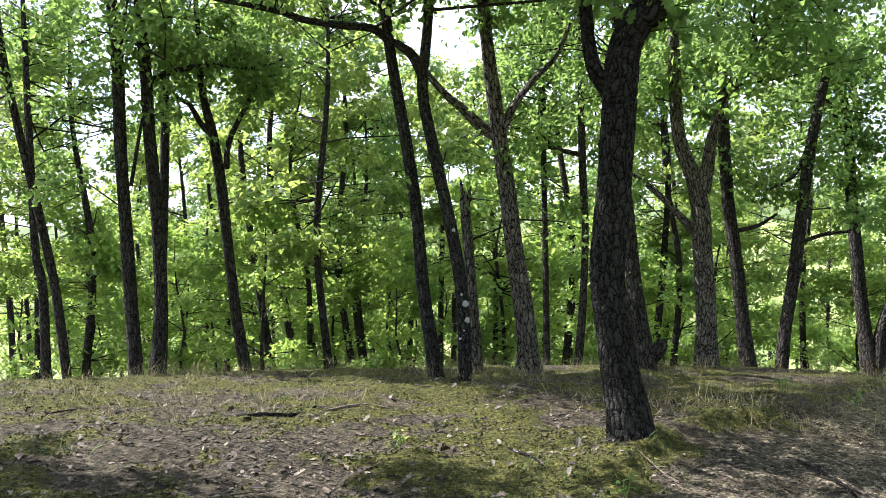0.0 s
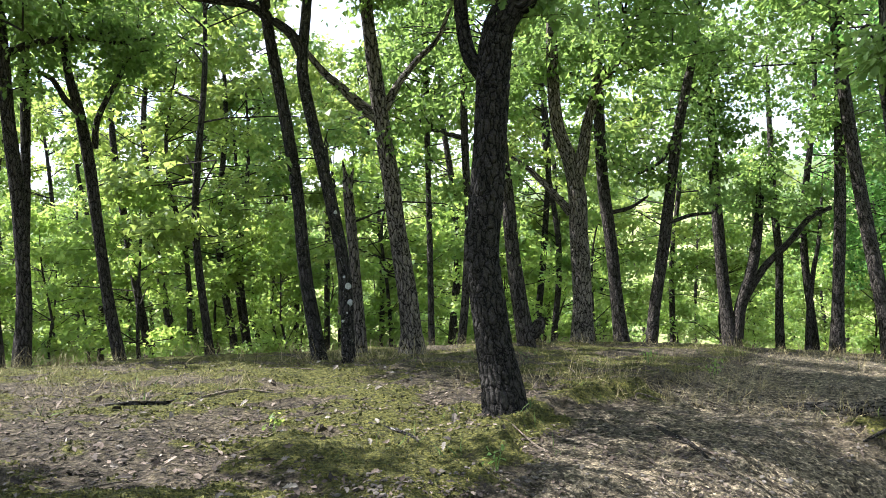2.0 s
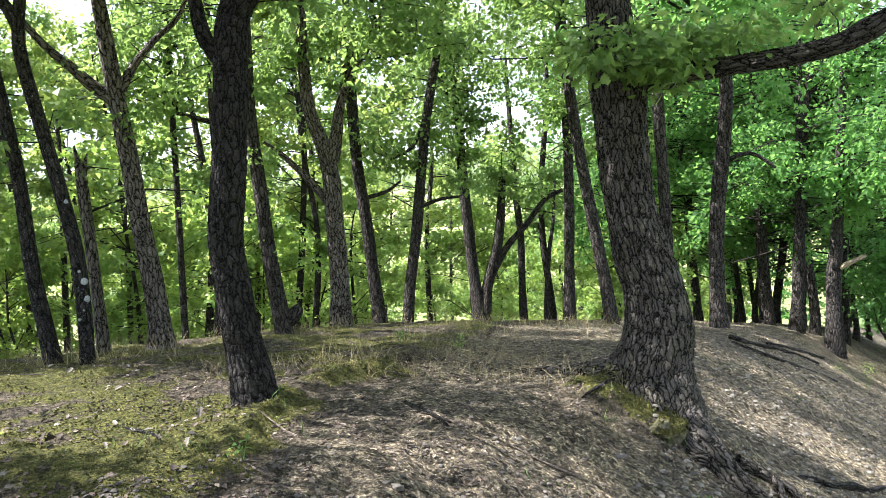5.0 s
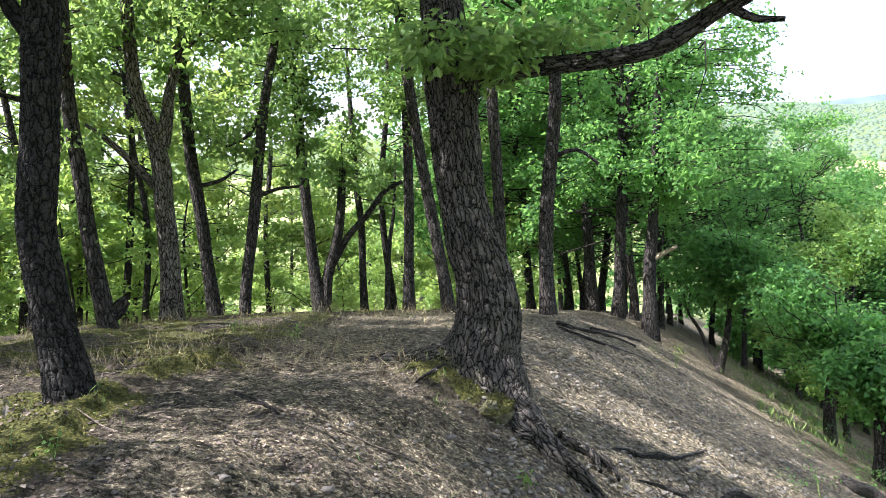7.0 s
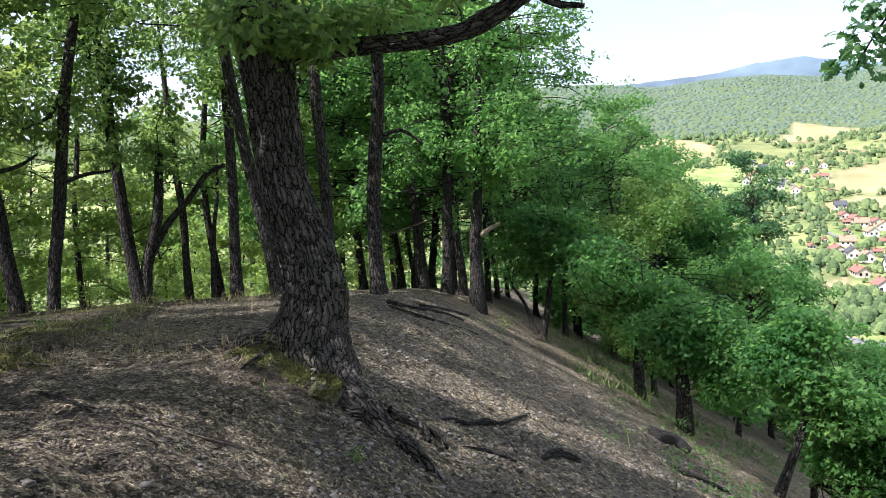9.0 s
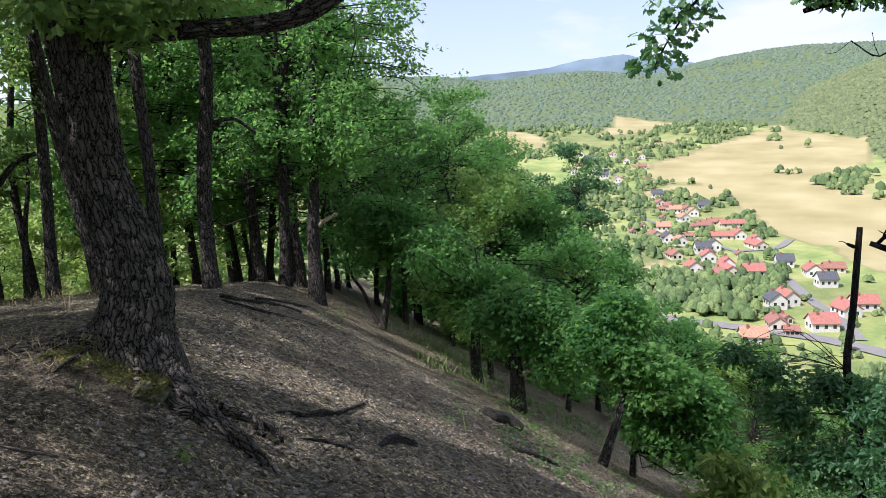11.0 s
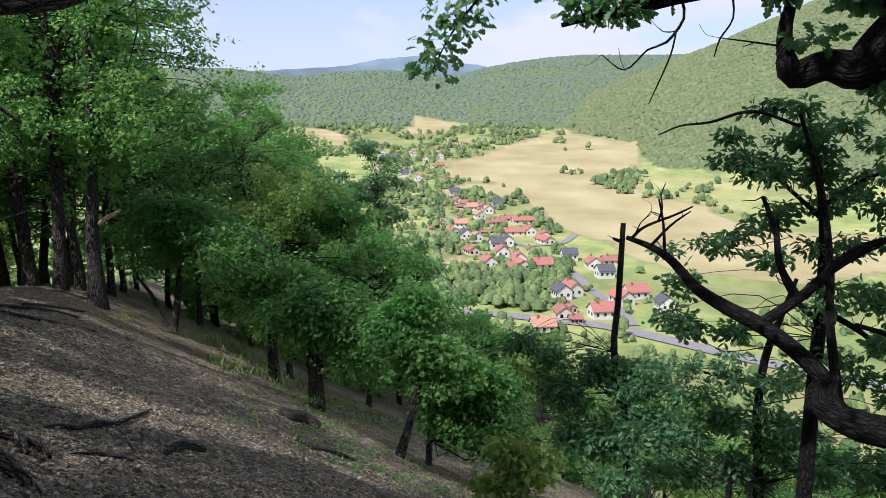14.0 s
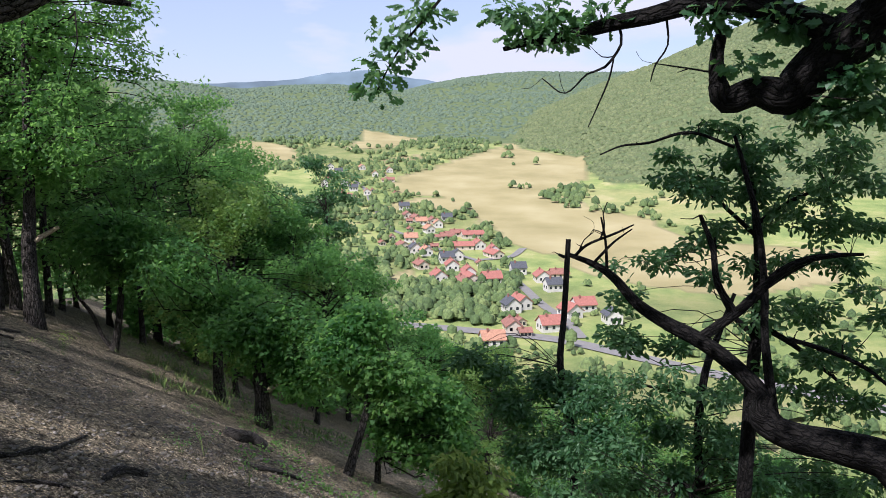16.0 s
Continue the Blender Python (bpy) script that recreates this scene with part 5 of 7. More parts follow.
grow("slim oak with an airy crown below the ridge, coloured dark for shade",
     [(9.60, -1.95, -6.90, 0.120), (9.75, -1.98, -4.00, 0.095), (9.85, -2.00, -1.60, 0.080), (9.90, -2.02, -0.60, 0.068), (9.95, -2.00, 0.30, 0.055), (9.95, -1.90, 0.95, 0.036), (9.95, -1.75, 1.60, 0.014)],
     limbs=[[(9.88, -2.02, -0.70, 0.040), (9.80, -1.75, -0.45, 0.034), (9.80, -1.55, -0.05, 0.028), (9.85, -1.50, 0.50, 0.016)],
            [(9.92, -2.00, -0.20, 0.040), (9.90, -2.30, 0.05, 0.034), (9.90, -2.65, 0.25, 0.022), (9.90, -2.95, 0.28, 0.012)],
            [(9.90, -2.02, -0.55, 0.036), (9.85, -2.40, -0.75, 0.030), (9.75, -2.80, -1.05, 0.022), (9.70, -3.20, -1.35, 0.014)],
            [(9.95, -1.98, 0.45, 0.030), (9.95, -1.65, 0.75, 0.024), (9.90, -1.35, 1.00, 0.014)],
            [(9.95, -1.95, 0.60, 0.028), (9.95, -2.35, 0.90, 0.022), (9.95, -2.70, 1.05, 0.012)]],
     lumps=UPPER_SPRAYS + LOWER_SPRAYS, leaves=11500, seed=64, bark=BARK_SHADED, leaf=0.088, leaf_mat=LEAF_SHADE, kind=slim, spread=0.105, top_crown=False)
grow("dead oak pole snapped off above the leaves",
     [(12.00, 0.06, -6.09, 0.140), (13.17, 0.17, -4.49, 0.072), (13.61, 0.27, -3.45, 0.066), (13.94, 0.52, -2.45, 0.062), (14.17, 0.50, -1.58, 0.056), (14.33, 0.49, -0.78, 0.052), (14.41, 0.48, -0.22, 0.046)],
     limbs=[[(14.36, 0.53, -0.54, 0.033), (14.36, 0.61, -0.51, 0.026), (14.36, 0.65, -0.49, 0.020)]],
     lumps=[(13.81, 0.22, -2.90, 0.295), (13.82, 0.82, -2.75, 0.262), (13.86, -0.17, -2.78, 0.295), (13.50, 0.37, -3.73, 0.361), (13.61, 1.38, -3.14, 0.295), (13.58, -0.39, -3.58, 0.328), (13.39, 0.94, -3.85, 0.328), (13.75, 1.72, -2.59, 0.197), (13.71, 2.23, -2.41, 0.197)], leaves=10500, seed=61, bark=BARK_SHADED, leaf=0.11, leaf_mat=LEAF_SHADE, kind=slim, spread=0.17, top_crown=False)
grow("young oak below the overhanging limbs, coloured dark for shade",
     [(10.27, -1.67, -6.03, 0.150), (11.41, -1.68, -3.43, 0.073), (11.71, -1.63, -2.72, 0.062), (12.01, -1.71, -1.80, 0.056), (12.13, -1.86, -1.31, 0.045), (12.24, -2.08, -0.65, 0.028)],
     limbs=[[(11.92, -1.66, -2.12, 0.028), (11.97, -1.19, -2.09, 0.025), (12.00, -0.78, -2.04, 0.017)],
            [(10.78, -1.25, -3.67, 0.043), (10.97, -1.27, -3.27, 0.043), (11.03, -1.31, -3.12, 0.038), (11.04, -1.41, -3.09, 0.032), (10.99, -1.50, -3.19, 0.030), (10.88, -1.53, -3.40, 0.027)]],
     lumps=[(11.82, -0.96, -2.57, 0.281), (11.69, -1.97, -2.68, 0.281), (11.58, -1.22, -3.14, 0.309), (11.51, -2.35, -2.99, 0.253), (11.93, -2.11, -1.91, 0.169), (11.51, -0.59, -3.35, 0.281), (11.34, -3.18, -2.98, 0.281), (11.37, -3.71, -2.54, 0.225), (11.40, -1.76, -3.42, 0.253), (11.36, 0.20, -3.63, 0.253)] + [(11.81, -0.21, -2.03, 0.18), (11.26, -0.69, -1.9, 0.14), (11.84, -1.17, -1.79, 0.16), (11.38, 0.08, -2.26, 0.17), (11.34, -0.48, -2.36, 0.19), (11.58, -0.95, -2.32, 0.15), (11.65, -1.33, -2.06, 0.16), (11.55, -1.85, -1.98, 0.2), (11.58, -2.03, -2.47, 0.18), (11.31, -1.18, -2.61, 0.15), (11.23, -0.72, -2.71, 0.2), (11.47, -0.26, -2.94, 0.17), (10.98, 0.12, -2.69, 0.16), (10.62, -0.22, -3.07, 0.18), (11.02, -0.66, -3.12, 0.18), (11.19, -1.99, -2.64, 0.21), (11.29, -2.38, -2.89, 0.16), (10.89, -2.67, -2.92, 0.19), (11.17, -3.07, -2.92, 0.19), (10.94, -3.43, -2.93, 0.21), (10.51, -3.61, -2.56, 0.21), (10.34, -2.16, -2.8, 0.17)], leaves=10500, seed=62, bark=BARK_SHADED, leaf=0.095, leaf_mat=LEAF_SHADE, kind=slim, spread=0.13, top_crown=False)
grow("young oak shrub, leaves coloured yellow-green for sun",
     [(9.68, 1.37, -4.50, 0.050), (10.06, 1.41, -3.65, 0.021), (10.32, 1.43, -3.13, 0.013)],
     limbs=[],
     lumps=[(10.38, 1.61, -2.93, 0.129), (10.31, 1.35, -3.19, 0.129), (10.20, 1.72, -3.27, 0.116), (10.41, 1.14, -3.06, 0.090), (10.02, 1.44, -3.71, 0.129)], leaves=1500, seed=63, bark=BARK_DARK, leaf=0.11, leaf_mat=LEAF_SUN, top_crown=False)


def lichen(x, y, z, r, seed):
    """A round crust of pale lichen, a little proud of the bark, facing the clearing."""
    bm = bmesh.new()
    rim = []
    for i in range(14):
        a = i / 14 * 2 * math.pi
        q = r * (0.8 + 0.35 * noise.noise((math.cos(a) * 1.5 + seed, math.sin(a) * 1.5, seed)))
        rim.append(bm.verts.new((q * math.cos(a), 0.02, q * math.sin(a) * 1.1)))
    top = [bm.verts.new((v.co.x * 0.75, -0.012, v.co.z * 0.75)) for v in rim]
    for i in range(14):
        bm.faces.new((rim[i], rim[(i + 1) % 14], top[(i + 1) % 14], top[i]))
    bm.faces.new(top)
    me = bpy.data.meshes.new("lichen_patch")
    bm.to_mesh(me)
    bm.free()
    me.materials.append(LICHEN)
    ob = new("lichen_patch", me)
    ob.location = (x, y, z)
    return tagged(ob, "pale grey lichen crust on dark oak bark", "lichen", "lichen patches on the oak")


lichen(-0.02, 10.73, 0.49, 0.055, 1175)
lichen(-0.00, 10.70, 0.27, 0.047, 1207)
lichen(-0.15, 10.77, 1.51, 0.031, 1022)
lichen(-0.07, 10.74, 0.62, 0.023, 1152)
lichen(-0.11, 10.67, 0.02, 0.023, 1227)
lichen(-0.05, 10.68, 0.13, 0.016, 1220)


# ---- the wood behind ----
def template(name, label, height, girth, crown_from, width, leaves, leaf, leaf_mat, seed, group, lean=0.5, per=13, spread=0.24, sides=9):
    """One forest tree about its own foot, to be copied."""
    rng = np.random.default_rng(seed)
    o = rng.normal(size=(5, 2)) * lean * 0.25
    trunk = [(0, 0, -0.3, girth * 1.5), (o[0, 0] * .2, o[0, 1] * .2, 0.5, girth), (o[1, 0], o[1, 1], height * 0.3, girth * 0.85),
             (o[2, 0] * 1.5, o[2, 1] * 1.5, height * 0.6, girth * 0.6), (o[3, 0] * 2, o[3, 1] * 2, height * 0.86, girth * 0.16)]
    root = new(name)
    tagged(root, label, "tree", group)
    part("trunk", tube_mesh("trunk", [(trunk, 0.5, 9, 0.05, seed, 0)], BARK), root)
    skel = spline(trunk, 0.4)
    skel = skel[skel[:, 2] > crown_from * 0.6]
    lumps = []
    for _ in range(32):
        h = crown_from + (height - crown_from) * rng.random() ** 0.9
        f = (h - crown_from) / (height - crown_from)
        w = width * (0.45 + 0.9 * math.sin(math.pi * min(0.97, f * 0.85 + 0.15))) * (0.35 + 0.65 * rng.random())
        a = rng.random() * 6.283
        lumps.append((w * math.cos(a), w * math.sin(a), h, width * (0.17 + 0.14 * rng.random())))
    foliage(root, skel, lumps, leaves, leaf, rng, leaf_mat, flakes, spread, per, 0.012)
    return root


def plant(trees, rows, rng, low=0.85, high=1.2):
    """Stand copies of the trees on the ground at rows of (x, y) or (x, y, size)."""
    for i, (x, y, *size) in enumerate(rows):
        s = size[0] if size else low + (high - low) * rng.random()
        m = Matrix.Translation((x, y, on_land(x, y) - 0.05)) @ Matrix.Rotation(rng.random() * 6.283, 4, "Z") @ Matrix.Scale(s, 4)
        copy_thing(trees[i % len(trees)], m)


def scatter(n, rng, r0, r1, a0, a1, gap, taken):
    rows = []
    for _ in range(n * 30):
        if len(rows) == n:
            break
        d, a = math.sqrt(r0 * r0 + (r1 * r1 - r0 * r0) * rng.random()), math.radians(a0 + (a1 - a0) * rng.random())
        p = (d * math.cos(a), d * math.sin(a))
        if all((p[0] - q[0]) ** 2 + (p[1] - q[1]) ** 2 > gap * gap for q in taken):
            rows.append(p)
            taken.append(p)
    return rows


wood_rng = np.random.default_rng(5)
standing = [(o.location.x, o.location.y) for o in scene.objects if o.name.startswith("oak_tree")]
tall = [template("forest_tree", "tall slim oak in the wood behind", 12.5, 0.12, 3.2, 2.3, 4900, 0.178, LEAF_WOOD, 21, "trees of the wood"),
        template("forest_tree", "tall sunlit oak in the wood behind", 11.0, 0.10, 2.4, 2.5, 4900, 0.178, LEAF_SUN, 22, "trees of the wood"),
        template("forest_tree", "tall leaning oak in the wood behind", 13.0, 0.13, 3.8, 2.4, 4900, 0.178, LEAF_SUN, 23, "trees of the wood", lean=0.8)]
low_growth = [template("sapling", "leafy young tree in the undergrowth", 4.2, 0.04, 0.3, 1.5, 3100, 0.142, LEAF_UNDER, 31, "saplings of the wood"),
              template("sapling", "dense young tree in the undergrowth", 5.2, 0.05, 0.5, 1.7, 3300, 0.147, LEAF_UNDER, 32, "saplings of the wood")]
SLOPE_KINDS = [("bushy oak with dark green foliage on the steep slope", 7.5, 0.11, 2.8, LEAF_SLOPE, 41, 0.9),
               ("round-headed oak on the steep slope", 6.8, 0.10, 2.9, LEAF_SLOPE, 42, 0.9),
               ("oak with lighter leaves on the steep slope", 7.6, 0.11, 2.7, LEAF_SLOPE_LIGHT, 43, 0.5)]
slope_trees = [template("slope_tree", *k[:3], 0.45, k[3], 4300, 0.235, k[4], k[5], "trees of the slope", lean=k[6]) for k in SLOPE_KINDS]
slope_near = [template("slope_tree", *k[:3], 1.15, k[3], 14000, 0.122, k[4], k[5] + 20, "trees of the slope", lean=k[6], per=11, spread=0.17) for k in SLOPE_KINDS]
slope_tall = [template("slope_tree", "tall leafy oak where the bank drops", 11.0, 0.13, 2.2, 3.1, 12500, 0.125, LEAF_LOW, 44, "trees of the slope", lean=1.1, per=11, spread=0.18),
              template("slope_tree", "tall broad oak where the bank drops", 10.0, 0.12, 2.0, 3.3, 12500, 0.125, LEAF_SLOPE, 45, "trees of the slope", lean=1.1, per=11, spread=0.18)]
lone_oak = [template("slope_tree", "slender oak rising above the slope's crowns", 13.8, 0.15, 8.2, 1.9, 6500, 0.15, LEAF_SHADE, 46, "trees of the slope", lean=0.6)]
def plant_slope(rows):
    """Crowns of fine leaves where the slope is close, coarser ones further down."""
    near = [r for r in rows if math.hypot(r[0], r[1]) < 39]
    plant(slope_near, near, wood_rng)
    plant(slope_trees, [r for r in rows if r not in near], wood_rng)


plant(tall, scatter(17, wood_rng, 28, 60, 50, 121, 4.0, list(standing)), wood_rng)
plant(low_growth, scatter(52, wood_rng, 19, 44, 50, 122, 2.0, list(standing)), wood_rng)
plant_slope([(55.9, 34.2, 1.26), (61.6, 30.9, 1.3), (67.6, 11.6, 1.3), (68.5, -17.6, 1.3), (48.7, 11.7, 1.1), (63.8, -0.4, 1.3), (41.1, 14.6, 1.28), (59.8, -7.8, 1.26), (56.0, 23.6, 1.3), (33.7, -0.0, 0.82), (63.8, -6.9, 1.3), (60.9, -20.0, 1.3), (45.3, 18.0, 1.3), (60.0, 18.0, 1.3), (37.5, 9.8, 0.95), (51.8, 16.5, 1.3), (46.9, -17.6, 1.3), (33.0, 21.3, 1.28), (49.9, 3.3, 1.09), (52.5, -14.2, 1.3), (68.0, 24.3, 1.3), (68.5, -3.9, 1.29), (47.3, -2.2, 1.14), (42.1, 18.6, 1.3), (43.1, 25.2, 1.25), (46.5, -6.0, 1.08), (40.9, -8.0, 0.96), (33.3, 5.1, 0.83), (33.3, 10.7, 1.01), (25.6, 10.1, 0.95), (53.1, -20.7, 1.25)])
plant_slope([(36.6, 19.1, 1.28), (45.3, 4.4, 1.03), (55.1, -9.9, 1.23), (68.5, -27.5, 1.28), (58.4, 32.1, 1.3), (51.6, 26.7, 1.28), (65.4, 15.7, 1.24), (72.1, -15.3, 1.25), (70.6, 9.5, 1.27), (44.2, 22.3, 1.26), (48.8, 24.7, 1.3), (51.3, 9.3, 1.17), (33.6, 14.7, 1.18), (38.5, 5.9, 0.93), (64.1, 12.9, 1.3), (62.5, 4.5, 1.3), (55.7, 2.8, 1.22), (71.6, -10.2, 1.26), (74.4, -5.9, 1.27), (50.8, 21.7, 1.3), (21.7, 11.1, 0.86), (33.7, -7.0, 0.87), (70.6, 20.9, 1.28)])
backdrop_trees = [template("distant_tree", "tree deep in the wood, bright in the sun", 13.5, 0.18, 0.8, 3.6, 2500, 0.34, LEAF_SUN, 51, "trees deep in the wood", spread=0.6),
                  template("distant_tree", "tree deep in the wood", 14.5, 0.2, 0.8, 3.8, 2500, 0.34, LEAF_WOOD, 52, "trees deep in the wood", spread=0.6)]
plant(backdrop_trees, scatter(66, wood_rng, 55, 105, 46, 122, 5.0, []), wood_rng)
plant([tall[1], tall[0]], [(-9.5, 47.0), (-13.5, 52.0), (-6.0, 55.0), (-16.0, 44.0), (-3.0, 50.0), (-19.0, 56.0), (-11.0, 40.0), (-1.5, 44.0), (-22.0, 50.0), (-8.0, 36.0), (-4.5, 39.0), (-13.0, 34.0), (-16.5, 38.0), (-0.5, 37.0), (3.5, 40.0), (7.0, 36.0)], wood_rng, 0.9, 1.15)
plant([tall[1], tall[0], low_growth[0], tall[2]], [(-12.1, 20.5), (-10.1, 19.4), (-8.9, 23.2), (-6.3, 23.0), (-4.5, 20.4), (-4.3, 25.5), (-2.6, 22.7), (-14.7, 23.6), (0.4, 23.9), (2.7, 24.8), (3.0, 25.4), (5.3, 24.0), (10.7, 26.4), (13.8, 22.7), (15.8, 20.1), (22.7, 23.3), (-3.6, 18.6), (-4.3, 27.5), (-5.4, 19.1), (-6.4, 26.1), (4.4, 26.5), (5.7, 23.3), (6.0, 30.3), (-1.1, 29.8), (-9.5, 28.2), (-3.2, 32.6), (-2.2, 21.6), (-1.5, 27.6), (-3.8, 25.4)], wood_rng, 0.8, 1.1)
plant(slope_tall, [(18.6, 16.2, 1.12), (21.5, 17.6, 1.05), (18.0, 23.9, 1.35), (22.6, 27.9, 1.45), (20.5, 23.2, 1.35), (26.3, 27.4, 1.45), (24.6, 23.4, 1.35), (31.1, 28.1, 1.4)], wood_rng)
plant(slope_tall, [(36.3, 21.6, 1.26), (42.0, 23.8, 1.36), (39.0, 20.9, 1.15), (48.8, 25.9, 1.46), (44.9, 22.6, 1.11), (41.8, 19.9, 1.16), (47.4, 21.7, 1.1), (31.8, 17.5, 1.02), (29.6, 17.3, 0.91), (44.0, 19.2, 1.05), (34.3, 16.9, 0.9), (42.4, 17.4, 0.91)], wood_rng)
plant(slope_tall, [(19.1, 18.4), (26.7, 21.5), (30.1, 21.8), (24.9, 24.9), (33.9, 26.6), (36.0, 23.6), (20.8, 24.8), (23.6, 23.5), (16.3, 21.0), (21.9, 19.7), (22.6, 20.3), (26.9, 18.0)], wood_rng, 0.85, 1.05)
for tree in lone_oak:
    tree.location = (37.6, 14.6, on_land(37.6, 14.6))
# Unseen trees added beside and behind the viewpoint to shade the clearing.
plant(tall, [(-3.0, 1.9), (-2.8, -2.6), (-5.5, -0.5), (-8.5, 5.5), (-8.0, 0.0), (-4.0, 5.0), (-12.5, 8.5), (0.8, -5.0), (-5.0, -4.0)], wood_rng, 0.9, 1.15)
for k, spare in enumerate(tall + low_growth + slope_trees + slope_near + slope_tall + backdrop_trees):
    x, y = 34 + 3.5 * k, 62 - 2 * k
    spare.location = (x, y, on_land(x, y) - 0.05)

# ---- valley: woods, gardens, houses, road ----
# House sites: east, north, turn in degrees.
SITES = {
    "red": [(392, 66, 118), (406, 81, 20), (423, 94, 20), (498, 93, 28), (480, 80, 20), (307, 27, 118), (344, 16, 118), (342, 44, 35), (404, 41, 20), (861, 267, 20), (391, 94, 28), (332, 21, 35)],
    "orange": [(511, 143, 112), (550, 140, 35), (465, 120, 28), (574, 139, 20), (279, 46, 112), (580, 154, 112), (705, 241, 20), (826, 273, 20), (873, 305, 35)],
    "rust": [(607, 173, 28), (527, 121, 118), (484, 141, 35), (384, 79, 35), (423, 112, 35), (542, 117, 112), (597, 163, 35), (303, 42, 20), (416, 33, 112), (696, 266, 112), (786, 307, 118), (791, 245, 112), (589, 147, 28)],
    "grey": [(639, 185, 112), (599, 138, 112), (421, 56, 112), (382, 33, 118), (471, 129, 28), (444, 102, 118), (455, 98, 20), (746, 279, 20), (722, 261, 118), (828, 317, 118), (860, 339, 28), (739, 298, 20), (334, 47, 28), (325, 3, 20)],
    "long": [(538, 105, 118), (492, 103, 112), (470, 78, 35), (394, 78, 28), (678, 248, 35)],
    "shed": [(516, 158, 20), (490, 121, 112), (493, 158, 35), (440, 81, 20), (312, 40, 28), (296, 36, 112), (552, 155, 35), (722, 241, 28), (713, 215, 28), (829, 263, 20), (585, 165, 112)]}
far_rng = np.random.default_rng(9)


def wood_rows(n, r0, r1, a0, a1, keep):
    d = np.sqrt(r0 ** 2 + (r1 ** 2 - r0 ** 2) * far_rng.random(n))
    a = np.radians(a0 + (a1 - a0) * far_rng.random(n))
    x, y = d * np.cos(a), d * np.sin(a)
    ok = keep(x, y, d) & ~in_fields(x, y)
    x, y = x[ok], y[ok]
    return np.stack([x, y, land(x, y)], -1)


def domes(rows, size, rng, tall=0.9):
    """Crowns far off: rounded uneven heads of fifteen faces each."""
    k = len(rows)
    th = np.arange(5) / 5 * 2 * np.pi + rng.random((k, 1)) * 6
    ring = lambda w, h: np.stack([np.cos(th) * w * size[:, None] * (0.8 + 0.4 * rng.random((k, 5))), np.sin(th) * w * size[:, None] * (0.8 + 0.4 * rng.random((k, 5))), h * tall * size[:, None] * (0.85 + 0.3 * rng.random((k, 5)))], -1)
    tip = np.zeros((k, 1, 3))
    tip[:, 0, 2] = size * tall * (0.9 + 0.25 * rng.random(k))
    tip[:, 0, :2] = rng.normal(size=(k, 2)) * size[:, None] * 0.15
    p = rows[:, None] + np.concatenate([ring(1.0, -0.45), ring(0.78, 0.5), tip], 1)
    f = []
    for a in range(5):
        b = (a + 1) % 5
        f += [(a, b, 5 + b), (a, 5 + b, 5 + a), (5 + a, 5 + b, 10)]
    return p.reshape(-1, 3), (np.array(f)[None] + 11 * np.arange(k)[:, None, None]).reshape(-1, 3)


def crowns(rows, size, rng, lobes=3):
    """Garden trees and bushes: a few rounded heads grown into one another."""
    c, r = np.repeat(np.asarray(rows), lobes, 0), np.repeat(size, lobes) * (0.7 + 0.6 * rng.random(len(rows) * lobes))
    off = rng.normal(size=(len(c), 3)) * [0.45, 0.45, 0.3] * r[:, None]
    return domes(c + off + np.stack([0 * r, 0 * r, 0.75 * r], -1), r * (0.5 + 0.35 * rng.random(len(r))), rng, 1.05)


def side_wood(x, y, d):
    return (d > crest(SIDE_FOOT, np.degrees(np.arctan2(y, x))) + 4) & ~inside(x, y, MEADOW) & land(x, y, True)[1]


hills_side = wood_rows(11500, 790, 1680, -24, 9.3, side_wood)
hills_mid = wood_rows(9500, 1230, 2650, -1, 36, lambda x, y, d: ~land(x, y, True)[1] & (d > crest(SIDE_FOOT, np.degrees(np.arctan2(y, x)))) & (d > 1330) | (~land(x, y, True)[1] & (d > 1270) & (vnoise(x / 90, y / 90, 5) > -0.3)))
for rows, material, label in ((hills_side, SIDE_WOOD_SUNLIT, "sunlit oak woods on the steep hill across the valley"), (hills_mid, FAR_WOOD_HAZED, "broadleaf woods covering the hills at the valley's head, tinted for haze")):
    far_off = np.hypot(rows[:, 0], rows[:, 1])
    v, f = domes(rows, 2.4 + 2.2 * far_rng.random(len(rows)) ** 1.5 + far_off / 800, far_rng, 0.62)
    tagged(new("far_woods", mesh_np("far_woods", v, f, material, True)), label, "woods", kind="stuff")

# Backdrop ridge beyond the hills, its haze painted as a bluish colour.
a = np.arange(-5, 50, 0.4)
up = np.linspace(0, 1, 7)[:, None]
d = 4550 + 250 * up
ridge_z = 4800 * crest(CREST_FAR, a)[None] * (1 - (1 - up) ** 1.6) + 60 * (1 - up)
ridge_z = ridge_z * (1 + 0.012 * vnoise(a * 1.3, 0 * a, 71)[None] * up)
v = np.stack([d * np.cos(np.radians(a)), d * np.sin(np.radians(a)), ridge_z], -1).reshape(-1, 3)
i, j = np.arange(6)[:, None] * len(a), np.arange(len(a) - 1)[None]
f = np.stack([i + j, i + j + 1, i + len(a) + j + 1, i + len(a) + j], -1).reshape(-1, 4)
tagged(new("backdrop", mesh_np("backdrop", v, f, FAR_HAZE)), "wooded ridge on the horizon, coloured blue-grey for haze", "hills", kind="structure")

ROAD = [(300, 90), (298, 62), (295, 31), (291, 18), (283, 3), (275, -11), (264, -31), (254, -53), (241, -76), (200, -150)]


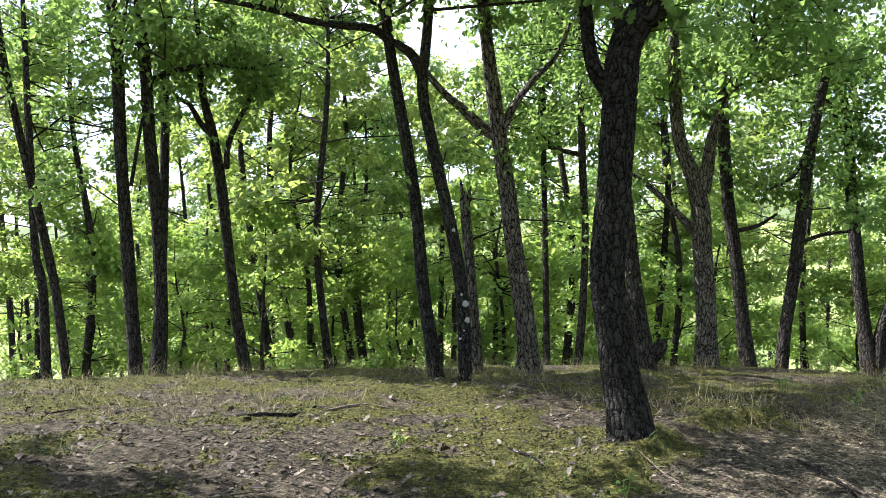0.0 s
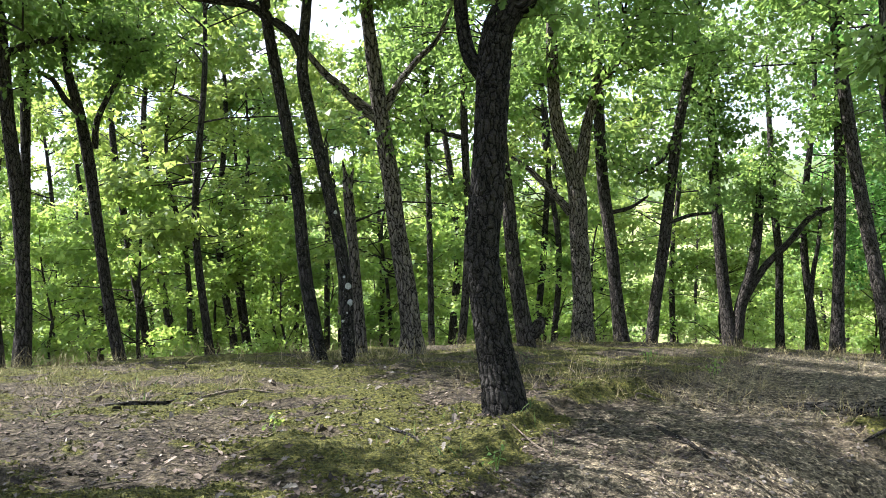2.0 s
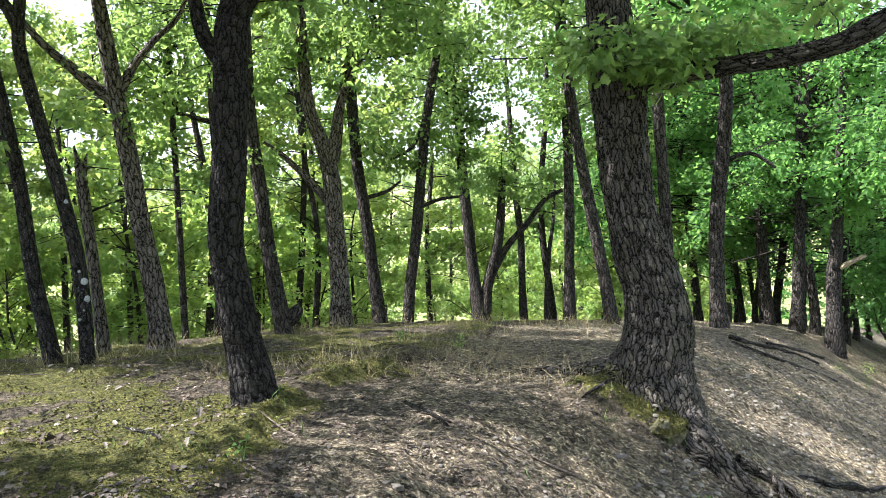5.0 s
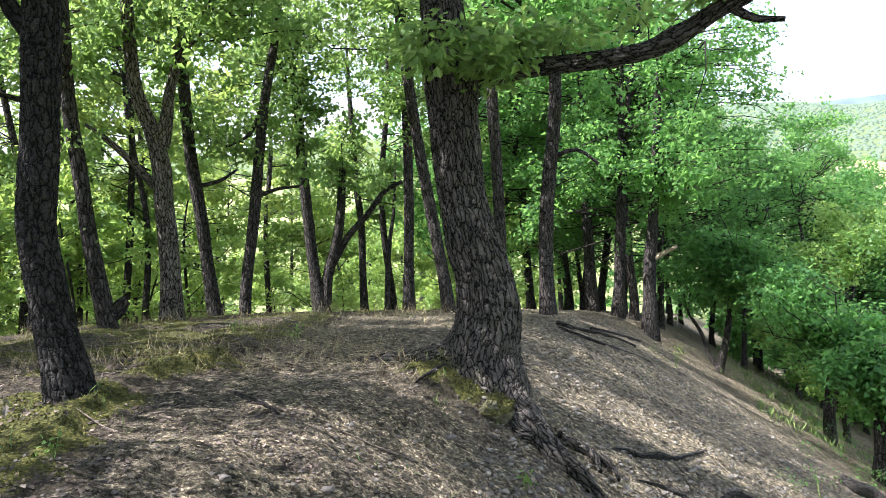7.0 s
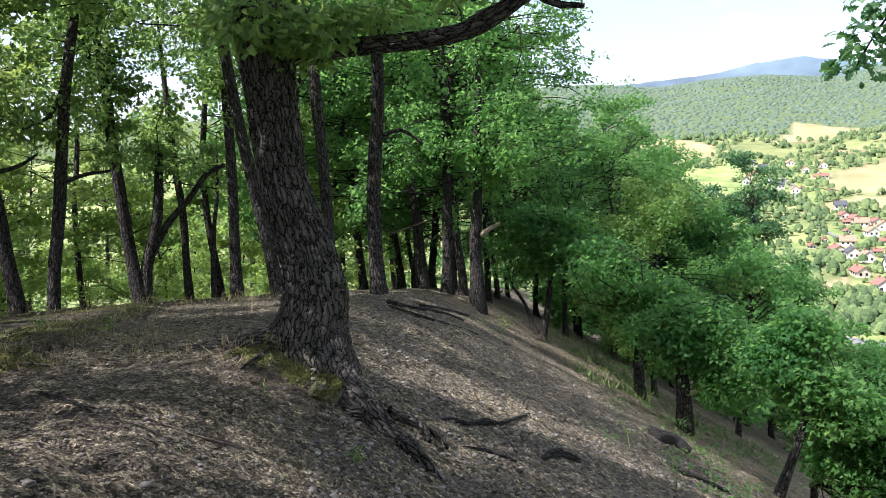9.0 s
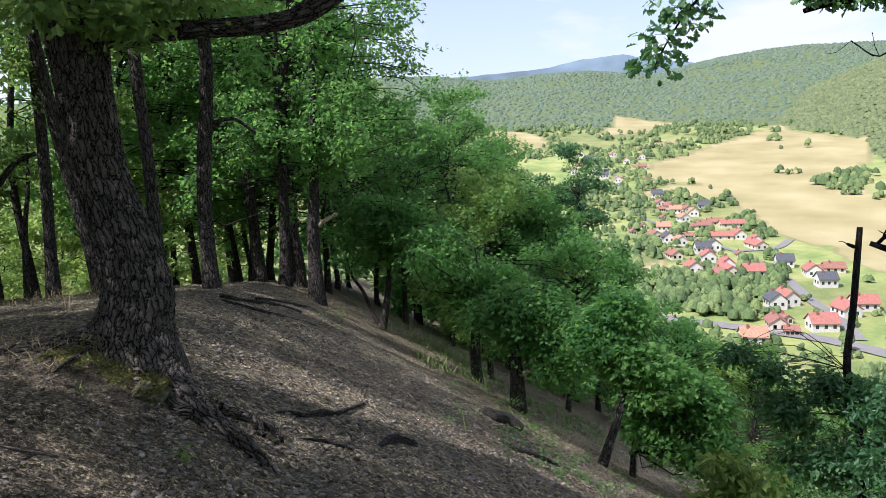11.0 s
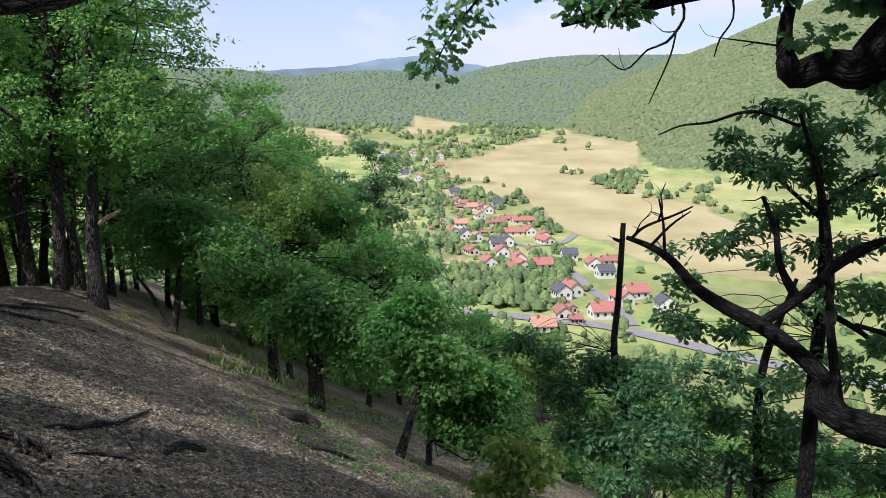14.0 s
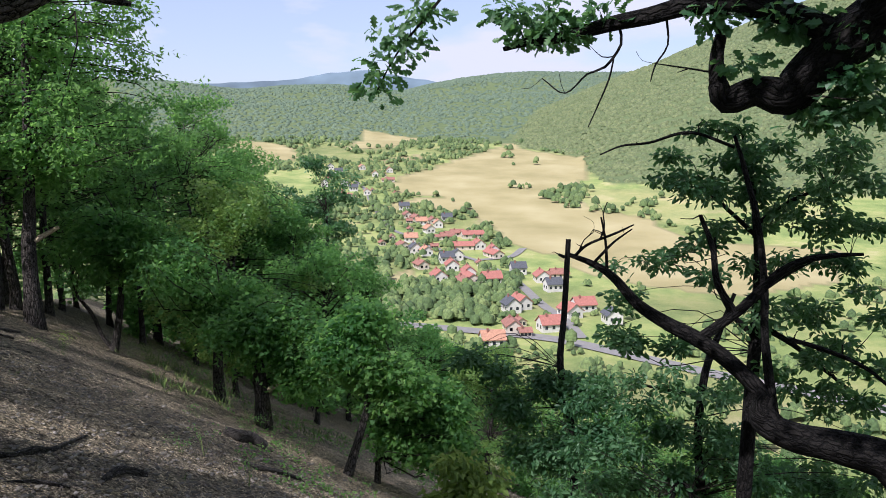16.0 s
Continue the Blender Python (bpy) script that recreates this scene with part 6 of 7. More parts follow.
def off_road(x, y):
    line = spline([(a, b, 0, 1) for a, b in ROAD], 8.0)
    return np.min(np.hypot(x[:, None] - line[None, :, 0], y[:, None] - line[None, :, 1]), 1) > 11


def clear_of(x, y, gap=7.0):
    """Away from the houses and the streets."""
    spots = np.array([(a, b) for rows in SITES.values() for a, b, _ in rows], float)
    return (np.min(np.hypot(x[:, None] - spots[None, :, 0], y[:, None] - spots[None, :, 1]), 1) > gap) & off_road(x, y)


def field_edge(x, y):
    return in_fields(x + 14, y) | in_fields(x - 14, y) | in_fields(x, y + 14) | in_fields(x, y - 14)


groves = np.vstack([wood_rows(1500, 288, 415, 6, 27, lambda x, y, d: clear_of(x, y, 8) & (vnoise(x / 25, y / 25, 16) > -0.75) & ((np.degrees(np.arctan2(y, x)) > 7.5) | (vnoise(x / 14, y / 14, 17) > 0.3))),
                    wood_rows(260, 268, 420, -24, 7, lambda x, y, d: clear_of(x, y, 9) & (vnoise(x / 22, y / 22, 16) > 0.25)),
                    wood_rows(900, 130, 288, -24, 40, lambda x, y, d: (land(x, y) < -30) & off_road(x, y) & (vnoise(x / 30, y / 30, 18) > -0.1)),
                    wood_rows(1000, 400, 720, 8, 27, lambda x, y, d: clear_of(x, y, 8) & (vnoise(x / 40, y / 40, 6) > -0.45)),
                    wood_rows(60, 310, 480, -22, 6, lambda x, y, d: vnoise(x / 40, y / 40, 7) > 0.25),
                    wood_rows(1900, 620, 1300, 10, 36, lambda x, y, d: clear_of(x, y, 9) & (vnoise(x / 70, y / 70, 9) > -0.4)),
                    wood_rows(1100, 480, 1250, -5, 20, lambda x, y, d: field_edge(x, y) & clear_of(x, y, 9) & (vnoise(x / 30, y / 30, 19) > -0.1))])
v, f = crowns(groves, 0.9 + 1.9 * far_rng.random(len(groves)) ** 1.5 + np.hypot(groves[:, 0], groves[:, 1]) / 700, far_rng)
tagged(new("valley_trees", mesh_np("valley_trees", v, f, VILLAGE_GREEN, True)), "garden trees and hedges round the village houses", "trees", kind="stuff")
BUSH_ROWS = [(808, 46), (777, 58), (778, 53), (779, 45), (780, 40), (750, 70), (751, 64), (753, 58), (754, 52), (755, 46), (756, 40), (727, 74), (728, 69), (729, 62), (730, 56), (731, 49), (733, 43), (705, 60), (706, 53), (707, 47), (708, 43), (684, 48), (685, 44), (685, 40)]
BUSH_ROWS += [(787, 114), (782, 105), (786, 101), (788, 95), (1041, 161), (1036, 152), (961, 137), (973, 111), (1139, 174), (668, 28), (677, 24), (670, 16), (663, 12), (669, 7), (701, -3), (716, -6), (649, -14), (663, -18), (658, -23), (639, -27), (750, -33), (713, -27), (701, -22)]
field_bushes = np.array([(x, y, on_land(x, y)) for x, y in BUSH_ROWS])
v, f = crowns(field_bushes, 2.6 + 2.4 * far_rng.random(len(field_bushes)), far_rng, 4)
tagged(new("field_bushes", mesh_np("field_bushes", v, f, VILLAGE_GREEN, True)), "clumps of bushes in the dry field", "bushes", kind="stuff")

WALL_WHITE = plain("lime_wall", (0.56, 0.54, 0.49), spread=0.12, scale=0.8)
WALL_CREAM = plain("cream_wall", (0.54, 0.48, 0.39), spread=0.12, scale=0.8)
ROOF_RED = plain("red_tiles", (0.32, 0.125, 0.095), spread=0.25, scale=1.2)
ROOF_ORANGE = plain("orange_tiles", (0.38, 0.20, 0.125), spread=0.25, scale=1.2)
ROOF_RUST = plain("old_tiles", (0.25, 0.115, 0.085), spread=0.3, scale=1.2)
ROOF_GREY = plain("slate_roof", (0.07, 0.075, 0.085), spread=0.3, scale=1.2)
PANE = plain("dark_glass", (0.03, 0.035, 0.045), rough=0.15, scale=3.0)
ASPHALT = plain("asphalt", (0.19, 0.182, 0.170), spread=0.15, scale=0.5)


def box(bm, x0, y0, z0, x1, y1, z1):
    v = [bm.verts.new(p) for p in ((x0, y0, z0), (x1, y0, z0), (x1, y1, z0), (x0, y1, z0), (x0, y0, z1), (x1, y0, z1), (x1, y1, z1), (x0, y1, z1))]
    for q in ((3, 2, 1, 0), (4, 5, 6, 7), (0, 1, 5, 4), (1, 2, 6, 5), (2, 3, 7, 6), (3, 0, 4, 7)):
        bm.faces.new([v[i] for i in q])


def bm_mesh(name, bm, material):
    me = bpy.data.meshes.new(name)
    bm.to_mesh(me)
    bm.free()
    me.materials.append(material)
    return me


def house(label, w, d, h, rise, wall, roof, wing=0.0):
    """A gabled village house: walls with gables, roof with eaves, chimney, windows and a door."""
    root = tagged(new("house"), label, "house", "houses of the village")
    bm = bmesh.new()
    for sx, sw, sd, sh, sr in ((0, w, d, h, rise), (w * 0.5 + wing * 0.5, wing, d * 0.7, h * 0.8, rise * 0.6)):
        if sw <= 0:
            continue
        x0, x1, y = sx - sw / 2, sx + sw / 2, sd / 2
        a = [bm.verts.new(p) for p in ((x0, -y, -2), (x0, y, -2), (x0, y, sh), (x0, 0, sh + sr), (x0, -y, sh))]
        b = [bm.verts.new(p) for p in ((x1, -y, -2), (x1, y, -2), (x1, y, sh), (x1, 0, sh + sr), (x1, -y, sh))]
        bm.faces.new(a[::-1]), bm.faces.new(b)
        for i, j in ((0, 1), (1, 2), (2, 3), (3, 4), (4, 0)):
            bm.faces.new((a[i], a[j], b[j], b[i]))
    bmesh.ops.recalc_face_normals(bm, faces=bm.faces)
    part("wall", bm_mesh("wall", bm, wall), root)
    bm = bmesh.new()
    for sx, sw, sd, sh, sr in ((0, w, d, h, rise), (w * 0.5 + wing * 0.5, wing, d * 0.7, h * 0.8, rise * 0.6)):
        if sw <= 0:
            continue
        x0, x1, y = sx - sw / 2 - 0.5, sx + sw / 2 + 0.5, sd / 2 + 0.6
        drop = sr * 0.6 / (sd / 2)
        for s in (-1, 1):
            lo = [bm.verts.new(p) for p in ((x0, s * y, sh - drop), (x1, s * y, sh - drop), (x1, 0, sh + sr + 0.05), (x0, 0, sh + sr + 0.05))]
            hi = [bm.verts.new(q.co + Vector((0, 0, 0.28))) for q in lo]
            bm.faces.new(lo), bm.faces.new(hi[::-1])
            for i in range(4):
                bm.faces.new((lo[i], hi[i], hi[(i + 1) % 4], lo[(i + 1) % 4]))
    bmesh.ops.recalc_face_normals(bm, faces=bm.faces)
    top = part("roof", bm_mesh("roof", bm, roof), root)
    bm = bmesh.new()
    box(bm, w * 0.2, 0.4, h, w * 0.2 + 0.7, 1.1, h + rise + 1.1)
    part("chimney", bm_mesh("chimney", bm, ROOF_RUST), top)
    pane = bmesh.new()
    box(pane, -0.6, -0.05, -0.7, 0.6, 0.05, 0.7)
    pane = bm_mesh("window", pane, PANE)
    for s in (-1, 1):
        for i in range(3):
            o = part("window", pane, root)
            o.location = (-w * 0.32 + i * w * 0.32, s * (d / 2 + 0.02), h * 0.55)
        for i in (-1, 1):
            o = part("window", pane, root)
            o.location, o.rotation_euler = (s * w / 2 + s * 0.02 if not (s > 0 and wing) else -w / 2 - 0.02, i * d * 0.22, h * 0.55), (0, 0, math.pi / 2)
    return root


HOUSES = {
    "red": house("white-walled house with a bright red tiled roof", 10, 7.5, 3.6, 2.9, WALL_WHITE, ROOF_RED),
    "orange": house("pale house with an orange tiled roof", 9, 7, 3.6, 2.7, WALL_WHITE, ROOF_ORANGE),
    "rust": house("low cream house with an old brown-red roof", 10, 6.5, 2.9, 2.3, WALL_CREAM, ROOF_RUST, 4.0),
    "grey": house("white house with a dark slate roof", 8.5, 7, 4.2, 2.8, WALL_WHITE, ROOF_GREY),
    "long": house("long low building with a red roof", 16, 7.5, 3.0, 2.3, WALL_CREAM, ROOF_RED),
    "shed": house("small garden shed with a rusty roof", 5, 4, 2.2, 1.3, WALL_CREAM, ROOF_RUST)}


def settle(kind, rows):
    """Stand the house at the first row of (x, y, turn), and copies at the others."""
    for i, (x, y, turn) in enumerate(rows):
        m = Matrix.Translation((x, y, on_land(x, y))) @ Matrix.Rotation(math.radians(turn), 4, "Z") @ Matrix.Scale(0.98, 4)
        if i == 0:
            HOUSES[kind].matrix_basis = m
        else:
            copy_thing(HOUSES[kind], m)


for kind, rows in SITES.items():
    settle(kind, rows)


def strip(name, label, rows, width, lift, material):
    """A road along rows of (x, y), lying just above the ground."""
    s = spline([(x, y, 0, 1) for x, y in rows], 6.0)
    t = unit(np.gradient(s[:, :2], axis=0))
    side = np.stack([-t[:, 1], t[:, 0]], -1) * width / 2
    out = []
    for q in (s[:, :2] + side, s[:, :2] - side):
        out.append(np.column_stack([q, land(s[:, 0], s[:, 1]) + lift]))
    v = np.vstack(out)
    n = len(s)
    i = np.arange(n - 1)
    f = np.stack([i, i + 1, i + n + 1, i + n], -1)
    return tagged(new(name, mesh_np(name, v, f, material)), label, "road", kind="structure")


strip("road", "grey asphalt main road along the valley", ROAD, 8.5, 0.35, ASPHALT)
strip("road", "narrow asphalt village street", [(297, 14), (322, 22), (350, 35), (387, 49), (412, 60), (432, 72), (454, 85), (471, 68), (505, 64)], 5.0, 0.4, ASPHALT)
strip("road", "narrow asphalt lane between the village gardens", [(454, 85), (478, 108), (500, 130), (530, 150), (557, 172), (612, 199), (675, 228), (731, 252), (818, 300)], 4.0, 0.4, ASPHALT)

# ---- loose things on the forest floor ----
small_rng = np.random.default_rng(77)


def near_spots(n, r0, r1, a0, a1, keep=None):
    d = np.exp(np.log(r0) + (np.log(r1) - np.log(r0)) * small_rng.random(n))
    a = np.radians(a0 + (a1 - a0) * small_rng.random(n))
    x, y = d * np.cos(a) + 0.4, d * np.sin(a)
    if keep is not None:
        ok = keep(x, y)
        x, y = x[ok], y[ok]
    return x, y


def flank(x, y):
    return x * 0.593 - y * 0.805


def lay(n, r0, r1, a0, a1, size, tilt, keep=None, droop=0.25, width=0.36, lift=0.006, shape=None):
    """Flakes lying on the ground."""
    x, y = near_spots(n, r0, r1, a0, a1, keep)
    k = len(x)
    at = np.stack([x, y, floor_z(x, y) + lift], -1)
    e = 0.05
    nor = unit(np.stack([-(floor_z(x + e, y) - floor_z(x - e, y)) / (2 * e), -(floor_z(x, y + e) - floor_z(x, y - e)) / (2 * e), np.ones(k)], -1))
    up = unit(nor + small_rng.normal(size=(k, 3)) * tilt)
    way = unit(np.cross(up, small_rng.normal(size=(k, 3))))
    s = size[0] + (size[1] - size[0]) * small_rng.random(k) ** 2
    if shape is not None:
        return shape(at + up * 0.012, way, up, s, small_rng)
    return kites(at, way, up, s, small_rng, droop, width)


v, f = lay(34000, 3.0, 20, 20, 126, (0.020, 0.062), 0.22, lambda x, y: vnoise(x * 1.3, y * 1.3, 21) - 0.7 * np.clip(bank_edge(x, y), 0, 1) - 1.6 * np.clip(moss_amount(x, y) - 0.3, 0, 1) > -0.55, droop=-0.08, width=0.26)
tagged(new("leaf_litter", mesh_np("leaf_litter", v, f, LITTER, False)), "curled brown fallen oak leaves on the ground", "leaves", kind="stuff")
v, f = lay(330, 3.2, 10, 62, 126, (0.045, 0.09), 0.5, lambda x, y: bank_edge(x, y) < -0.3, shape=lobed)
v2, f2 = lay(1100, 3.2, 12, 40, 126, (0.045, 0.095), 0.5, lambda x, y: (bank_edge(x, y) < -0.2) & (vnoise(x * 1.3, y * 1.3, 21) > -0.2), shape=lobed)
tagged(new("oak_leaf_litter", mesh_np("oak_leaf_litter", v2, f2, LITTER, False)), "whole curled brown oak leaves on the ground", "leaves", kind="stuff")
tagged(new("pale_leaf_litter", mesh_np("pale_leaf_litter", v, f, LITTER_PALE, False)), "pale dry fallen leaves on the ground", "leaves", kind="stuff")


v, f = lay(34000, 3.6, 24, -14, 72, (0.010, 0.036), 0.35, None, droop=-0.12, width=0.28)
tagged(new("slope_litter", mesh_np("slope_litter", v, f, LITTER_SLOPE, False)), "brown fallen leaves scattered over the gravel slope", "leaves", kind="stuff")


def tufts(n, r0, r1, a0, a1, height, keep, lean, width, clump=1):
    """Upright blades."""
    x, y = near_spots(n, r0, r1, a0, a1, keep)
    x, y = np.repeat(x, clump), np.repeat(y, clump)
    k = len(x)
    if clump > 1:
        x, y = x + small_rng.normal(size=k) * 0.05, y + small_rng.normal(size=k) * 0.05
    at = np.stack([x, y, floor_z(x, y) - 0.01], -1)
    way = unit(small_rng.normal(size=(k, 3)) * lean + [0, 0, 1])
    up = unit(np.cross(way, small_rng.normal(size=(k, 3))))
    s = height[0] + (height[1] - height[0]) * small_rng.random(k) ** 1.5
    return kites(at, way, up, s, small_rng, 0.2, width)


v, f = tufts(75000, 3.3, 12, 45, 126, (0.012, 0.034), lambda x, y: moss_amount(x, y) + 0.25 * vnoise(x * 5, y * 5, 3) > 0.45, 0.9, 0.35)
tagged(new("moss", mesh_np("moss", v, f, MOSS, False)), "cushions of yellow-green moss on the bank", "moss", kind="stuff")
v, f = tufts(2300, 7.0, 17, 55, 126, (0.06, 0.32), lambda x, y: vnoise(x * 0.7, y * 0.7, 31) + 0.6 * vnoise(x * 2.2, y * 2.2, 32) > 0.22, 0.6, 0.008, 7)
v2, f2 = tufts(950, 9.5, 16.5, 48, 118, (0.10, 0.42), lambda x, y: vnoise(x * 0.5, y * 0.5, 38) > -0.25, 0.45, 0.009, 5)
f2 = f2 + len(v)
v, f = np.vstack([v, v2]), np.vstack([f, f2])
tagged(new("dry_grass", mesh_np("dry_grass", v, f, STRAW, False)), "wisps of dry straw-coloured grass along the crest", "grass", kind="stuff")
v, f = tufts(380, 4.6, 17, 20, 126, (0.05, 0.16), lambda x, y: vnoise(x * 0.9, y * 0.9, 33) > 0.25, 0.6, 0.03, 8)
tagged(new("green_grass", mesh_np("green_grass", v, f, GRASS, False)), "small tufts of green grass", "grass", kind="stuff")
v, f = tufts(900, 17, 34, 18, 50, (0.08, 0.34), lambda x, y: (flank(x, y) > 1.2) & (vnoise(x * 0.5, y * 0.5, 35) > 0.05), 0.5, 0.04, 8)
tagged(new("slope_grass", mesh_np("slope_grass", v, f, GRASS, False)), "light green grass between the slope trees", "grass", kind="stuff")


v, f = tufts(2300, 22, 44, 28, 43, (0.07, 0.24), lambda x, y: (flank(x, y) > 0.5) & (vnoise(x * 0.3, y * 0.3, 36) > -0.35), 0.45, 0.03, 6)
tagged(new("sunlit_grass", mesh_np("sunlit_grass", v, f, GRASS_SUNLIT, False)), "grass below the ridge path, coloured light for sun", "grass", kind="stuff")
x, y = near_spots(1000, 10, 27, -12, 40, lambda x, y: (bank_edge(x, y) > 8.6) & (vnoise(x * 0.45, y * 0.45, 37) + 0.10 * (np.hypot(x, y) - 14) > 0.0))
v, f = spray_leaves(np.stack([x, y, floor_z(x, y) + 0.06], -1), np.full(len(x), 13), 0.10, 0.062, small_rng, flakes)
tagged(new("low_herbs", mesh_np("low_herbs", v, f, LEAF_LOW, False)), "low green herbs scattered on the gravel slope", "plants", kind="stuff")


def pebble_cloud(n, r0, r1, size, keep, a0=-12, a1=126):
    x, y = near_spots(n, r0, r1, a0, a1, keep)
    k = len(x)
    t = (1 + 5 ** 0.5) / 2
    base = unit(np.array([(-1, t, 0), (1, t, 0), (-1, -t, 0), (1, -t, 0), (0, -1, t), (0, 1, t), (0, -1, -t), (0, 1, -t), (t, 0, -1), (t, 0, 1), (-t, 0, -1), (-t, 0, 1)]))
    fc = np.array([(0, 11, 5), (0, 5, 1), (0, 1, 7), (0, 10, 11), (1, 5, 9), (5, 11, 4), (11, 10, 2), (1, 8, 9), (3, 9, 4), (3, 4, 2), (4, 9, 5), (2, 4, 11)])
    fc[7] = (9, 8, 1)[::-1]
    base = base * [1.15, 0.9, 0.6]
    s = (size[0] + (size[1] - size[0]) * small_rng.random(k) ** 2.4)[:, None, None]
    turn = small_rng.random(k) * 6.283
    q = base[None] * (0.72 + 0.5 * small_rng.random((k, 12, 3)))
    c, sn = np.cos(turn)[:, None], np.sin(turn)[:, None]
    q = np.stack([q[..., 0] * c - q[..., 1] * sn, q[..., 0] * sn + q[..., 1] * c, q[..., 2]], -1) * s
    p = q + np.stack([x, y, floor_z(x, y) + 0.003], -1)[:, None]
    return p.reshape(-1, 3), (fc[None] + 12 * np.arange(k)[:, None, None]).reshape(-1, 3)


v, f = pebble_cloud(12500, 3.0, 18, (0.006, 0.024), lambda x, y: flank(x, y) + 0.8 * vnoise(x, y, 41) > -2.9)
tagged(new("gravel", mesh_np("gravel", v, f, STONE, False)), "loose gravel on the bare earth", "gravel", kind="stuff")
v, f = pebble_cloud(15000, 3.6, 15, (0.009, 0.040), lambda x, y: flank(x, y) + 0.8 * vnoise(x, y, 43) > -2.2, -14, 52)
tagged(new("scree", mesh_np("scree", v, f, STONE_DUSTY, False)), "dusty crumbled stone on the steep bank", "gravel", kind="stuff")


def stone(label, x, y, r, seed):
    bm = bmesh.new()
    bmesh.ops.create_icosphere(bm, subdivisions=2, radius=1.0)
    for q in bm.verts:
        o = noise.noise(q.co * 1.3 + Vector((seed * 3.1, seed, 0)))
        q.co = Vector((q.co.x * 1.25, q.co.y * 0.9, q.co.z * 0.6)) * r * (1 + 0.45 * o)
    ob = new("stone", bm_mesh("stone", bm, STONE))
    ob.location = (x, y, float(floor_z(x, y)) + r * 0.12)
    ob.rotation_euler = (0.2 * math.sin(seed), 0.2 * math.cos(seed), seed * 1.7)
    return tagged(ob, label, "stone", "stones on the path")


sx, sy = near_spots(90, 3.8, 9, 5, 80, lambda x, y: flank(x, y) > -2.2)
for i in range(min(55, len(sx))):
    stone("rough grey-brown stone lying in the gravel", float(sx[i]), float(sy[i]), 0.02 + 0.04 * float(small_rng.random()) ** 2.5, i + 1)


def bar(name, label, category, pts, material, sides=10, lumpy=0.12, seed=0, group=""):
    """A fallen log, root or stick along world points (x, y, radius), half sunk in the ground."""
    rows = [(x, y, float(floor_z(x, y)) + r * lift, r) for x, y, r, lift in pts]
    tip = [(*(np.array(rows[a][:3]) + (np.array(rows[a][:3]) - np.array(rows[b][:3])) * 0.04), 0.003) for a, b in ((0, 1), (-1, -2))]
    rows = [tip[0]] + rows + [tip[1]]
    ob = new(name, tube_mesh(name, [(rows, 0.03, sides + 4, lumpy * 2.2, seed, 0.0)], material))
    return tagged(ob, label, category, group)



def boulder(label, x, y, r, seed, material, mossy=0):
    """A rough rock sunk in the earth, with moss on its back if asked."""
    bm = bmesh.new()
    bmesh.ops.create_icosphere(bm, subdivisions=4, radius=1.0)
    for q in bm.verts:
        c = q.co.copy()
        o = 0.4 * noise.noise(c * 1.2 + Vector((seed * 3.1, seed, 0))) + 0.16 * noise.noise(c * 3.1 + Vector((seed, 0, 5))) + 0.07 * noise.noise(c * 8)
        q.co = Vector((c.x * 1.35, c.y * 0.95, c.z * 0.62)) * r * (1 + o)
    back = np.array([q.co[:] for q in bm.verts if q.normal.z > 0.25 and noise.noise(q.co * 9) > -0.25])
    ob = new("mossy_rock", bm_mesh("mossy_rock", bm, material))
    ob.location = (x, y, float(floor_z(x, y)) - r * 0.05)
    ob.rotation_euler = (0, 0, seed * 1.7)
    if mossy:
        at = back[small_rng.integers(0, len(back), mossy)] + small_rng.normal(size=(mossy, 3)) * r * 0.05
        way = unit(small_rng.normal(size=(mossy, 3)) * 0.8 + [0, 0, 1])
        v, f = kites(at, way, unit(np.cross(way, small_rng.normal(size=(mossy, 3)))), 0.010 + 0.02 * small_rng.random(mossy), small_rng, 0.2, 0.35)
        tagged(part("moss", mesh_np("moss", v, f, MOSS, False), ob, "short olive moss"), kind="stuff")
    return tagged(ob, label, "rock", "rocks among the oak roots")


boulder("moss-covered rock among the oak roots", 4.78, 5.42, 0.17, 91, MOSS_ROCK, 2600)
boulder("moss-covered rock among the oak roots", 4.98, 5.26, 0.11, 92, MOSS_ROCK, 900)
boulder("grey rock among the oak roots", 5.12, 5.38, 0.10, 93, STONE)
k = 2600
turn = np.radians(150 + 175 * small_rng.random(k))
lift = 0.16 * small_rng.random(k) ** 1.8
wide = 0.45 + 0.06 * small_rng.random(k) + 0.55 * np.exp(-lift / 0.06) * small_rng.random(k)
x, y = 5.10 + wide * np.cos(turn), 5.97 + wide * np.sin(turn)
keep = vnoise(x * 6, y * 6 + lift * 6, 61) + 0.5 * vnoise(x * 15, lift * 15, 62) > -0.15
x, y, lift = x[keep], y[keep], lift[keep]
at = np.stack([x, y, floor_z(x, y) + lift * (np.hypot(x - 5.10, y - 5.97) < 0.52)], -1)
way = unit(small_rng.normal(size=at.shape) * 0.8 + np.stack([x - 5.1, y - 5.97, 0 * x + 0.6], -1))
v, f = kites(at, way, unit(np.cross(way, small_rng.normal(size=at.shape))), 0.008 + 0.014 * small_rng.random(len(x)), small_rng, 0.2, 0.35)
tagged(new("moss", mesh_np("moss", v, f, MOSS, False)), "olive moss round the foot of the massive oak", "moss", kind="stuff")

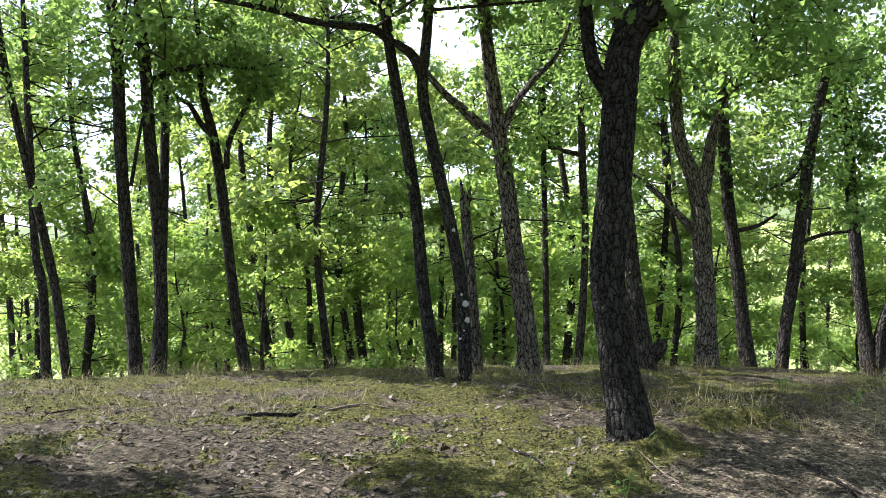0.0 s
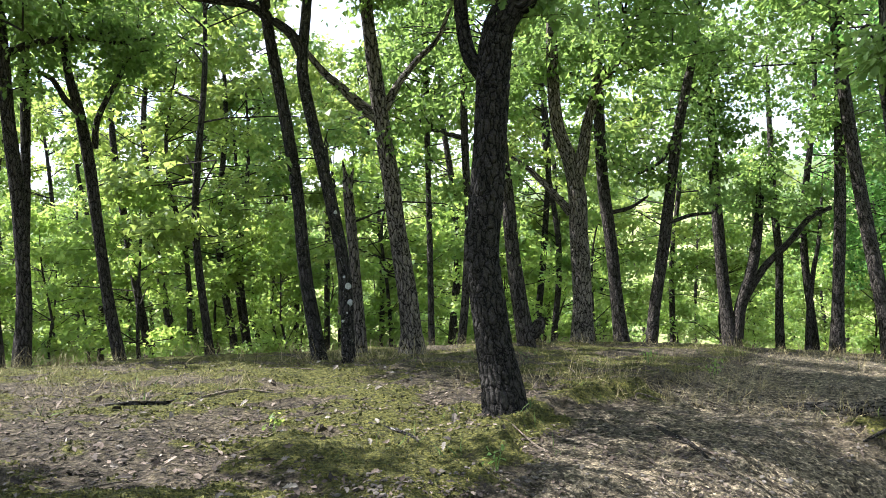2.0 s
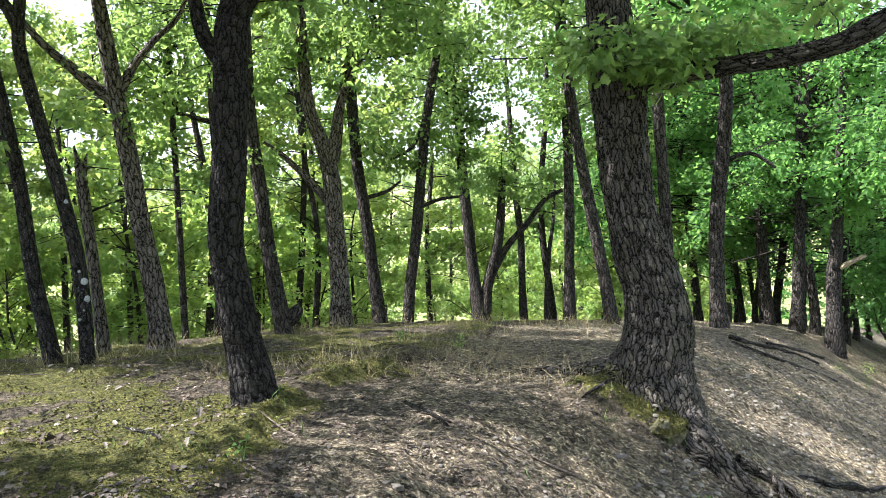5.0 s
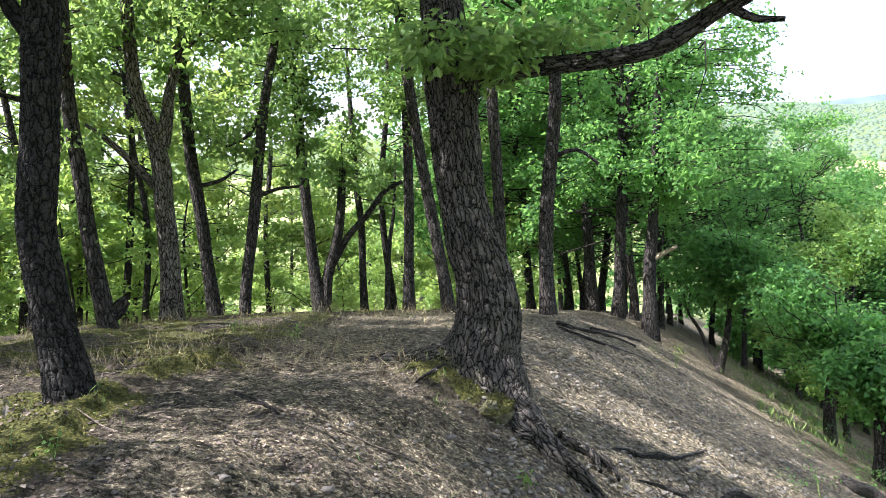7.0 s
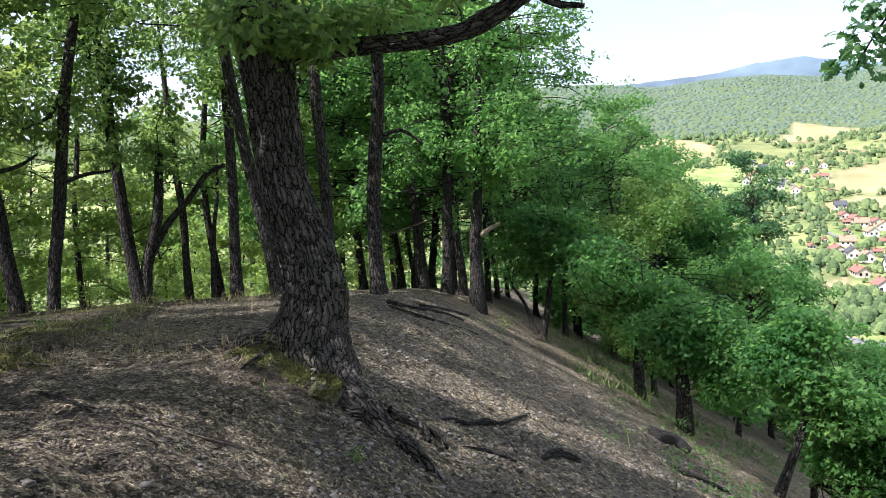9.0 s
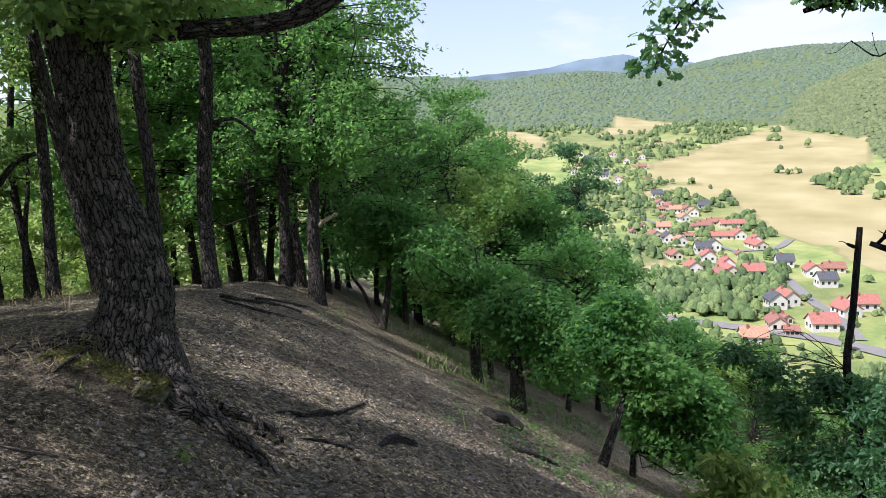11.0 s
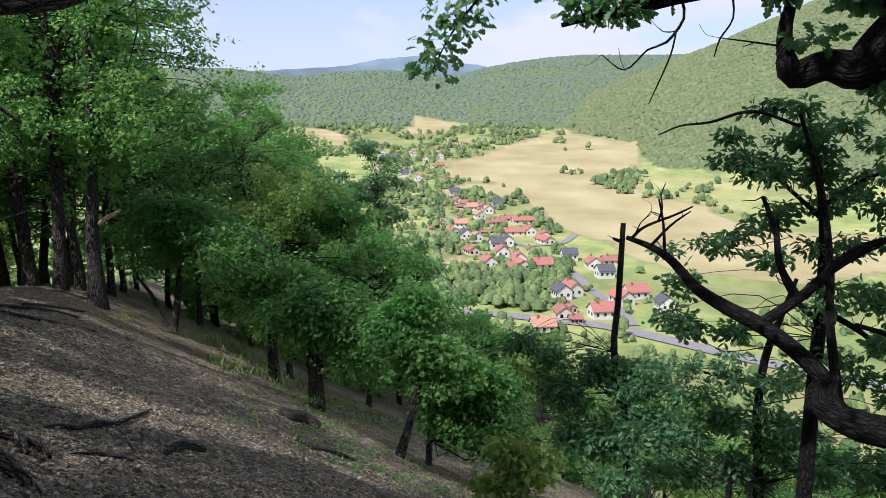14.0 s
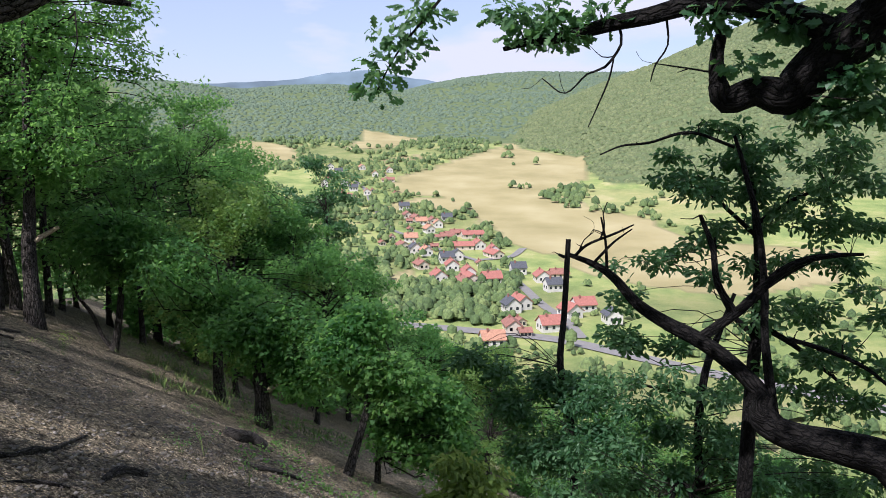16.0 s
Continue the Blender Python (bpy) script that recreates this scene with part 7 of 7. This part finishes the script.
bar("fallen_log", "short dark rotten log on the gravel slope", "log", [(6.24, 5.34, 0.011, 0.6), (6.45, 5.35, 0.034, 0.6), (6.67, 5.34, 0.03, 0.6), (7.09, 5.47, 0.048, 0.6), (7.36, 5.49, 0.032, 0.6), (7.85, 5.69, 0.024, 0.6), (8.49, 5.93, 0.011, 0.6)], BARK_DARK, seed=1, group="")
bar("fallen_log", "grey barkless log lying across the slope", "log", [(12.84, 6.52, 0.063, 1.0), (12.94, 6.33, 0.103, 1.0), (13.23, 6.18, 0.105, 1.0), (13.32, 5.93, 0.073, 1.0)], LOG_GREY, seed=2, group="")
bar("fallen_log", "long thin grey log on the slope", "log", [(11.25, 5.33, 0.028, 1.2), (11.39, 5.09, 0.042, 1.2), (11.75, 4.9, 0.039, 1.2), (12.08, 4.69, 0.025, 1.2)], LOG_GREY, seed=3, group="")
bar("fallen_branch", "dark crooked stick on the path", "branch", [(2.45, 5.72, 0.013, 0.6), (2.45, 5.47, 0.019, 0.6), (2.48, 5.2, 0.017, 0.6), (2.5, 4.96, 0.012, 0.6)], BARK_DARK, seed=4, group="")
bar("fallen_branch", "dark broken stick on the path edge", "branch", [(4.64, 6.01, 0.02, 0.6), (4.31, 5.8, 0.015, 0.6), (4.15, 5.79, 0.009, 0.6)], BARK_DARK, seed=5, group="")
bar("root", "weathered oak root bared along the bank", "root", [(10.07, 10.37, 0.053, 0.6), (10.36, 10.15, 0.034, 0.6), (11.18, 10.38, 0.032, 0.6), (12.02, 10.59, 0.025, 0.6), (12.4, 10.56, 0.017, 0.6)], BARK, seed=6, group="roots on the bank")
bar("root", "weathered oak root bared along the bank", "root", [(11.28, 10.71, 0.029, 0.6), (11.99, 10.87, 0.034, 0.6), (13.59, 11.54, 0.024, 0.6)], BARK, seed=7, group="roots on the bank")
bar("root", "weathered oak root bared along the bank", "root", [(9.58, 9.77, 0.029, 0.6), (10.06, 9.56, 0.026, 0.6), (10.78, 9.57, 0.023, 0.6), (11.84, 9.7, 0.016, 0.6)], BARK, seed=8, group="roots on the bank")
bar("fallen_branch", "dark rotten branch in the leaf litter", "branch", [(-1.85, 6.49, 0.016, 0.6), (-1.63, 6.58, 0.022, 0.6), (-1.46, 6.87, 0.019, 0.6), (-1.3, 7.04, 0.011, 0.6)], BARK_DARK, seed=9, group="")
bar("fallen_branch", "pale dead branch in the leaf litter", "branch", [(-1.18, 6.99, 0.011, 0.6), (-0.9, 7.11, 0.017, 0.6), (-0.63, 7.09, 0.011, 0.6)], TWIG_DRY, seed=10, group="")
bar("fallen_branch", "dark forked stick on the moss", "branch", [(0.28, 5.56, 0.007, 0.6), (0.43, 5.42, 0.012, 0.6), (0.56, 5.2, 0.01, 0.6), (0.6, 5.0, 0.005, 0.6)], BARK_DARK, seed=11, group="")
bar("fallen_branch", "dark stick in the gravel", "branch", [(6.08, 4.89, 0.009, 0.6), (6.35, 4.83, 0.02, 0.6), (6.5, 4.73, 0.022, 0.6), (6.6, 4.63, 0.013, 0.6)], BARK_DARK, seed=12, group="")
bar("fallen_log", "dark stump of a root in the gravel", "root", [(7.3, 4.81, 0.024, 0.4), (7.75, 4.93, 0.05, 0.3), (8.15, 4.89, 0.035, 0.3)], BARK_DARK, seed=13, group="")

for i in range(46):
    x, y = near_spots(1, 3.6, 9, 0, 124)
    x, y = float(x[0]), float(y[0])
    a, n = small_rng.random() * 6.283, 0.10 + 0.28 * small_rng.random()
    bend = small_rng.normal() * 0.06
    r = 0.004 + 0.006 * small_rng.random()
    bar("fallen_twig", "thin dry twig lying on the ground", "twig", [(x, y, r, 0.8), (x + n * math.cos(a) + bend, y + n * math.sin(a), r * 0.8, 1.6), (x + 2 * n * math.cos(a), y + 2 * n * math.sin(a) + bend, r * 0.4, 1.0)], TWIG_DRY if i % 3 else BARK_TWIG, 5, 0.1, i, "twigs on the ground")


def seedling(label, x, y, h, leaves, seed, material):
    """A small leafy plant on short stems."""
    rng = np.random.default_rng(seed)
    root = tagged(new("seedling"), label, "plant", "small plants on the ground")
    root.location = (x, y, float(floor_z(x, y)))
    tips = rng.normal(size=(5, 3)) * [h * 0.35, h * 0.35, 0] + [0, 0, h]
    tips[:, 2] *= 0.5 + 0.6 * rng.random(5)
    tagged(part("stem", tube_mesh("stem", [([(0, 0, -0.02, 0.004), (*(q * 0.5), 0.003), (*q, 0.002)], 0.04, 4, 0, 0, 0) for q in tips], GRASS), root), kind="stuff")
    v, f = spray_leaves(tips, np.full(5, leaves), h * 0.22, 0.038, rng, lobed)
    part("foliage", mesh_np("foliage", v, f, material, False), root)


seedling("bright green oak seedling beside the path", 1.02, 4.46, 0.16, 3, 300, LEAF_WOOD)
seedling("small green plant on the crest", 4.10, 8.41, 0.22, 7, 304, LEAF_WOOD)
seedling("small green plant on the crest", 3.59, 9.06, 0.16, 6, 305, LEAF_WOOD)
seedling("leafy oak seedling at the slope's edge", 13.28, 10.27, 0.50, 9, 306, LEAF_SUN)
seedling("small dusty plant on the slope", 10.21, 5.36, 0.40, 8, 307, LEAF_SLOPE)
seedling("small dusty plant on the slope", 9.77, 4.42, 0.40, 8, 308, LEAF_SLOPE)
seedling("small dusty plant on the slope", 9.81, 5.47, 0.30, 7, 309, LEAF_SLOPE)
seedling("small green plant in the gravel", 4.21, 4.32, 0.14, 5, 310, LEAF_WOOD)
seedling("small green plant in the moss", -0.37, 5.33, 0.12, 5, 311, LEAF_SUN)
seedling("leafy bush at the foot of a slope oak", 16.27, 8.49, 0.70, 18, 312, LEAF_SLOPE)
seedling("leafy bush at the foot of a slope oak", 19.99, 11.53, 0.50, 14, 313, LEAF_SLOPE)
seedling("leafy oak seedling at the slope's edge", 13.10, 10.09, 0.45, 9, 314, LEAF_SUN)
seedling("small dusty plant on the slope", 13.54, 7.47, 0.27, 8, 340, LEAF_SLOPE)
seedling("small dusty plant on the slope", 13.95, 5.75, 0.30, 8, 341, LEAF_SLOPE)
seedling("small dusty plant on the slope", 24.09, 13.44, 0.31, 9, 342, LEAF_SLOPE)
seedling("small dusty plant on the slope", 25.55, 15.10, 0.23, 6, 343, LEAF_SLOPE)
seedling("small dusty plant on the slope", 14.08, 6.01, 0.25, 7, 344, LEAF_SLOPE)
seedling("small dusty plant on the slope", 13.97, 6.69, 0.43, 7, 345, LEAF_SLOPE)
seedling("small dusty plant on the slope", 23.74, 14.72, 0.26, 9, 346, LEAF_SLOPE)
seedling("small dusty plant on the slope", 22.35, 13.62, 0.29, 5, 347, LEAF_SLOPE)
seedling("small dusty plant on the slope", 15.25, 7.31, 0.34, 6, 348, LEAF_SLOPE)
seedling("small dusty plant on the slope", 25.40, 15.90, 0.21, 6, 349, LEAF_SLOPE)
seedling("small dusty plant on the slope", 17.82, 9.82, 0.37, 8, 350, LEAF_SLOPE)
seedling("small dusty plant on the slope", 15.98, 10.16, 0.37, 9, 351, LEAF_SLOPE)
seedling("small dusty plant on the slope", 14.93, 5.77, 0.28, 7, 352, LEAF_SLOPE)
seedling("small dusty plant on the slope", 15.31, 6.83, 0.30, 7, 353, LEAF_SLOPE)
seedling("small dusty plant on the slope", 19.36, 11.20, 0.32, 8, 354, LEAF_SLOPE)
seedling("small dusty plant on the slope", 16.29, 7.48, 0.35, 7, 355, LEAF_SLOPE)
